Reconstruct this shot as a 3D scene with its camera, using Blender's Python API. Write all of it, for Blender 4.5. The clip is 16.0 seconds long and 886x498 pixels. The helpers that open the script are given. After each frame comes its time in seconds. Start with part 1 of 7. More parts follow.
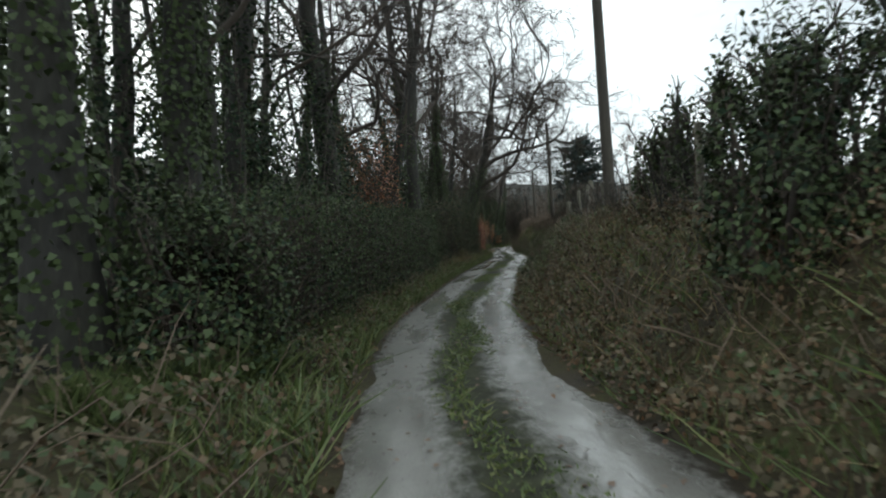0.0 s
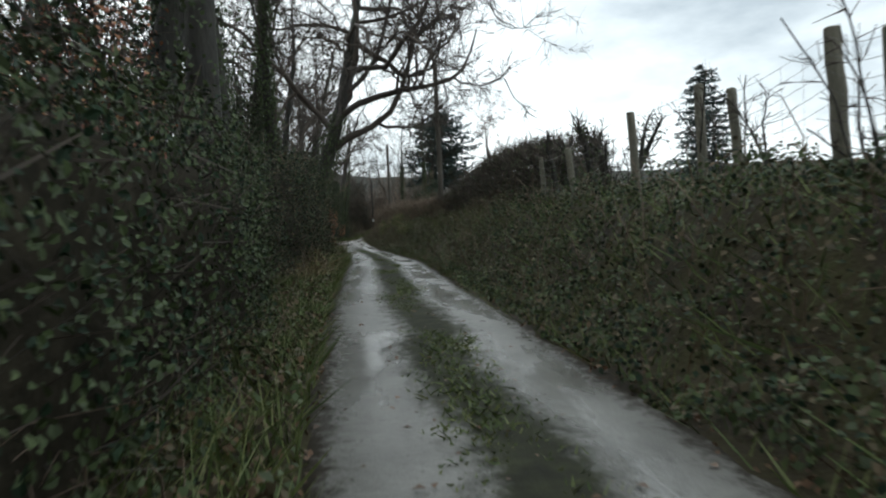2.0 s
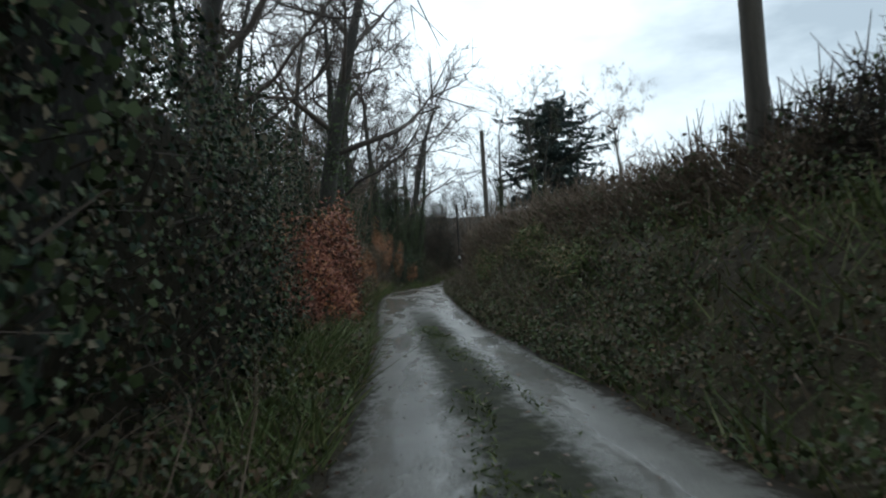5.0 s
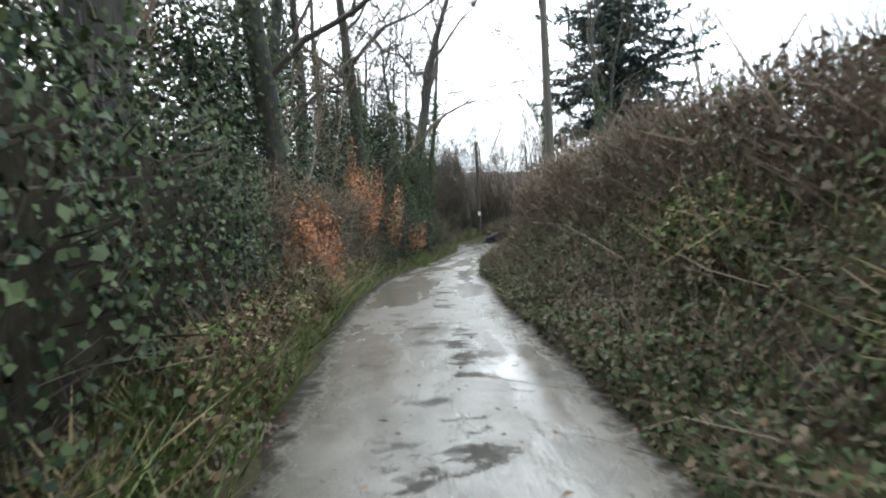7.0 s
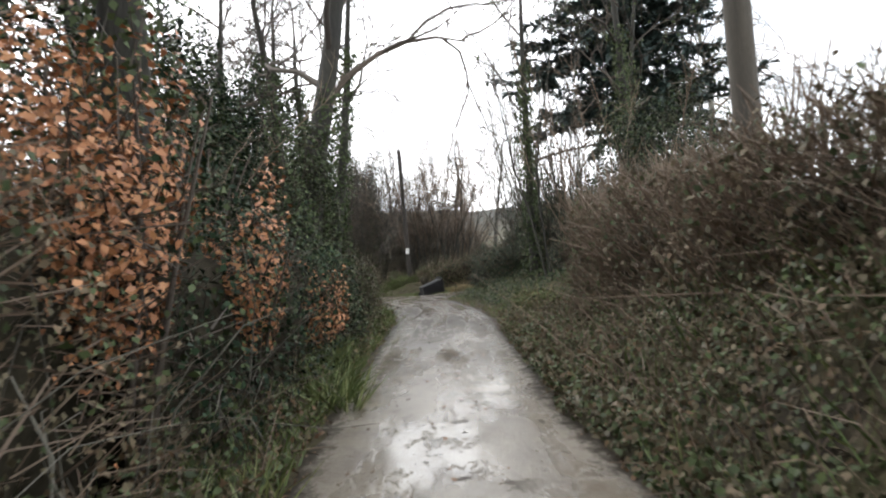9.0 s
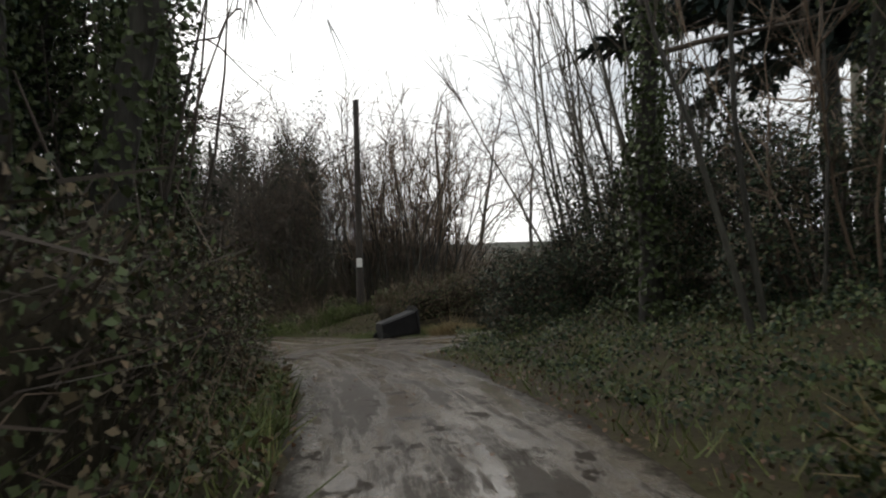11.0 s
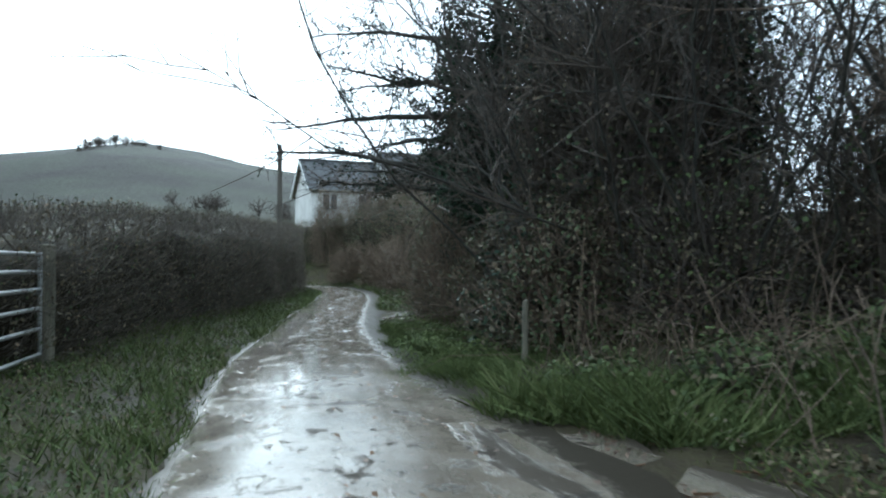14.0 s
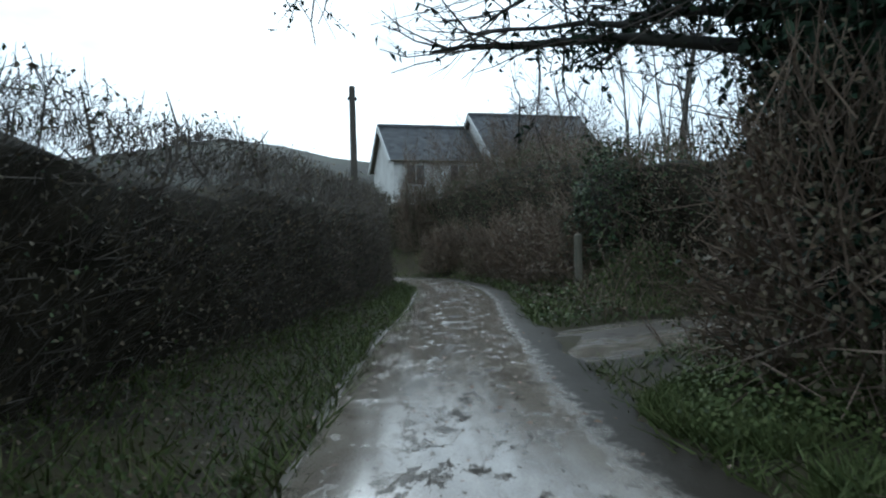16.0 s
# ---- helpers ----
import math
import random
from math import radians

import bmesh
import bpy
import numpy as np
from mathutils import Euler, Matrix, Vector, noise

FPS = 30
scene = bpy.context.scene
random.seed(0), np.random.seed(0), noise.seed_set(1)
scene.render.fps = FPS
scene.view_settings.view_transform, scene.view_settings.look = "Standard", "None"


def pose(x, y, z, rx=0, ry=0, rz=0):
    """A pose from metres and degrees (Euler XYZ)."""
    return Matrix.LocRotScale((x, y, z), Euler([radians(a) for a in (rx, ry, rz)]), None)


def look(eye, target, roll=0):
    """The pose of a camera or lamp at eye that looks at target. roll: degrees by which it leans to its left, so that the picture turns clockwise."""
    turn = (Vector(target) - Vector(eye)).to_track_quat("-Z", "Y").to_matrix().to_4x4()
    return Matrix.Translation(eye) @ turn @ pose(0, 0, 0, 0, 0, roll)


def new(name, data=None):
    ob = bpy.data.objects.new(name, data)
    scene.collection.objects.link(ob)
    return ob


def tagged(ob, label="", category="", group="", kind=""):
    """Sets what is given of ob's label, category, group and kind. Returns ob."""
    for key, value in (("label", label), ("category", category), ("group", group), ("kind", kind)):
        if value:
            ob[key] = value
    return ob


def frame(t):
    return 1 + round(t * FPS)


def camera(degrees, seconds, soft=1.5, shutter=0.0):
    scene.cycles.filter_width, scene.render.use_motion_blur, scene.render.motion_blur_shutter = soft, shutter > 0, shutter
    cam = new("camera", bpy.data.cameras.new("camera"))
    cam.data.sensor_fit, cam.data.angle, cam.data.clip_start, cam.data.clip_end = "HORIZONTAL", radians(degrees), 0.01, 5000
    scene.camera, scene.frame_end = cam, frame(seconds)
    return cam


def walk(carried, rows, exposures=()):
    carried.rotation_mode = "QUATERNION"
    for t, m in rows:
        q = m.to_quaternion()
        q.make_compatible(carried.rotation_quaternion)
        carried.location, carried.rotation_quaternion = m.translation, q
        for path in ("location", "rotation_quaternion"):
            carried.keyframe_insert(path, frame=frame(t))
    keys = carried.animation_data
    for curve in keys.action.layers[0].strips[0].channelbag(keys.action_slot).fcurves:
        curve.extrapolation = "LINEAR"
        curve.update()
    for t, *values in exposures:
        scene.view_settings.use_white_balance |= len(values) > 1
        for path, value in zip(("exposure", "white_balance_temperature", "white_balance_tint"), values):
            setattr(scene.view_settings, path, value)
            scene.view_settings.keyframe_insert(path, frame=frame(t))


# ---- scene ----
cam = camera(65.9, 16.0, soft=2.1, shutter=0.12)
PATH = [
    (0, (2.067, 0.444, 1.238), (2.012, 2.443, 1.211), -4.1),
    (0.5, (1.501, 4.283, 1.317), (1.637, 6.277, 1.25), -4.5),
    (1, (1.228, 8.014, 1.389), (1.58, 9.979, 1.275), -3.7),
    (1.5, (1.218, 11.681, 1.289), (1.646, 13.63, 1.167), -3.5),
    (2, (1.475, 15.348, 1.201), (1.917, 17.297, 1.122), -2.9),
    (2.5, (1.834, 19.067, 1.208), (2.257, 21.021, 1.174), -2.0),
    (3, (2.256, 22.638, 1.233), (2.638, 24.601, 1.253), -0.5),
    (5.5, (4.445, 40.895, 0.995), (4.62, 42.886, 1.048), -4.5),
    (6, (4.683, 44.549, 1.076), (4.858, 46.541, 1.066), -4.8),
    (6.5, (4.731, 48.189, 1.172), (4.914, 50.18, 1.143), -3.2),
    (7, (4.805, 51.759, 1.264), (4.992, 53.749, 1.19), -3.3),
    (7.5, (4.877, 55.358, 1.257), (5.091, 57.344, 1.152), -3.8),
    (8, (5.073, 58.866, 1.288), (5.359, 60.842, 1.186), -3.3),
    (8.5, (5.138, 62.37, 1.409), (5.55, 64.326, 1.356), -4.8),
    (8.7, (5.233, 63.657, 1.41), (5.688, 65.604, 1.388), -5.4),
    (10.8, (7.613, 76.35, 0.995), (8.242, 78.245, 1.114), -2.2),
    (11, (7.865, 77.477, 0.983), (8.481, 79.376, 1.099), -1.8),
    (11.5, (8.408, 80.148, 0.959), (9.005, 82.054, 1.077), -0.3),
    (12, (8.904, 82.695, 0.975), (9.391, 84.63, 1.102), -0.1),
    (12.5, (9.215, 85.245, 0.984), (9.492, 87.222, 1.096), -2.0),
    (13, (9.169, 87.737, 1.049), (9.252, 89.734, 1.095), -3.2),
    (13.5, (8.902, 90.008, 1.052), (8.788, 92.005, 1.07), -1.5),
    (14, (8.431, 92.202, 0.957), (8.137, 94.179, 0.998), -0.2),
    (14.5, (7.767, 94.332, 0.895), (7.242, 96.262, 0.931), -0.7),
    (15, (7.018, 96.27, 0.859), (6.387, 98.168, 0.865), -3.2),
    (15.5, (6.235, 98.047, 0.813), (5.645, 99.957, 0.806), -2.7),
    (16, (5.525, 99.752, 0.806), (5.007, 101.683, 0.813), -1.7),
]
walk(cam, [(t, look(eye, target, roll)) for t, eye, target, roll in PATH],
     exposures=[(0, 0.05, 6050, 2), (1, 0.08, 6100, 4), (1.5, 0.18, 6100, 4), (3, 0.05, 6050, 3), (5.3, -0.02, 5600, 2), (5.6, 0.18, 5500, 2), (6.0, 0.95, 5600, 2), (6.5, 1.2, 5600, 2), (7.0, 1.6, 5950, 6), (7.5, 1.75, 6350, 9), (8.0, 1.85, 6250, 10), (8.5, 1.5, 6400, 11), (8.7, 1.45, 6400, 11),
                (10.8, 0.25, 6700, 11), (12, -0.12, 6000, 2), (12.5, -0.3, 5700, 1), (13, -0.22, 5700, -1), (13.5, 0.42, 5500, -2), (14, 0.78, 5250, -2), (14.5, 0.4, 5250, 0), (15, 0.02, 5200, 0), (16, -0.06, 5250, 0)])

# ---- daylight: bright overcast, brightest low ahead to the left ----
SUN_AZ, SUN_EL = 28.0, 30.0          # degrees left of +y, above the horizon
world = bpy.data.worlds.new("world")
scene.world = world
world.use_nodes = True
wn, wl = world.node_tree.nodes, world.node_tree.links
wn.clear()
w_out, w_bg = wn.new("ShaderNodeOutputWorld"), wn.new("ShaderNodeBackground")
w_sky = wn.new("ShaderNodeTexSky")
w_sky.sky_type = 'NISHITA'
w_sky.sun_disc = False
w_sky.sun_elevation = radians(SUN_EL)
w_sky.sun_rotation = radians(-SUN_AZ)
w_sky.air_density, w_sky.dust_density = 1.0, 3.0
w_tc, w_map = wn.new("ShaderNodeTexCoord"), wn.new("ShaderNodeMapping")
w_map.inputs["Scale"].default_value = (1.0, 1.0, 2.6)
w_n = wn.new("ShaderNodeTexNoise")
w_n.inputs["Scale"].default_value, w_n.inputs["Detail"].default_value = 2.2, 7.0
w_n.inputs["Roughness"].default_value = 0.55
w_ramp = wn.new("ShaderNodeValToRGB")
w_ramp.color_ramp.elements[0].position, w_ramp.color_ramp.elements[1].position = 0.32, 0.55
w_ramp.color_ramp.elements[0].color = (8.6, 9.3, 9.9, 1)
w_ramp.color_ramp.elements[1].color = (18.5, 18.8, 18.8, 1)
w_mix = wn.new("ShaderNodeMix")
w_mix.data_type = 'RGBA'
w_mix.inputs["Factor"].default_value = 0.86
wl.new(w_tc.outputs["Generated"], w_map.inputs["Vector"])
wl.new(w_map.outputs["Vector"], w_n.inputs["Vector"])
wl.new(w_n.outputs["Fac"], w_ramp.inputs["Fac"])
wl.new(w_sky.outputs["Color"], w_mix.inputs[6])
wl.new(w_ramp.outputs["Color"], w_mix.inputs[7])
w_dot, w_pow, w_amp, w_glow = wn.new("ShaderNodeVectorMath"), wn.new("ShaderNodeMath"), wn.new("ShaderNodeMath"), wn.new("ShaderNodeVectorMath")
w_dot.operation, w_pow.operation, w_amp.operation, w_glow.operation = 'DOT_PRODUCT', 'POWER', 'MULTIPLY_ADD', 'SCALE'
w_dot.inputs[1].default_value = (-math.sin(radians(SUN_AZ)) * math.cos(radians(SUN_EL)), math.cos(radians(SUN_AZ)) * math.cos(radians(SUN_EL)), math.sin(radians(SUN_EL)))
w_pow.use_clamp = True
w_pow.inputs[1].default_value = 9.0              # thin cloud is brightest round the hidden sun
w_amp.inputs[1].default_value, w_amp.inputs[2].default_value = 0.45, 0.97
w_max = wn.new("ShaderNodeMath")
w_max.operation = 'MAXIMUM'
w_max.inputs[1].default_value = 0.0
wl.new(w_tc.outputs["Generated"], w_dot.inputs[0])
wl.new(w_dot.outputs["Value"], w_max.inputs[0])
wl.new(w_max.outputs[0], w_pow.inputs[0])
wl.new(w_pow.outputs[0], w_amp.inputs[0])
wl.new(w_mix.outputs[2], w_glow.inputs[0])
wl.new(w_amp.outputs[0], w_glow.inputs["Scale"])
wl.new(w_glow.outputs[0], w_bg.inputs["Color"])
w_bg.inputs["Strength"].default_value = 0.075
wl.new(w_bg.outputs["Background"], w_out.inputs["Surface"])
sun = new("sun", bpy.data.lights.new("sun", 'SUN'))
sun.data.energy, sun.data.angle, sun.data.color = 0.7, radians(24), (1.0, 0.96, 0.9)
sun.matrix_world = look((0, 0, 60), (60 * math.sin(radians(SUN_AZ)), -60 * math.cos(radians(SUN_AZ)), 60 - 60 * math.tan(radians(SUN_EL))))


# ---- materials ----
def material(name, colours, scale=4.0, rough=(0.6, 0.9), bump=0.3, bump_scale=40.0, island=0.0, metallic=0.0, spec=0.5, blotch=0.7, stretch=(1, 1, 1)):
    """Noise-mixed colours (dark to light) with grain, blotches and relief; island: share of per-piece variation."""
    m = bpy.data.materials.new(name)
    m.use_nodes = True
    n, l = m.node_tree.nodes, m.node_tree.links
    b = n["Principled BSDF"]
    tc, mp = n.new("ShaderNodeTexCoord"), n.new("ShaderNodeMapping")
    mp.inputs["Scale"].default_value = stretch
    l.new(tc.outputs["Object"], mp.inputs["Vector"])
    big, fine = n.new("ShaderNodeTexNoise"), n.new("ShaderNodeTexNoise")
    big.inputs["Scale"].default_value, big.inputs["Detail"].default_value = scale, 5.0
    fine.inputs["Scale"].default_value, fine.inputs["Detail"].default_value = bump_scale, 4.0
    l.new(mp.outputs["Vector"], big.inputs["Vector"])
    l.new(mp.outputs["Vector"], fine.inputs["Vector"])
    mix = n.new("ShaderNodeMix")
    mix.inputs["Factor"].default_value = 1 - blotch
    l.new(big.outputs["Fac"], mix.inputs[2])
    l.new(fine.outputs["Fac"], mix.inputs[3])
    fac = mix.outputs[0]
    if island:
        geo, mix2 = n.new("ShaderNodeNewGeometry"), n.new("ShaderNodeMix")
        mix2.inputs["Factor"].default_value = island
        l.new(fac, mix2.inputs[2])
        l.new(geo.outputs["Random Per Island"], mix2.inputs[3])
        fac = mix2.outputs[0]
    ramp = n.new("ShaderNodeValToRGB")
    e = ramp.color_ramp.elements
    lo, hi = (0.08, 0.92) if island > 0.4 else (0.32, 0.68)
    while len(e) < len(colours):
        e.new(0.5)
    for k, c in enumerate(colours):
        e[k].position = lo + (hi - lo) * k / max(1, len(colours) - 1)
        e[k].color = (*c, 1)
    l.new(fac, ramp.inputs["Fac"])
    l.new(ramp.outputs["Color"], b.inputs["Base Color"])
    rr = n.new("ShaderNodeMapRange")
    rr.inputs["From Min"].default_value, rr.inputs["From Max"].default_value = 0.35, 0.65
    rr.inputs["To Min"].default_value, rr.inputs["To Max"].default_value = rough
    l.new(big.outputs["Fac"], rr.inputs["Value"])
    l.new(rr.outputs["Result"], b.inputs["Roughness"])
    b.inputs["Metallic"].default_value = metallic
    b.inputs["Specular IOR Level"].default_value = spec
    if bump:
        bp = n.new("ShaderNodeBump")
        bp.inputs["Strength"].default_value, bp.inputs["Distance"].default_value = bump, 0.02
        l.new(fine.outputs["Fac"], bp.inputs["Height"])
        l.new(bp.outputs["Normal"], b.inputs["Normal"])
    return m


M_BARK = material("bark", [(0.014, 0.013, 0.011), (0.031, 0.029, 0.023), (0.058, 0.058, 0.045)], 3.0, (0.7, 0.95), 0.8, 22.0, stretch=(1, 1, 0.25))
M_BARK_PALE = material("bark_pale", [(0.07, 0.065, 0.055), (0.15, 0.14, 0.115), (0.23, 0.22, 0.18)], 2.5, (0.7, 0.95), 0.5, 26.0, stretch=(1, 1, 0.4))
M_TWIG = material("twig", [(0.03, 0.025, 0.021), (0.065, 0.052, 0.041), (0.11, 0.085, 0.065)], 1.5, (0.7, 0.9), 0.0, 30.0, island=0.5)
M_TWIG_BROWN = material("twig_brown", [(0.0784, 0.056, 0.0403), (0.146, 0.104, 0.0739), (0.235, 0.179, 0.129)], 1.5, (0.7, 0.9), 0.0, 30.0, island=0.5)
M_IVY = material("ivy_leaf", [(0.0156, 0.0216, 0.0084), (0.036, 0.0504, 0.018), (0.0624, 0.0888, 0.0312), (0.096, 0.114, 0.0504)], 1.2, (0.5, 0.72), 0.0, 30.0, island=0.5, spec=0.32)
M_HOLLY = material("holly_leaf", [(0.008, 0.0149, 0.008), (0.0161, 0.031, 0.0161), (0.0368, 0.0633, 0.0322)], 1.0, (0.5, 0.7), 0.0, 30.0, island=0.5, spec=0.14)
M_BRAMBLE = material("bramble_leaf", [(0.042, 0.0336, 0.0204), (0.0816, 0.0696, 0.0396), (0.126, 0.101, 0.06), (0.18, 0.12, 0.078)], 1.0, (0.55, 0.8), 0.0, 30.0, island=0.55, spec=0.3)
M_WEED = material("weed_leaf", [(0.024, 0.032, 0.014), (0.05, 0.068, 0.028), (0.084, 0.11, 0.042), (0.14, 0.145, 0.06)], 0.8, (0.6, 0.8), 0.0, 30.0, island=0.5, spec=0.15)
M_HAWTHORN = material("hawthorn_twig", [(0.05, 0.042, 0.034), (0.095, 0.08, 0.064), (0.17, 0.145, 0.118)], 1.5, (0.7, 0.9), 0.0, 30.0, island=0.5)
M_BRACKEN = material("dead_bracken", [(0.045, 0.027, 0.015), (0.09, 0.056, 0.03), (0.16, 0.108, 0.056)], 1.2, (0.65, 0.85), 0.0, 30.0, island=0.5, spec=0.25)
M_BEECH_RED = material("beech_leaf_red", [(0.12, 0.035, 0.024), (0.26, 0.09, 0.05), (0.4, 0.17, 0.10)], 1.4, (0.4, 0.65), 0.0, 30.0, island=0.6)
M_BEECH_ORANGE = material("beech_leaf_orange", [(0.19, 0.065, 0.025), (0.36, 0.15, 0.06), (0.5, 0.25, 0.11)], 1.4, (0.4, 0.65), 0.0, 30.0, island=0.6)
M_CONIFER = material("conifer_needle", [(0.016, 0.028, 0.026), (0.034, 0.058, 0.052), (0.06, 0.09, 0.08)], 1.0, (0.55, 0.8), 0.0, 30.0, island=0.5)
M_GRASS = material("grass_blade", [(0.03, 0.05, 0.014), (0.07, 0.105, 0.025), (0.13, 0.155, 0.045), (0.21, 0.19, 0.08)], 0.7, (0.45, 0.7), 0.0, 30.0, island=0.5)
M_GRASS_LUSH = material("grass_lush", [(0.04, 0.052, 0.02), (0.075, 0.1, 0.034), (0.115, 0.14, 0.05), (0.17, 0.17, 0.08)], 0.7, (0.6, 0.8), 0.0, 30.0, island=0.5, spec=0.15)
M_DRY = material("dry_grass", [(0.13, 0.10, 0.05), (0.26, 0.2, 0.10), (0.38, 0.31, 0.17)], 0.7, (0.6, 0.85), 0.0, 30.0, island=0.5)
M_LITTER = material("leaf_litter", [(0.05, 0.028, 0.016), (0.11, 0.06, 0.03), (0.2, 0.11, 0.055)], 0.7, (0.4, 0.7), 0.0, 30.0, island=0.6)
# near-black brown: the shade deep in a hedge, put into the colour
M_HEDGE_SHADE = material("hedge_inner_shade", [(0.015, 0.0137, 0.01), (0.03, 0.0263, 0.0187), (0.0525, 0.0462, 0.0325)], 3.0, (0.9, 1.0), 0.9, 14.0, spec=0.05)
M_WOODPOLE = material("pole_wood", [(0.0372, 0.0322, 0.026), (0.0682, 0.0589, 0.0465), (0.105, 0.093, 0.0744)], 2.0, (0.7, 0.9), 0.4, 30.0, stretch=(6, 6, 0.4))
M_POLE_DARK = material("pole_wood_wet", [(0.013, 0.01, 0.008), (0.026, 0.02, 0.016), (0.045, 0.036, 0.028)], 2.0, (0.6, 0.85), 0.4, 30.0, stretch=(6, 6, 0.4))
M_POST = material("post_wood", [(0.08, 0.075, 0.055), (0.15, 0.14, 0.105), (0.24, 0.22, 0.17)], 3.0, (0.7, 0.9), 0.5, 30.0, stretch=(5, 5, 0.6))
M_POST_LICHEN = material("post_lichen", [(0.09, 0.085, 0.04), (0.18, 0.17, 0.08), (0.28, 0.26, 0.13)], 6.0, (0.7, 0.9), 0.5, 30.0)
M_WIRE = material("wire", [(0.12, 0.115, 0.11), (0.2, 0.19, 0.18)], 8.0, (0.45, 0.6), 0.0, metallic=0.8)
M_GALV = material("galvanised_steel", [(0.28, 0.29, 0.29), (0.4, 0.41, 0.41), (0.5, 0.5, 0.5)], 6.0, (0.35, 0.55), 0.05, 60.0, metallic=0.7)
M_BIN = material("bin_plastic", [(0.009, 0.009, 0.010), (0.014, 0.014, 0.016), (0.022, 0.022, 0.024)], 5.0, (0.42, 0.6), 0.12, 120.0, spec=0.25)
M_RUBBER = material("rubber", [(0.012, 0.012, 0.012), (0.025, 0.025, 0.024)], 9.0, (0.6, 0.85), 0.2, 90.0)
M_PLAQUE = material("plaque", [(0.68, 0.68, 0.66), (0.8, 0.8, 0.78)], 9.0, (0.4, 0.55), 0.0)
M_RENDER = material("house_render", [(0.45, 0.44, 0.41), (0.58, 0.57, 0.54), (0.66, 0.65, 0.62)], 1.2, (0.8, 0.95), 0.2, 50.0)
M_SLATE = material("roof_slate", [(0.032, 0.035, 0.04), (0.055, 0.058, 0.064), (0.085, 0.087, 0.093)], 2.0, (0.4, 0.65), 0.3, 40.0, island=0.4)
M_FRAME = material("painted_frame", [(0.5, 0.5, 0.48), (0.62, 0.62, 0.6)], 6.0, (0.4, 0.6), 0.0)
M_GLASS = material("dark_glass", [(0.02, 0.022, 0.025), (0.03, 0.033, 0.036)], 3.0, (0.05, 0.1), 0.0)
M_BRICK = material("chimney_brick", [(0.14, 0.07, 0.05), (0.24, 0.12, 0.08)], 6.0, (0.8, 0.95), 0.4, 30.0)


def ground_material():
    m = material("ground_soil_grass", [(0.02, 0.016, 0.011), (0.036, 0.029, 0.018), (0.05, 0.045, 0.023), (0.06, 0.066, 0.027)], 1.4, (0.7, 0.95), 0.9, 22.0, blotch=0.6, spec=0.12)
    n, l = m.node_tree.nodes, m.node_tree.links
    geo, sep, up, mix = n.new("ShaderNodeNewGeometry"), n.new("ShaderNodeSeparateXYZ"), n.new("ShaderNodeMapRange"), n.new("ShaderNodeMix")
    patch = n.new("ShaderNodeTexNoise")
    patch.inputs["Scale"].default_value, patch.inputs["Detail"].default_value = 0.02, 6.0
    heath = n.new("ShaderNodeValToRGB")            # bracken and heather on the hills
    heath.color_ramp.elements[0].position, heath.color_ramp.elements[1].position = 0.4, 0.62
    heath.color_ramp.elements[0].color, heath.color_ramp.elements[1].color = (0.018, 0.017, 0.014, 1), (0.03, 0.034, 0.022, 1)
    l.new(geo.outputs["Position"], sep.inputs["Vector"])
    l.new(geo.outputs["Position"], patch.inputs["Vector"])
    l.new(patch.outputs["Fac"], heath.inputs["Fac"])
    l.new(sep.outputs["Z"], up.inputs["Value"])
    up.inputs["From Min"].default_value, up.inputs["From Max"].default_value = 5.0, 22.0
    mix.data_type = 'RGBA'
    b = n["Principled BSDF"]
    old = b.inputs["Base Color"].links[0].from_socket
    l.new(up.outputs["Result"], mix.inputs["Factor"])
    l.new(old, mix.inputs[6])
    l.new(heath.outputs["Color"], mix.inputs[7])
    l.new(mix.outputs[2], b.inputs["Base Color"])
    return m


M_GROUND = ground_material()


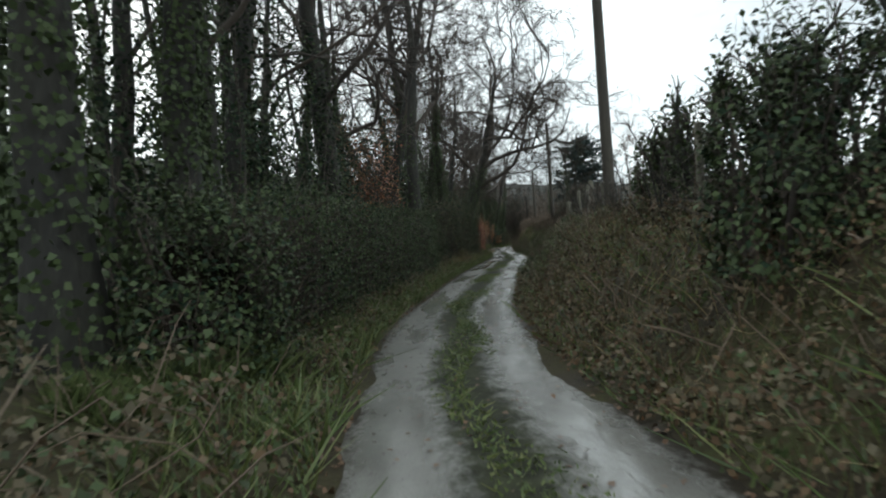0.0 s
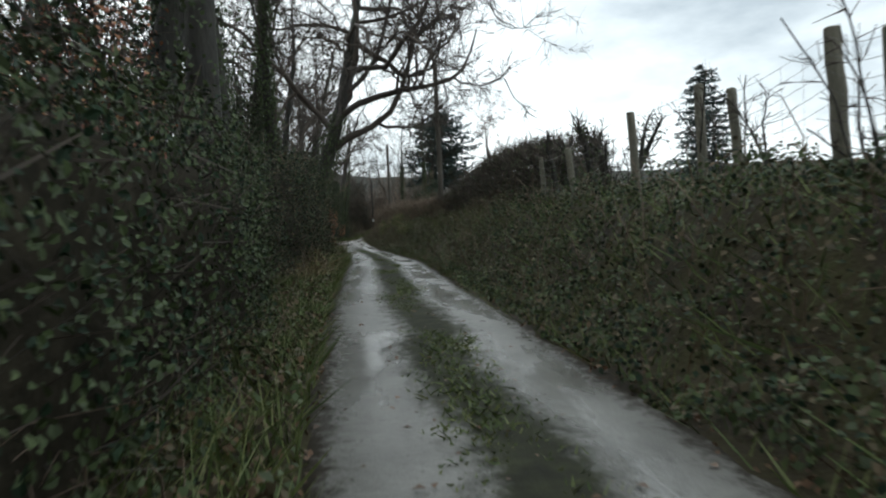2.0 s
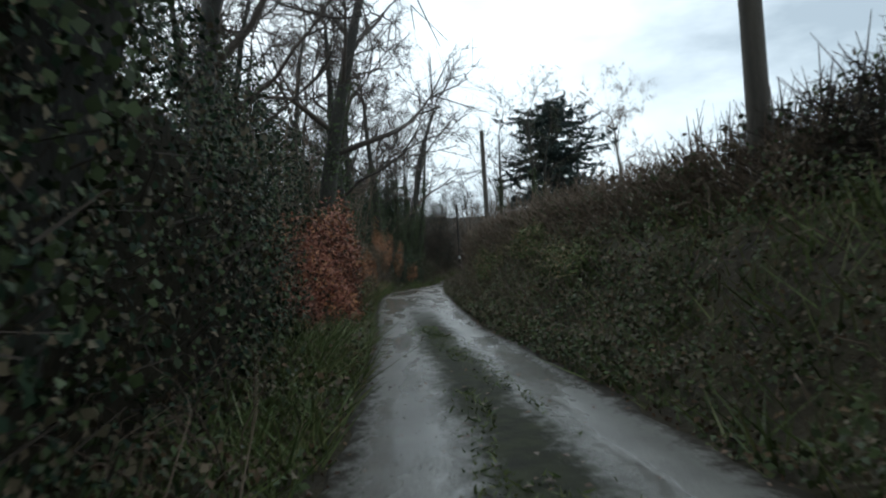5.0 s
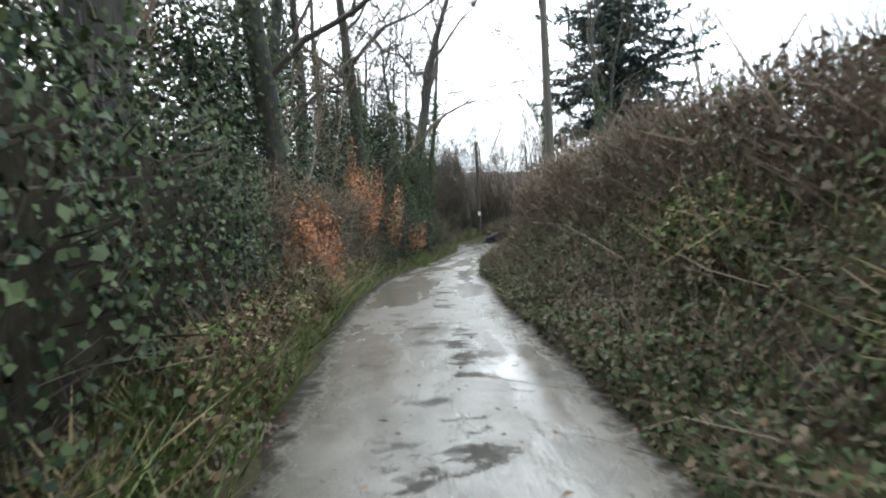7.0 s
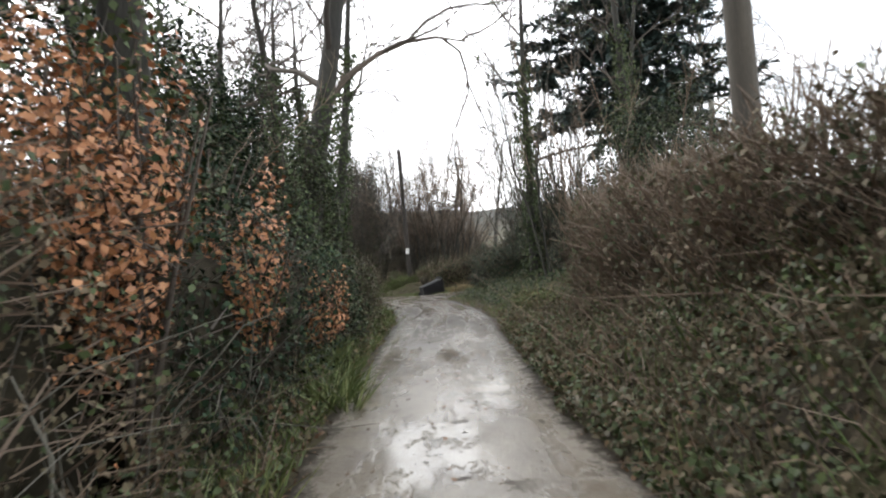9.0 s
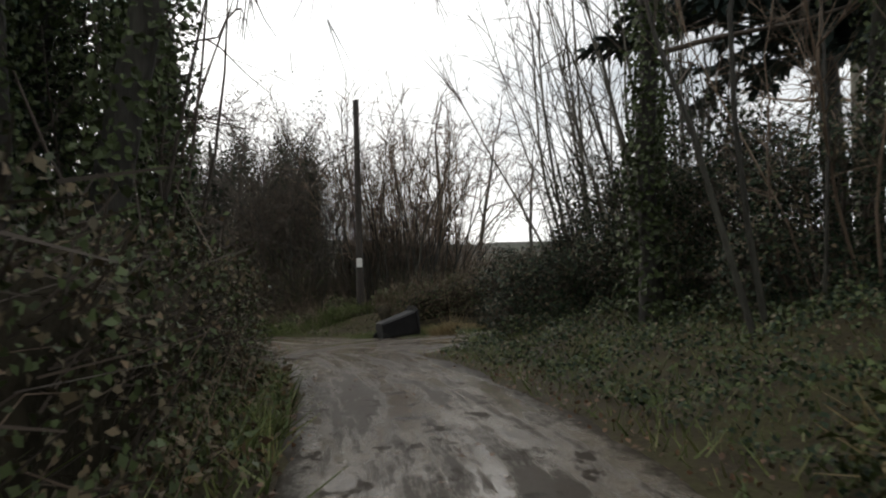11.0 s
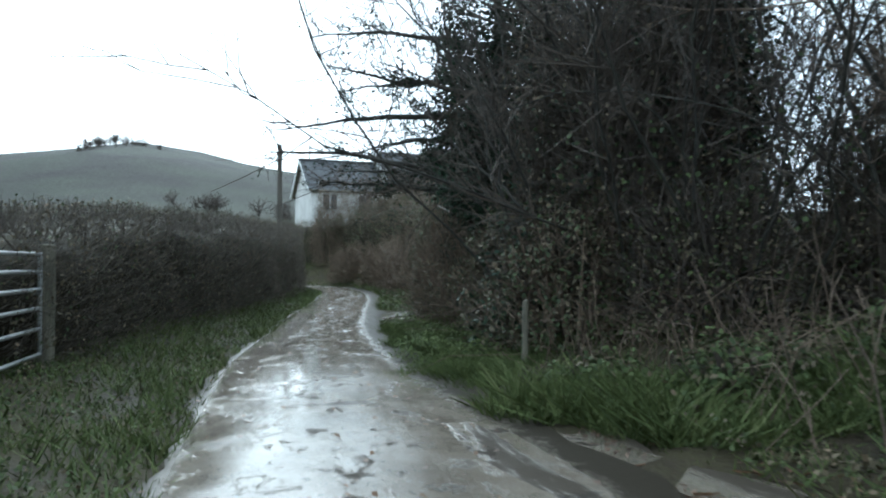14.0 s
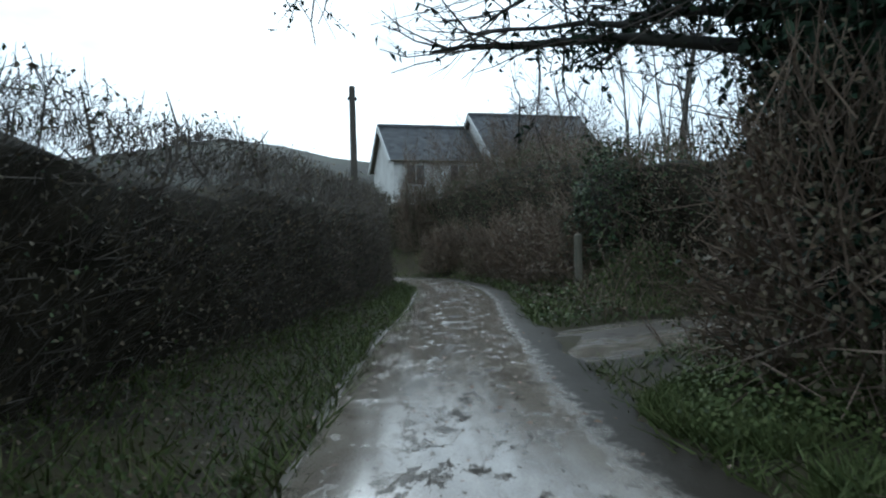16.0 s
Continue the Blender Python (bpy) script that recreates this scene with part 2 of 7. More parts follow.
def road_material(name="wet_lane", mud=0.0):
    """Wet chip-sealed lane: two pale wheel tracks, a dark mossy crown strip, muddy edges, standing water films."""
    m = bpy.data.materials.new(name)
    m.use_nodes = True
    n, l = m.node_tree.nodes, m.node_tree.links
    b = n["Principled BSDF"]
    uv, sep = n.new("ShaderNodeUVMap"), n.new("ShaderNodeSeparateXYZ")
    uv.uv_map = "lane"
    l.new(uv.outputs["UV"], sep.inputs["Vector"])       # x: metres across, y: metres along
    tc = n.new("ShaderNodeTexCoord")

    def math_node(op, a, c=None, d=None):
        k = n.new("ShaderNodeMath")
        k.operation = op
        for i, v in enumerate((a, c, d)):
            if v is None:
                continue
            if isinstance(v, (int, float)):
                k.inputs[i].default_value = v
            else:
                l.new(v, k.inputs[i])
        return k.outputs[0]

    def noise_node(scale, detail, stretch=(1, 1, 1), rough=0.55):
        mp, t = n.new("ShaderNodeMapping"), n.new("ShaderNodeTexNoise")
        mp.inputs["Scale"].default_value = stretch
        l.new(uv.outputs["UV"], mp.inputs["Vector"])
        l.new(mp.outputs["Vector"], t.inputs["Vector"])
        t.inputs["Scale"].default_value, t.inputs["Detail"].default_value = scale, detail
        t.inputs["Roughness"].default_value = rough
        return t.outputs["Fac"]

    def step(v, lo, hi):
        k = n.new("ShaderNodeMapRange")
        k.interpolation_type = 'SMOOTHSTEP'
        k.inputs["From Min"].default_value, k.inputs["From Max"].default_value = lo, hi
        l.new(v, k.inputs["Value"])
        return k.outputs["Result"]

    def along_range(y0, y1, v0, v1):
        k = n.new("ShaderNodeMapRange")
        k.interpolation_type = 'SMOOTHSTEP'
        for nm, v in (("From Min", y0), ("From Max", y1), ("To Min", v0), ("To Max", v1)):
            k.inputs[nm].default_value = v
        l.new(sep.outputs["Y"], k.inputs["Value"])
        return k.outputs["Result"]

    def blend(fac, a, col):
        k = n.new("ShaderNodeMix")
        k.data_type = 'RGBA'
        l.new(fac, k.inputs["Factor"])
        l.new(a, k.inputs[6])
        if isinstance(col, tuple):
            k.inputs[7].default_value = (*col, 1)
        else:
            l.new(col, k.inputs[7])
        return k.outputs[2]

    def ramp_node(fac, lo, hi):
        k = n.new("ShaderNodeValToRGB")
        k.color_ramp.elements[0].position, k.color_ramp.elements[1].position = 0.32, 0.68
        k.color_ramp.elements[0].color, k.color_ramp.elements[1].color = (*lo, 1), (*hi, 1)
        l.new(fac, k.inputs["Fac"])
        return k.outputs["Color"]

    wob = math_node('MULTIPLY_ADD', noise_node(0.5, 3, (0.3, 0.8, 1)), 0.7, -0.35)
    rag = math_node('MULTIPLY_ADD', noise_node(6.0, 7, (1, 0.8, 1), 0.72), 0.8, -0.4)
    across = math_node('ADD', math_node('ADD', sep.outputs["X"], wob), rag)
    dist = math_node('ABSOLUTE', across)
    moss_on = step(noise_node(0.3, 3, (0.2, 1, 1)), 0.26, 0.36)
    broken = math_node('MAXIMUM', moss_on, along_range(70.0, 82.0, 0.85, 0.0))
    crown = math_node('MULTIPLY', math_node('MULTIPLY', math_node('SUBTRACT', 1.0, step(dist, 0.16, 0.56)), broken), along_range(88.0, 97.0, 1.0 - mud, 0.0))
    edge = step(math_node('ADD', math_node('ABSOLUTE', math_node('ADD', sep.outputs["X"], along_range(133.0, 141.0, 0.0, 0.32 * (1 - mud)))), rag), 0.98 + 0.5 * mud, 1.24 + 0.5 * mud)
    edge = math_node('MAXIMUM', edge, step(math_node('ABSOLUTE', sep.outputs["X"]), 1.1 + 0.45 * mud, 1.3 + 0.45 * mud))
    worn = math_node('MAXIMUM', along_range(86.0, 104.0, 0.0, 1.0), mud)          # muddier towards and past the junction
    junction = math_node('MAXIMUM', along_range(112.0, 121.0, 0.0, 1.0), mud)
    grit = noise_node(60.0, 3)
    mottle = math_node('MULTIPLY_ADD', noise_node(2.2, 7, (1, 0.7, 1), 0.62), 0.65, math_node('MULTIPLY', grit, 0.35))
    pale = ramp_node(mottle, (0.115, 0.11, 0.098), (0.28, 0.272, 0.25))
    brown = ramp_node(mottle, (0.09, 0.072, 0.054), (0.29, 0.255, 0.21))
    col = blend(worn, pale, brown)
    clod = step(noise_node(3.6, 9, (0.9, 0.55, 1), 0.72), 0.555, 0.6)              # churned mud lying on the surface
    rut = step(math_node('ADD', noise_node(0.9, 9, (1.5, 0.2, 1), 0.72), math_node('MULTIPLY', rag, 0.2)), 0.5, 0.56)
    churn = math_node('MULTIPLY', junction, along_range(129.0, 138.0, 1.0, 0.08 + 0.92 * mud))
    mudfac = math_node('MAXIMUM', math_node('MULTIPLY', clod, math_node('MULTIPLY_ADD', junction, 0.85, math_node('MULTIPLY', worn, 0.15))), math_node('MULTIPLY', rut, math_node('MULTIPLY', churn, 0.85)))
    nearcrown = math_node('SUBTRACT', 1.0, step(dist, 0.2, 0.65))
    keep = math_node('MULTIPLY_ADD', nearcrown, 0.88, 0.12)
    thin = along_range(128.0, 134.0, 0.0, 1.0 - mud)
    mudfac = math_node('MULTIPLY', mudfac, math_node('SUBTRACT', 1.0, math_node('MULTIPLY', thin, math_node('SUBTRACT', 1.0, keep))))
    col = blend(mudfac, col, (0.036, 0.028, 0.02))
    band = math_node('MULTIPLY', along_range(84.0, 90.0, 0.0, 1.0 - mud), along_range(103.0, 110.0, 1.0, 0.0))
    hole = step(math_node('ADD', math_node('MULTIPLY_ADD', junction, 0.03, noise_node(1.7, 7, (0.8, 1.1, 1), 0.68)), math_node('MULTIPLY', band, math_node('MULTIPLY', nearcrown, 0.07))), 0.61, 0.645)
    hole = math_node('MULTIPLY', math_node('MULTIPLY', hole, along_range(84.0, 92.0, 0.25, 1.0)), math_node('MULTIPLY_ADD', nearcrown, 0.75, 0.25))
    col = blend(math_node('MULTIPLY', hole, 0.9), col, (0.03, 0.024, 0.018))
    chips = step(noise_node(16.0, 3, (1, 0.5, 1), 0.5), 0.64, 0.69)
    col = blend(math_node('MULTIPLY', chips, 0.5), col, (0.05, 0.042, 0.032))
    col = blend(edge, col, (0.03, 0.024, 0.016))
    moss = ramp_node(noise_node(5.0, 6), (0.014, 0.015, 0.009), (0.042, 0.046, 0.022))
    col = blend(math_node('MULTIPLY', crown, 0.96), col, moss)
    l.new(col, b.inputs["Base Color"])
    dry = math_node('MAXIMUM', crown, math_node('MULTIPLY', edge, 0.85))
    film = step(noise_node(0.75, 5, (1.3, 0.4, 1), 0.62), 0.44, 0.56)
    film = math_node('MAXIMUM', film, along_range(128.0, 134.0, 0.0, 1.0))
    wet = math_node('MULTIPLY', film, math_node('SUBTRACT', 1.0, dry))
    wet = math_node('MULTIPLY', wet, math_node('SUBTRACT', 1.0, math_node('MULTIPLY', mudfac, 0.75)))
    matt = math_node('MAXIMUM', dry, math_node('MAXIMUM', mudfac, math_node('MULTIPLY', hole, 0.8)))
    rough = math_node('ADD', math_node('MULTIPLY_ADD', wet, -0.17, math_node('MULTIPLY_ADD', junction, -0.12, 0.32)), math_node('MULTIPLY', matt, 0.42))
    rough = math_node('ADD', rough, along_range(126.0, 133.0, 0.0, 0.06 * (1 - mud)))
    l.new(rough, b.inputs["Roughness"])
    l.new(math_node('MULTIPLY_ADD', matt, -0.4, 0.5), b.inputs["Specular IOR Level"])
    bp = n.new("ShaderNodeBump")
    bp.inputs["Strength"].default_value, bp.inputs["Distance"].default_value = 0.4, 0.016
    rise = math_node('ADD', math_node('MULTIPLY', crown, 1.2), math_node('SUBTRACT', math_node('MULTIPLY', mudfac, 1.3), math_node('MULTIPLY', hole, 1.5)))
    fine = math_node('MULTIPLY', math_node('ADD', math_node('MULTIPLY', grit, 0.5), noise_node(9.0, 5)), math_node('MULTIPLY_ADD', wet, -0.9, 1.0))
    l.new(math_node('ADD', rise, fine), bp.inputs["Height"])
    l.new(bp.outputs["Normal"], b.inputs["Normal"])
    return m


M_ROAD = road_material()
M_MUD = road_material("wet_mud_track", 1.0)


# ---- geometry helpers ----
class Geo:
    """Collects tubes and small faces, and builds them as one mesh."""

    def __init__(self):
        self.tubes, self.quads, self.loose = {}, [], []

    def tube(self, pts, radii, sides):
        self.tubes.setdefault((len(pts), sides), []).append((pts, radii))

    def faces(self, q):
        self.quads.append(np.asarray(q, float).reshape(-1, 4, 3))

    def arrays(self):
        verts, faces, base = [], [], 0
        for (k, s), items in self.tubes.items():
            p = np.array([i[0] for i in items], float)
            r = np.array([i[1] for i in items], float)
            tan = np.gradient(p, axis=1)
            tan /= np.linalg.norm(tan, axis=2, keepdims=True) + 1e-9
            ref = np.where(np.abs(tan[:, :1, 2:]) > 0.9, np.array([1.0, 0, 0]), np.array([0, 0, 1.0]))
            a = np.cross(tan, np.broadcast_to(ref, tan.shape))
            a /= np.linalg.norm(a, axis=2, keepdims=True) + 1e-9
            c = np.cross(tan, a)
            if k == 2 and s == 3:                # finest twigs, a few millimetres across: one tapered sliver each
                turn = np.arange(len(items))[:, None, None] * 2.4
                w = (a * np.cos(turn) + c * np.sin(turn)) * r[:, :, None] * 1.2
                self.quads.append(np.stack([p[:, 0] - w[:, 0], p[:, 0] + w[:, 0], p[:, 1] + w[:, 1], p[:, 1] - w[:, 1]], 1))
                continue
            ang = np.arange(s) * 2 * np.pi / s
            v = p[:, :, None] + r[:, :, None, None] * (a[:, :, None] * np.cos(ang)[:, None] + c[:, :, None] * np.sin(ang)[:, None])
            n = len(items)
            idx = base + np.arange(n * k * s).reshape(n, k, s)
            nxt = np.roll(idx, -1, axis=2)
            faces.append(np.stack([idx[:, :-1], nxt[:, :-1], nxt[:, 1:], idx[:, 1:]], -1).reshape(-1, 4))
            verts.append(v.reshape(-1, 3))
            base += n * k * s
        if self.quads:
            q = np.concatenate(self.quads)
            verts.append(q.reshape(-1, 3))
            faces.append(base + np.arange(len(q) * 4).reshape(-1, 4))
        return np.concatenate(verts), np.concatenate(faces)

    def empty(self):
        return not self.tubes and not self.quads

    def build(self, name, mat, parent=None, label="", smooth=False):
        v, f = self.arrays()
        return quad_mesh(name, v, f, mat, parent, label, smooth)


MASSES = {"twig_mass", "crown", "ivy", "foliage", "stem_mass", "stub_mass"}


def quad_mesh(name, v, f, mat, parent=None, label="", smooth=False):
    me = bpy.data.meshes.new(name)
    me.vertices.add(len(v))
    me.vertices.foreach_set("co", np.ascontiguousarray(v, np.float32).ravel())
    me.loops.add(len(f) * 4)
    me.loops.foreach_set("vertex_index", np.ascontiguousarray(f, np.int32).ravel())
    me.polygons.add(len(f))
    me.polygons.foreach_set("loop_start", np.arange(0, len(f) * 4, 4, dtype=np.int32))
    if smooth:
        me.polygons.foreach_set("use_smooth", np.ones(len(f), bool))
    me.update(calc_edges=True)
    me.materials.append(mat)
    ob = new(name, me)
    if parent:
        ob.parent = parent
    if label:
        tagged(ob, label)
    if parent and name.rsplit(".")[0] in MASSES or name.endswith("leaves"):
        tagged(ob, kind="stuff")
    return ob


def part(name, bm, mat, parent, label=""):
    """Links a bmesh as one mesh object under a thing or a part."""
    me = bpy.data.meshes.new(name)
    bm.to_mesh(me)
    bm.free()
    me.materials.append(mat)
    ob = new(name, me)
    ob.parent = parent
    if label:
        tagged(ob, label)
    return ob


def thing(name, label, category, group="", kind=""):
    return tagged(new(name), label, category, group, kind)


def unit(v):
    return v / (np.linalg.norm(v, axis=-1, keepdims=True) + 1e-9)


def leaf_quads(rng, c, nrm, size, slim=0.6, droop=0.3, fine=False):
    """Folded pointed leaves at c, facing about nrm."""
    n = len(c)
    nrm = unit(nrm + rng.normal(0, 0.55, (n, 3)))
    t = unit(np.cross(nrm, rng.normal(0, 1, (n, 3))))
    t = unit(t - np.array([0, 0, droop]))
    s = unit(np.cross(nrm, t))
    size = np.asarray(size).reshape(-1, 1)
    lift = nrm * size * 0.16
    if not fine:
        return np.stack([c - t * size * 0.5, c + s * size * slim * 0.5 + lift, c + t * size * 0.5, c - s * size * slim * 0.5 + lift], 1)
    a, e = c - t * size * 0.5, c + t * size * 0.5
    w = s * size * slim
    r1, r2 = c - t * size * 0.12 + w * 0.5 + lift, c + t * size * 0.24 + w * 0.36 + lift
    l1, l2 = c - t * size * 0.12 - w * 0.5 + lift, c + t * size * 0.24 - w * 0.36 + lift
    return np.concatenate([np.stack([a, r1, r2, e], 1), np.stack([a, e, l2, l1], 1)])


# ---- the lay of the lane ----
LANE = [(6, -40), (4.6, -20), (3.4, -8), (2.5, 0.5), (2.0, 4.3), (1.75, 8), (1.75, 11.7), (2.05, 15.3), (2.8, 21.9), (3.25, 26.3),
        (4, 33), (4.9, 41), (5.15, 47), (5.2, 54.7), (5.55, 62.2), (6.7, 70), (8, 76.3), (9.2, 82.7), (9.5, 87.7), (8.8, 92.2),
        (7.4, 96.3), (5.9, 100), (4.45, 104), (3.6, 107), (2.9, 110), (2.1, 113.5), (1.1, 117), (-0.8, 120.4), (-4.4, 123.2), (-10, 125.4), (-30, 128)]
SIDE = [(9.0, 88.2), (10.4, 89.9), (12.6, 91.2), (15.5, 92.6), (20, 94.8), (30, 99), (48, 105)]
TRACK = [(4.4, 106.4), (5.5, 108.0), (8.0, 109.6), (16, 111.4)]
APRON = [(13.2, 91.7), (10.9, 92.6), (9.4, 94.0), (8.2, 95.6), (7.4, 97.2)]


def smooth_line(pts, step):
    """Catmull-Rom through the points, cut into equal steps."""
    p = np.array(pts, float)
    p = np.concatenate([[2 * p[0] - p[1]], p, [2 * p[-1] - p[-2]]])
    out = []
    for i in range(1, len(p) - 2):
        t = np.linspace(0, 1, 24, endpoint=False)[:, None]
        a, b, c, d = p[i - 1], p[i], p[i + 1], p[i + 2]
        out.append(0.5 * (2 * b + (c - a) * t + (2 * a - 5 * b + 4 * c - d) * t**2 + (3 * b - a - 3 * c + d) * t**3))
    q = np.concatenate(out + [p[-2:-1]])
    s = np.r_[0, np.cumsum(np.linalg.norm(np.diff(q, axis=0), axis=1))]
    k = np.arange(0, s[-1], step)
    return np.stack([np.interp(k, s, q[:, 0]), np.interp(k, s, q[:, 1])], 1)


LINE, SIDE_LINE, TRACK_LINE, APRON_LINE = (smooth_line(p, 0.4) for p in (LANE, SIDE, TRACK, APRON))


def rights(line):
    t = unit(np.gradient(line, axis=0))
    return np.stack([t[:, 1], -t[:, 0]], 1)


LINE_R = rights(LINE)


EDGE_Y = [-40, 10, 16, 20, 26, 36, 41, 44, 48, 52, 57, 64, 67, 71, 77, 81, 88, 92, 97, 100, 103, 106, 112, 118, 140]      # how far the verges creep over the lane
CREEP_R = [0.1, 0.1, 0.12, 0.14, 0.06, 0, 0.2, 0.45, 0.6, 0.45, 0.2, 0.15, 0.4, 0.42, 0.12, 0, 0, 0, 0, 0.1, 0.2, 0.1, 0.15, 0.4, 0.2]
CREEP_L = [0.4, 0.5, 0.48, 0.26, 0.12, 0.03, 0.1, 0.12, 0.14, 0.15, 0.14, 0.05, 0, 0.05, 0.2, 0.44, 0.42, 0.2, 0, 0.08, 0.36, 0.46, 0.38, 0.2, 0]


def lane_off(y, o):
    """Offset from the middle after the verges have crept in: whole at the lane's edge, gone three metres out."""
    c = np.where(o > 0, np.interp(y, EDGE_Y, CREEP_R), np.interp(y, EDGE_Y, CREEP_L))
    a = np.abs(o)
    f = np.where(a < 1.36, (o + 1.36) / 2.72, np.clip((3 - a) / 1.64, 0, 1))
    shift = np.where(a < 1.36, -np.interp(y, EDGE_Y, CREEP_R) * f + np.interp(y, EDGE_Y, CREEP_L) * (1 - f), -np.sign(o) * c * f)
    return o + shift


def along(y, off):
    """The plan point off metres right of the lane's middle, at station y."""
    off = lane_off(np.asarray(y, float), np.asarray(off, float))
    k = np.interp(y, LINE[:, 1], np.arange(len(LINE)))
    i = np.clip(k.astype(int), 0, len(LINE) - 2)
    f = (k - i)[..., None]
    return LINE[i] * (1 - f) + LINE[i + 1] * f + (LINE_R[i] * (1 - f) + LINE_R[i + 1] * f) * np.asarray(off)[..., None]


def sstep(lo, hi, v):
    k = np.clip((v - lo) / (hi - lo), 0, 1)
    return k * k * (3 - 2 * k)


def nearest(line, x, y):
    best, who = np.full(len(x), 1e9), np.zeros(len(x), int)
    for a in range(0, len(x), 4000):
        d = (x[a:a + 4000, None] - line[None, :, 0]) ** 2 + (y[a:a + 4000, None] - line[None, :, 1]) ** 2
        w = d.argmin(1)
        who[a:a + 4000], best[a:a + 4000] = w, np.sqrt(d[np.arange(len(w)), w])
    return best, who


BASE_Y, BASE_Z = [-40, 20, 41, 50, 57, 64, 76, 84, 90, 98, 108, 140], [0, 0, -0.1, 0, 0.08, 0.08, -0.05, -0.02, -0.04, -0.2, -0.2, 0.1]
BANK_R_Y, BANK_R = [-40, 6, 12, 20, 27, 34, 62, 74, 78, 88, 94, 100, 106, 112, 140], [1.0, 1.05, 1.2, 1.32, 1.42, 1.5, 1.2, 1.0, 0.75, 0.55, 0.45, 0.5, 0.5, 0.9, 1.0]
BANK_L_Y, BANK_L = [-40, 4, 9, 30, 45, 60, 75, 82, 92, 98, 140], [0.4, 0.35, 0.35, 0.4, 0.5, 0.6, 0.55, 0.35, 0.25, 0.25, 0.35]
WIDE_R_Y, WIDE_R = [-40, 45, 55, 70, 78, 88, 100, 140], [1.7, 1.6, 1.3, 1.3, 3.0, 3.2, 2.4, 1.6]
HILL_AZ, HILL_EL = [-180, -70, -40, -18, 0, 18, 27, 34, 41, 50, 62, 90, 180], [1.2, 1.6, 3.4, 3.4, 4.6, 6.6, 8.4, 9.0, 7.6, 5.6, 4.2, 2.5, 1.2]


def hump(x, y, seed=0.0):
    return (np.sin(x * 1.7 + y * 0.9 + seed) + np.sin(x * 0.6 - y * 1.3 + 2 * seed) + 0.35 * np.sin(x * 2.9 + y * 2.3) + 0.25 * np.sin(x * 3.7 - y * 3.1)) / 2.6


def ground_z(x, y):
    x, y = np.atleast_1d(np.asarray(x, float)), np.atleast_1d(np.asarray(y, float))
    d, i = nearest(LINE, x, y)
    right = ((x - LINE[i, 0]) * LINE_R[i, 0] + (y - LINE[i, 1]) * LINE_R[i, 1]) > 0
    st = LINE[i, 1]
    e = 1.4 - np.where(right, np.interp(st, EDGE_Y, CREEP_R), np.interp(st, EDGE_Y, CREEP_L))
    r = np.maximum(d - e, 0)
    hr = np.interp(st, BANK_R_Y, BANK_R) * sstep(0.1, 1, r / np.interp(st, WIDE_R_Y, WIDE_R)) + np.clip(r - 2.2, 0, 60) * 0.012
    hl = np.interp(st, BANK_L_Y, BANK_L) * sstep(0.2, 2.4, r)
    prof = np.where(right, hr, hl) + hump(x, y) * 0.07 * sstep(0.2, 1.5, r)
    for line, half in ((SIDE_LINE, 1.75), (TRACK_LINE, 1.2), (APRON_LINE, 1.4)):
        b, _ = nearest(line, x, y)
        prof = prof * sstep(half, half + 1.5, b) - 0.09 * (1 - sstep(half - 0.5, half + 0.25, b)) * (d > 1.5)
    z = np.interp(st, BASE_Y, BASE_Z) + prof - 0.05 * sstep(0.0, 0.5, e + 0.05 - d)
    dx, dy = x - 7.0, y - 92.0
    far = np.hypot(dx, dy)
    el = np.interp(np.degrees(np.arctan2(-dx, dy)), HILL_AZ, HILL_EL)
    rise = np.tan(np.radians(el)) * far * sstep(60, 420, far)
    return z + rise + hump(x / 45, y / 45, 1.0) * 6.0 * sstep(150, 500, far)


def grid_axis(lo, hi, step, out):
    mid, far = np.arange(lo, hi, step), step * np.cumsum(1.22 ** np.arange(1, 60))
    far = far[far < out]
    return np.r_[lo - far[::-1], mid, mid[-1] + far]


gx, gy = grid_axis(-8, 20, 0.46, 1800), grid_axis(-6, 124, 0.58, 1800)
XX, YY = np.meshgrid(gx, gy)
vz = ground_z(XX.ravel(), YY.ravel())
idx = np.arange(XX.size).reshape(XX.shape)
gf = np.stack([idx[:-1, :-1], idx[:-1, 1:], idx[1:, 1:], idx[1:, :-1]], -1).reshape(-1, 4)
tagged(quad_mesh("ground", np.stack([XX.ravel(), YY.ravel(), vz], 1), gf, M_GROUND, smooth=True), "earth banks and rough grass fields rising to hills", "ground", kind="structure")


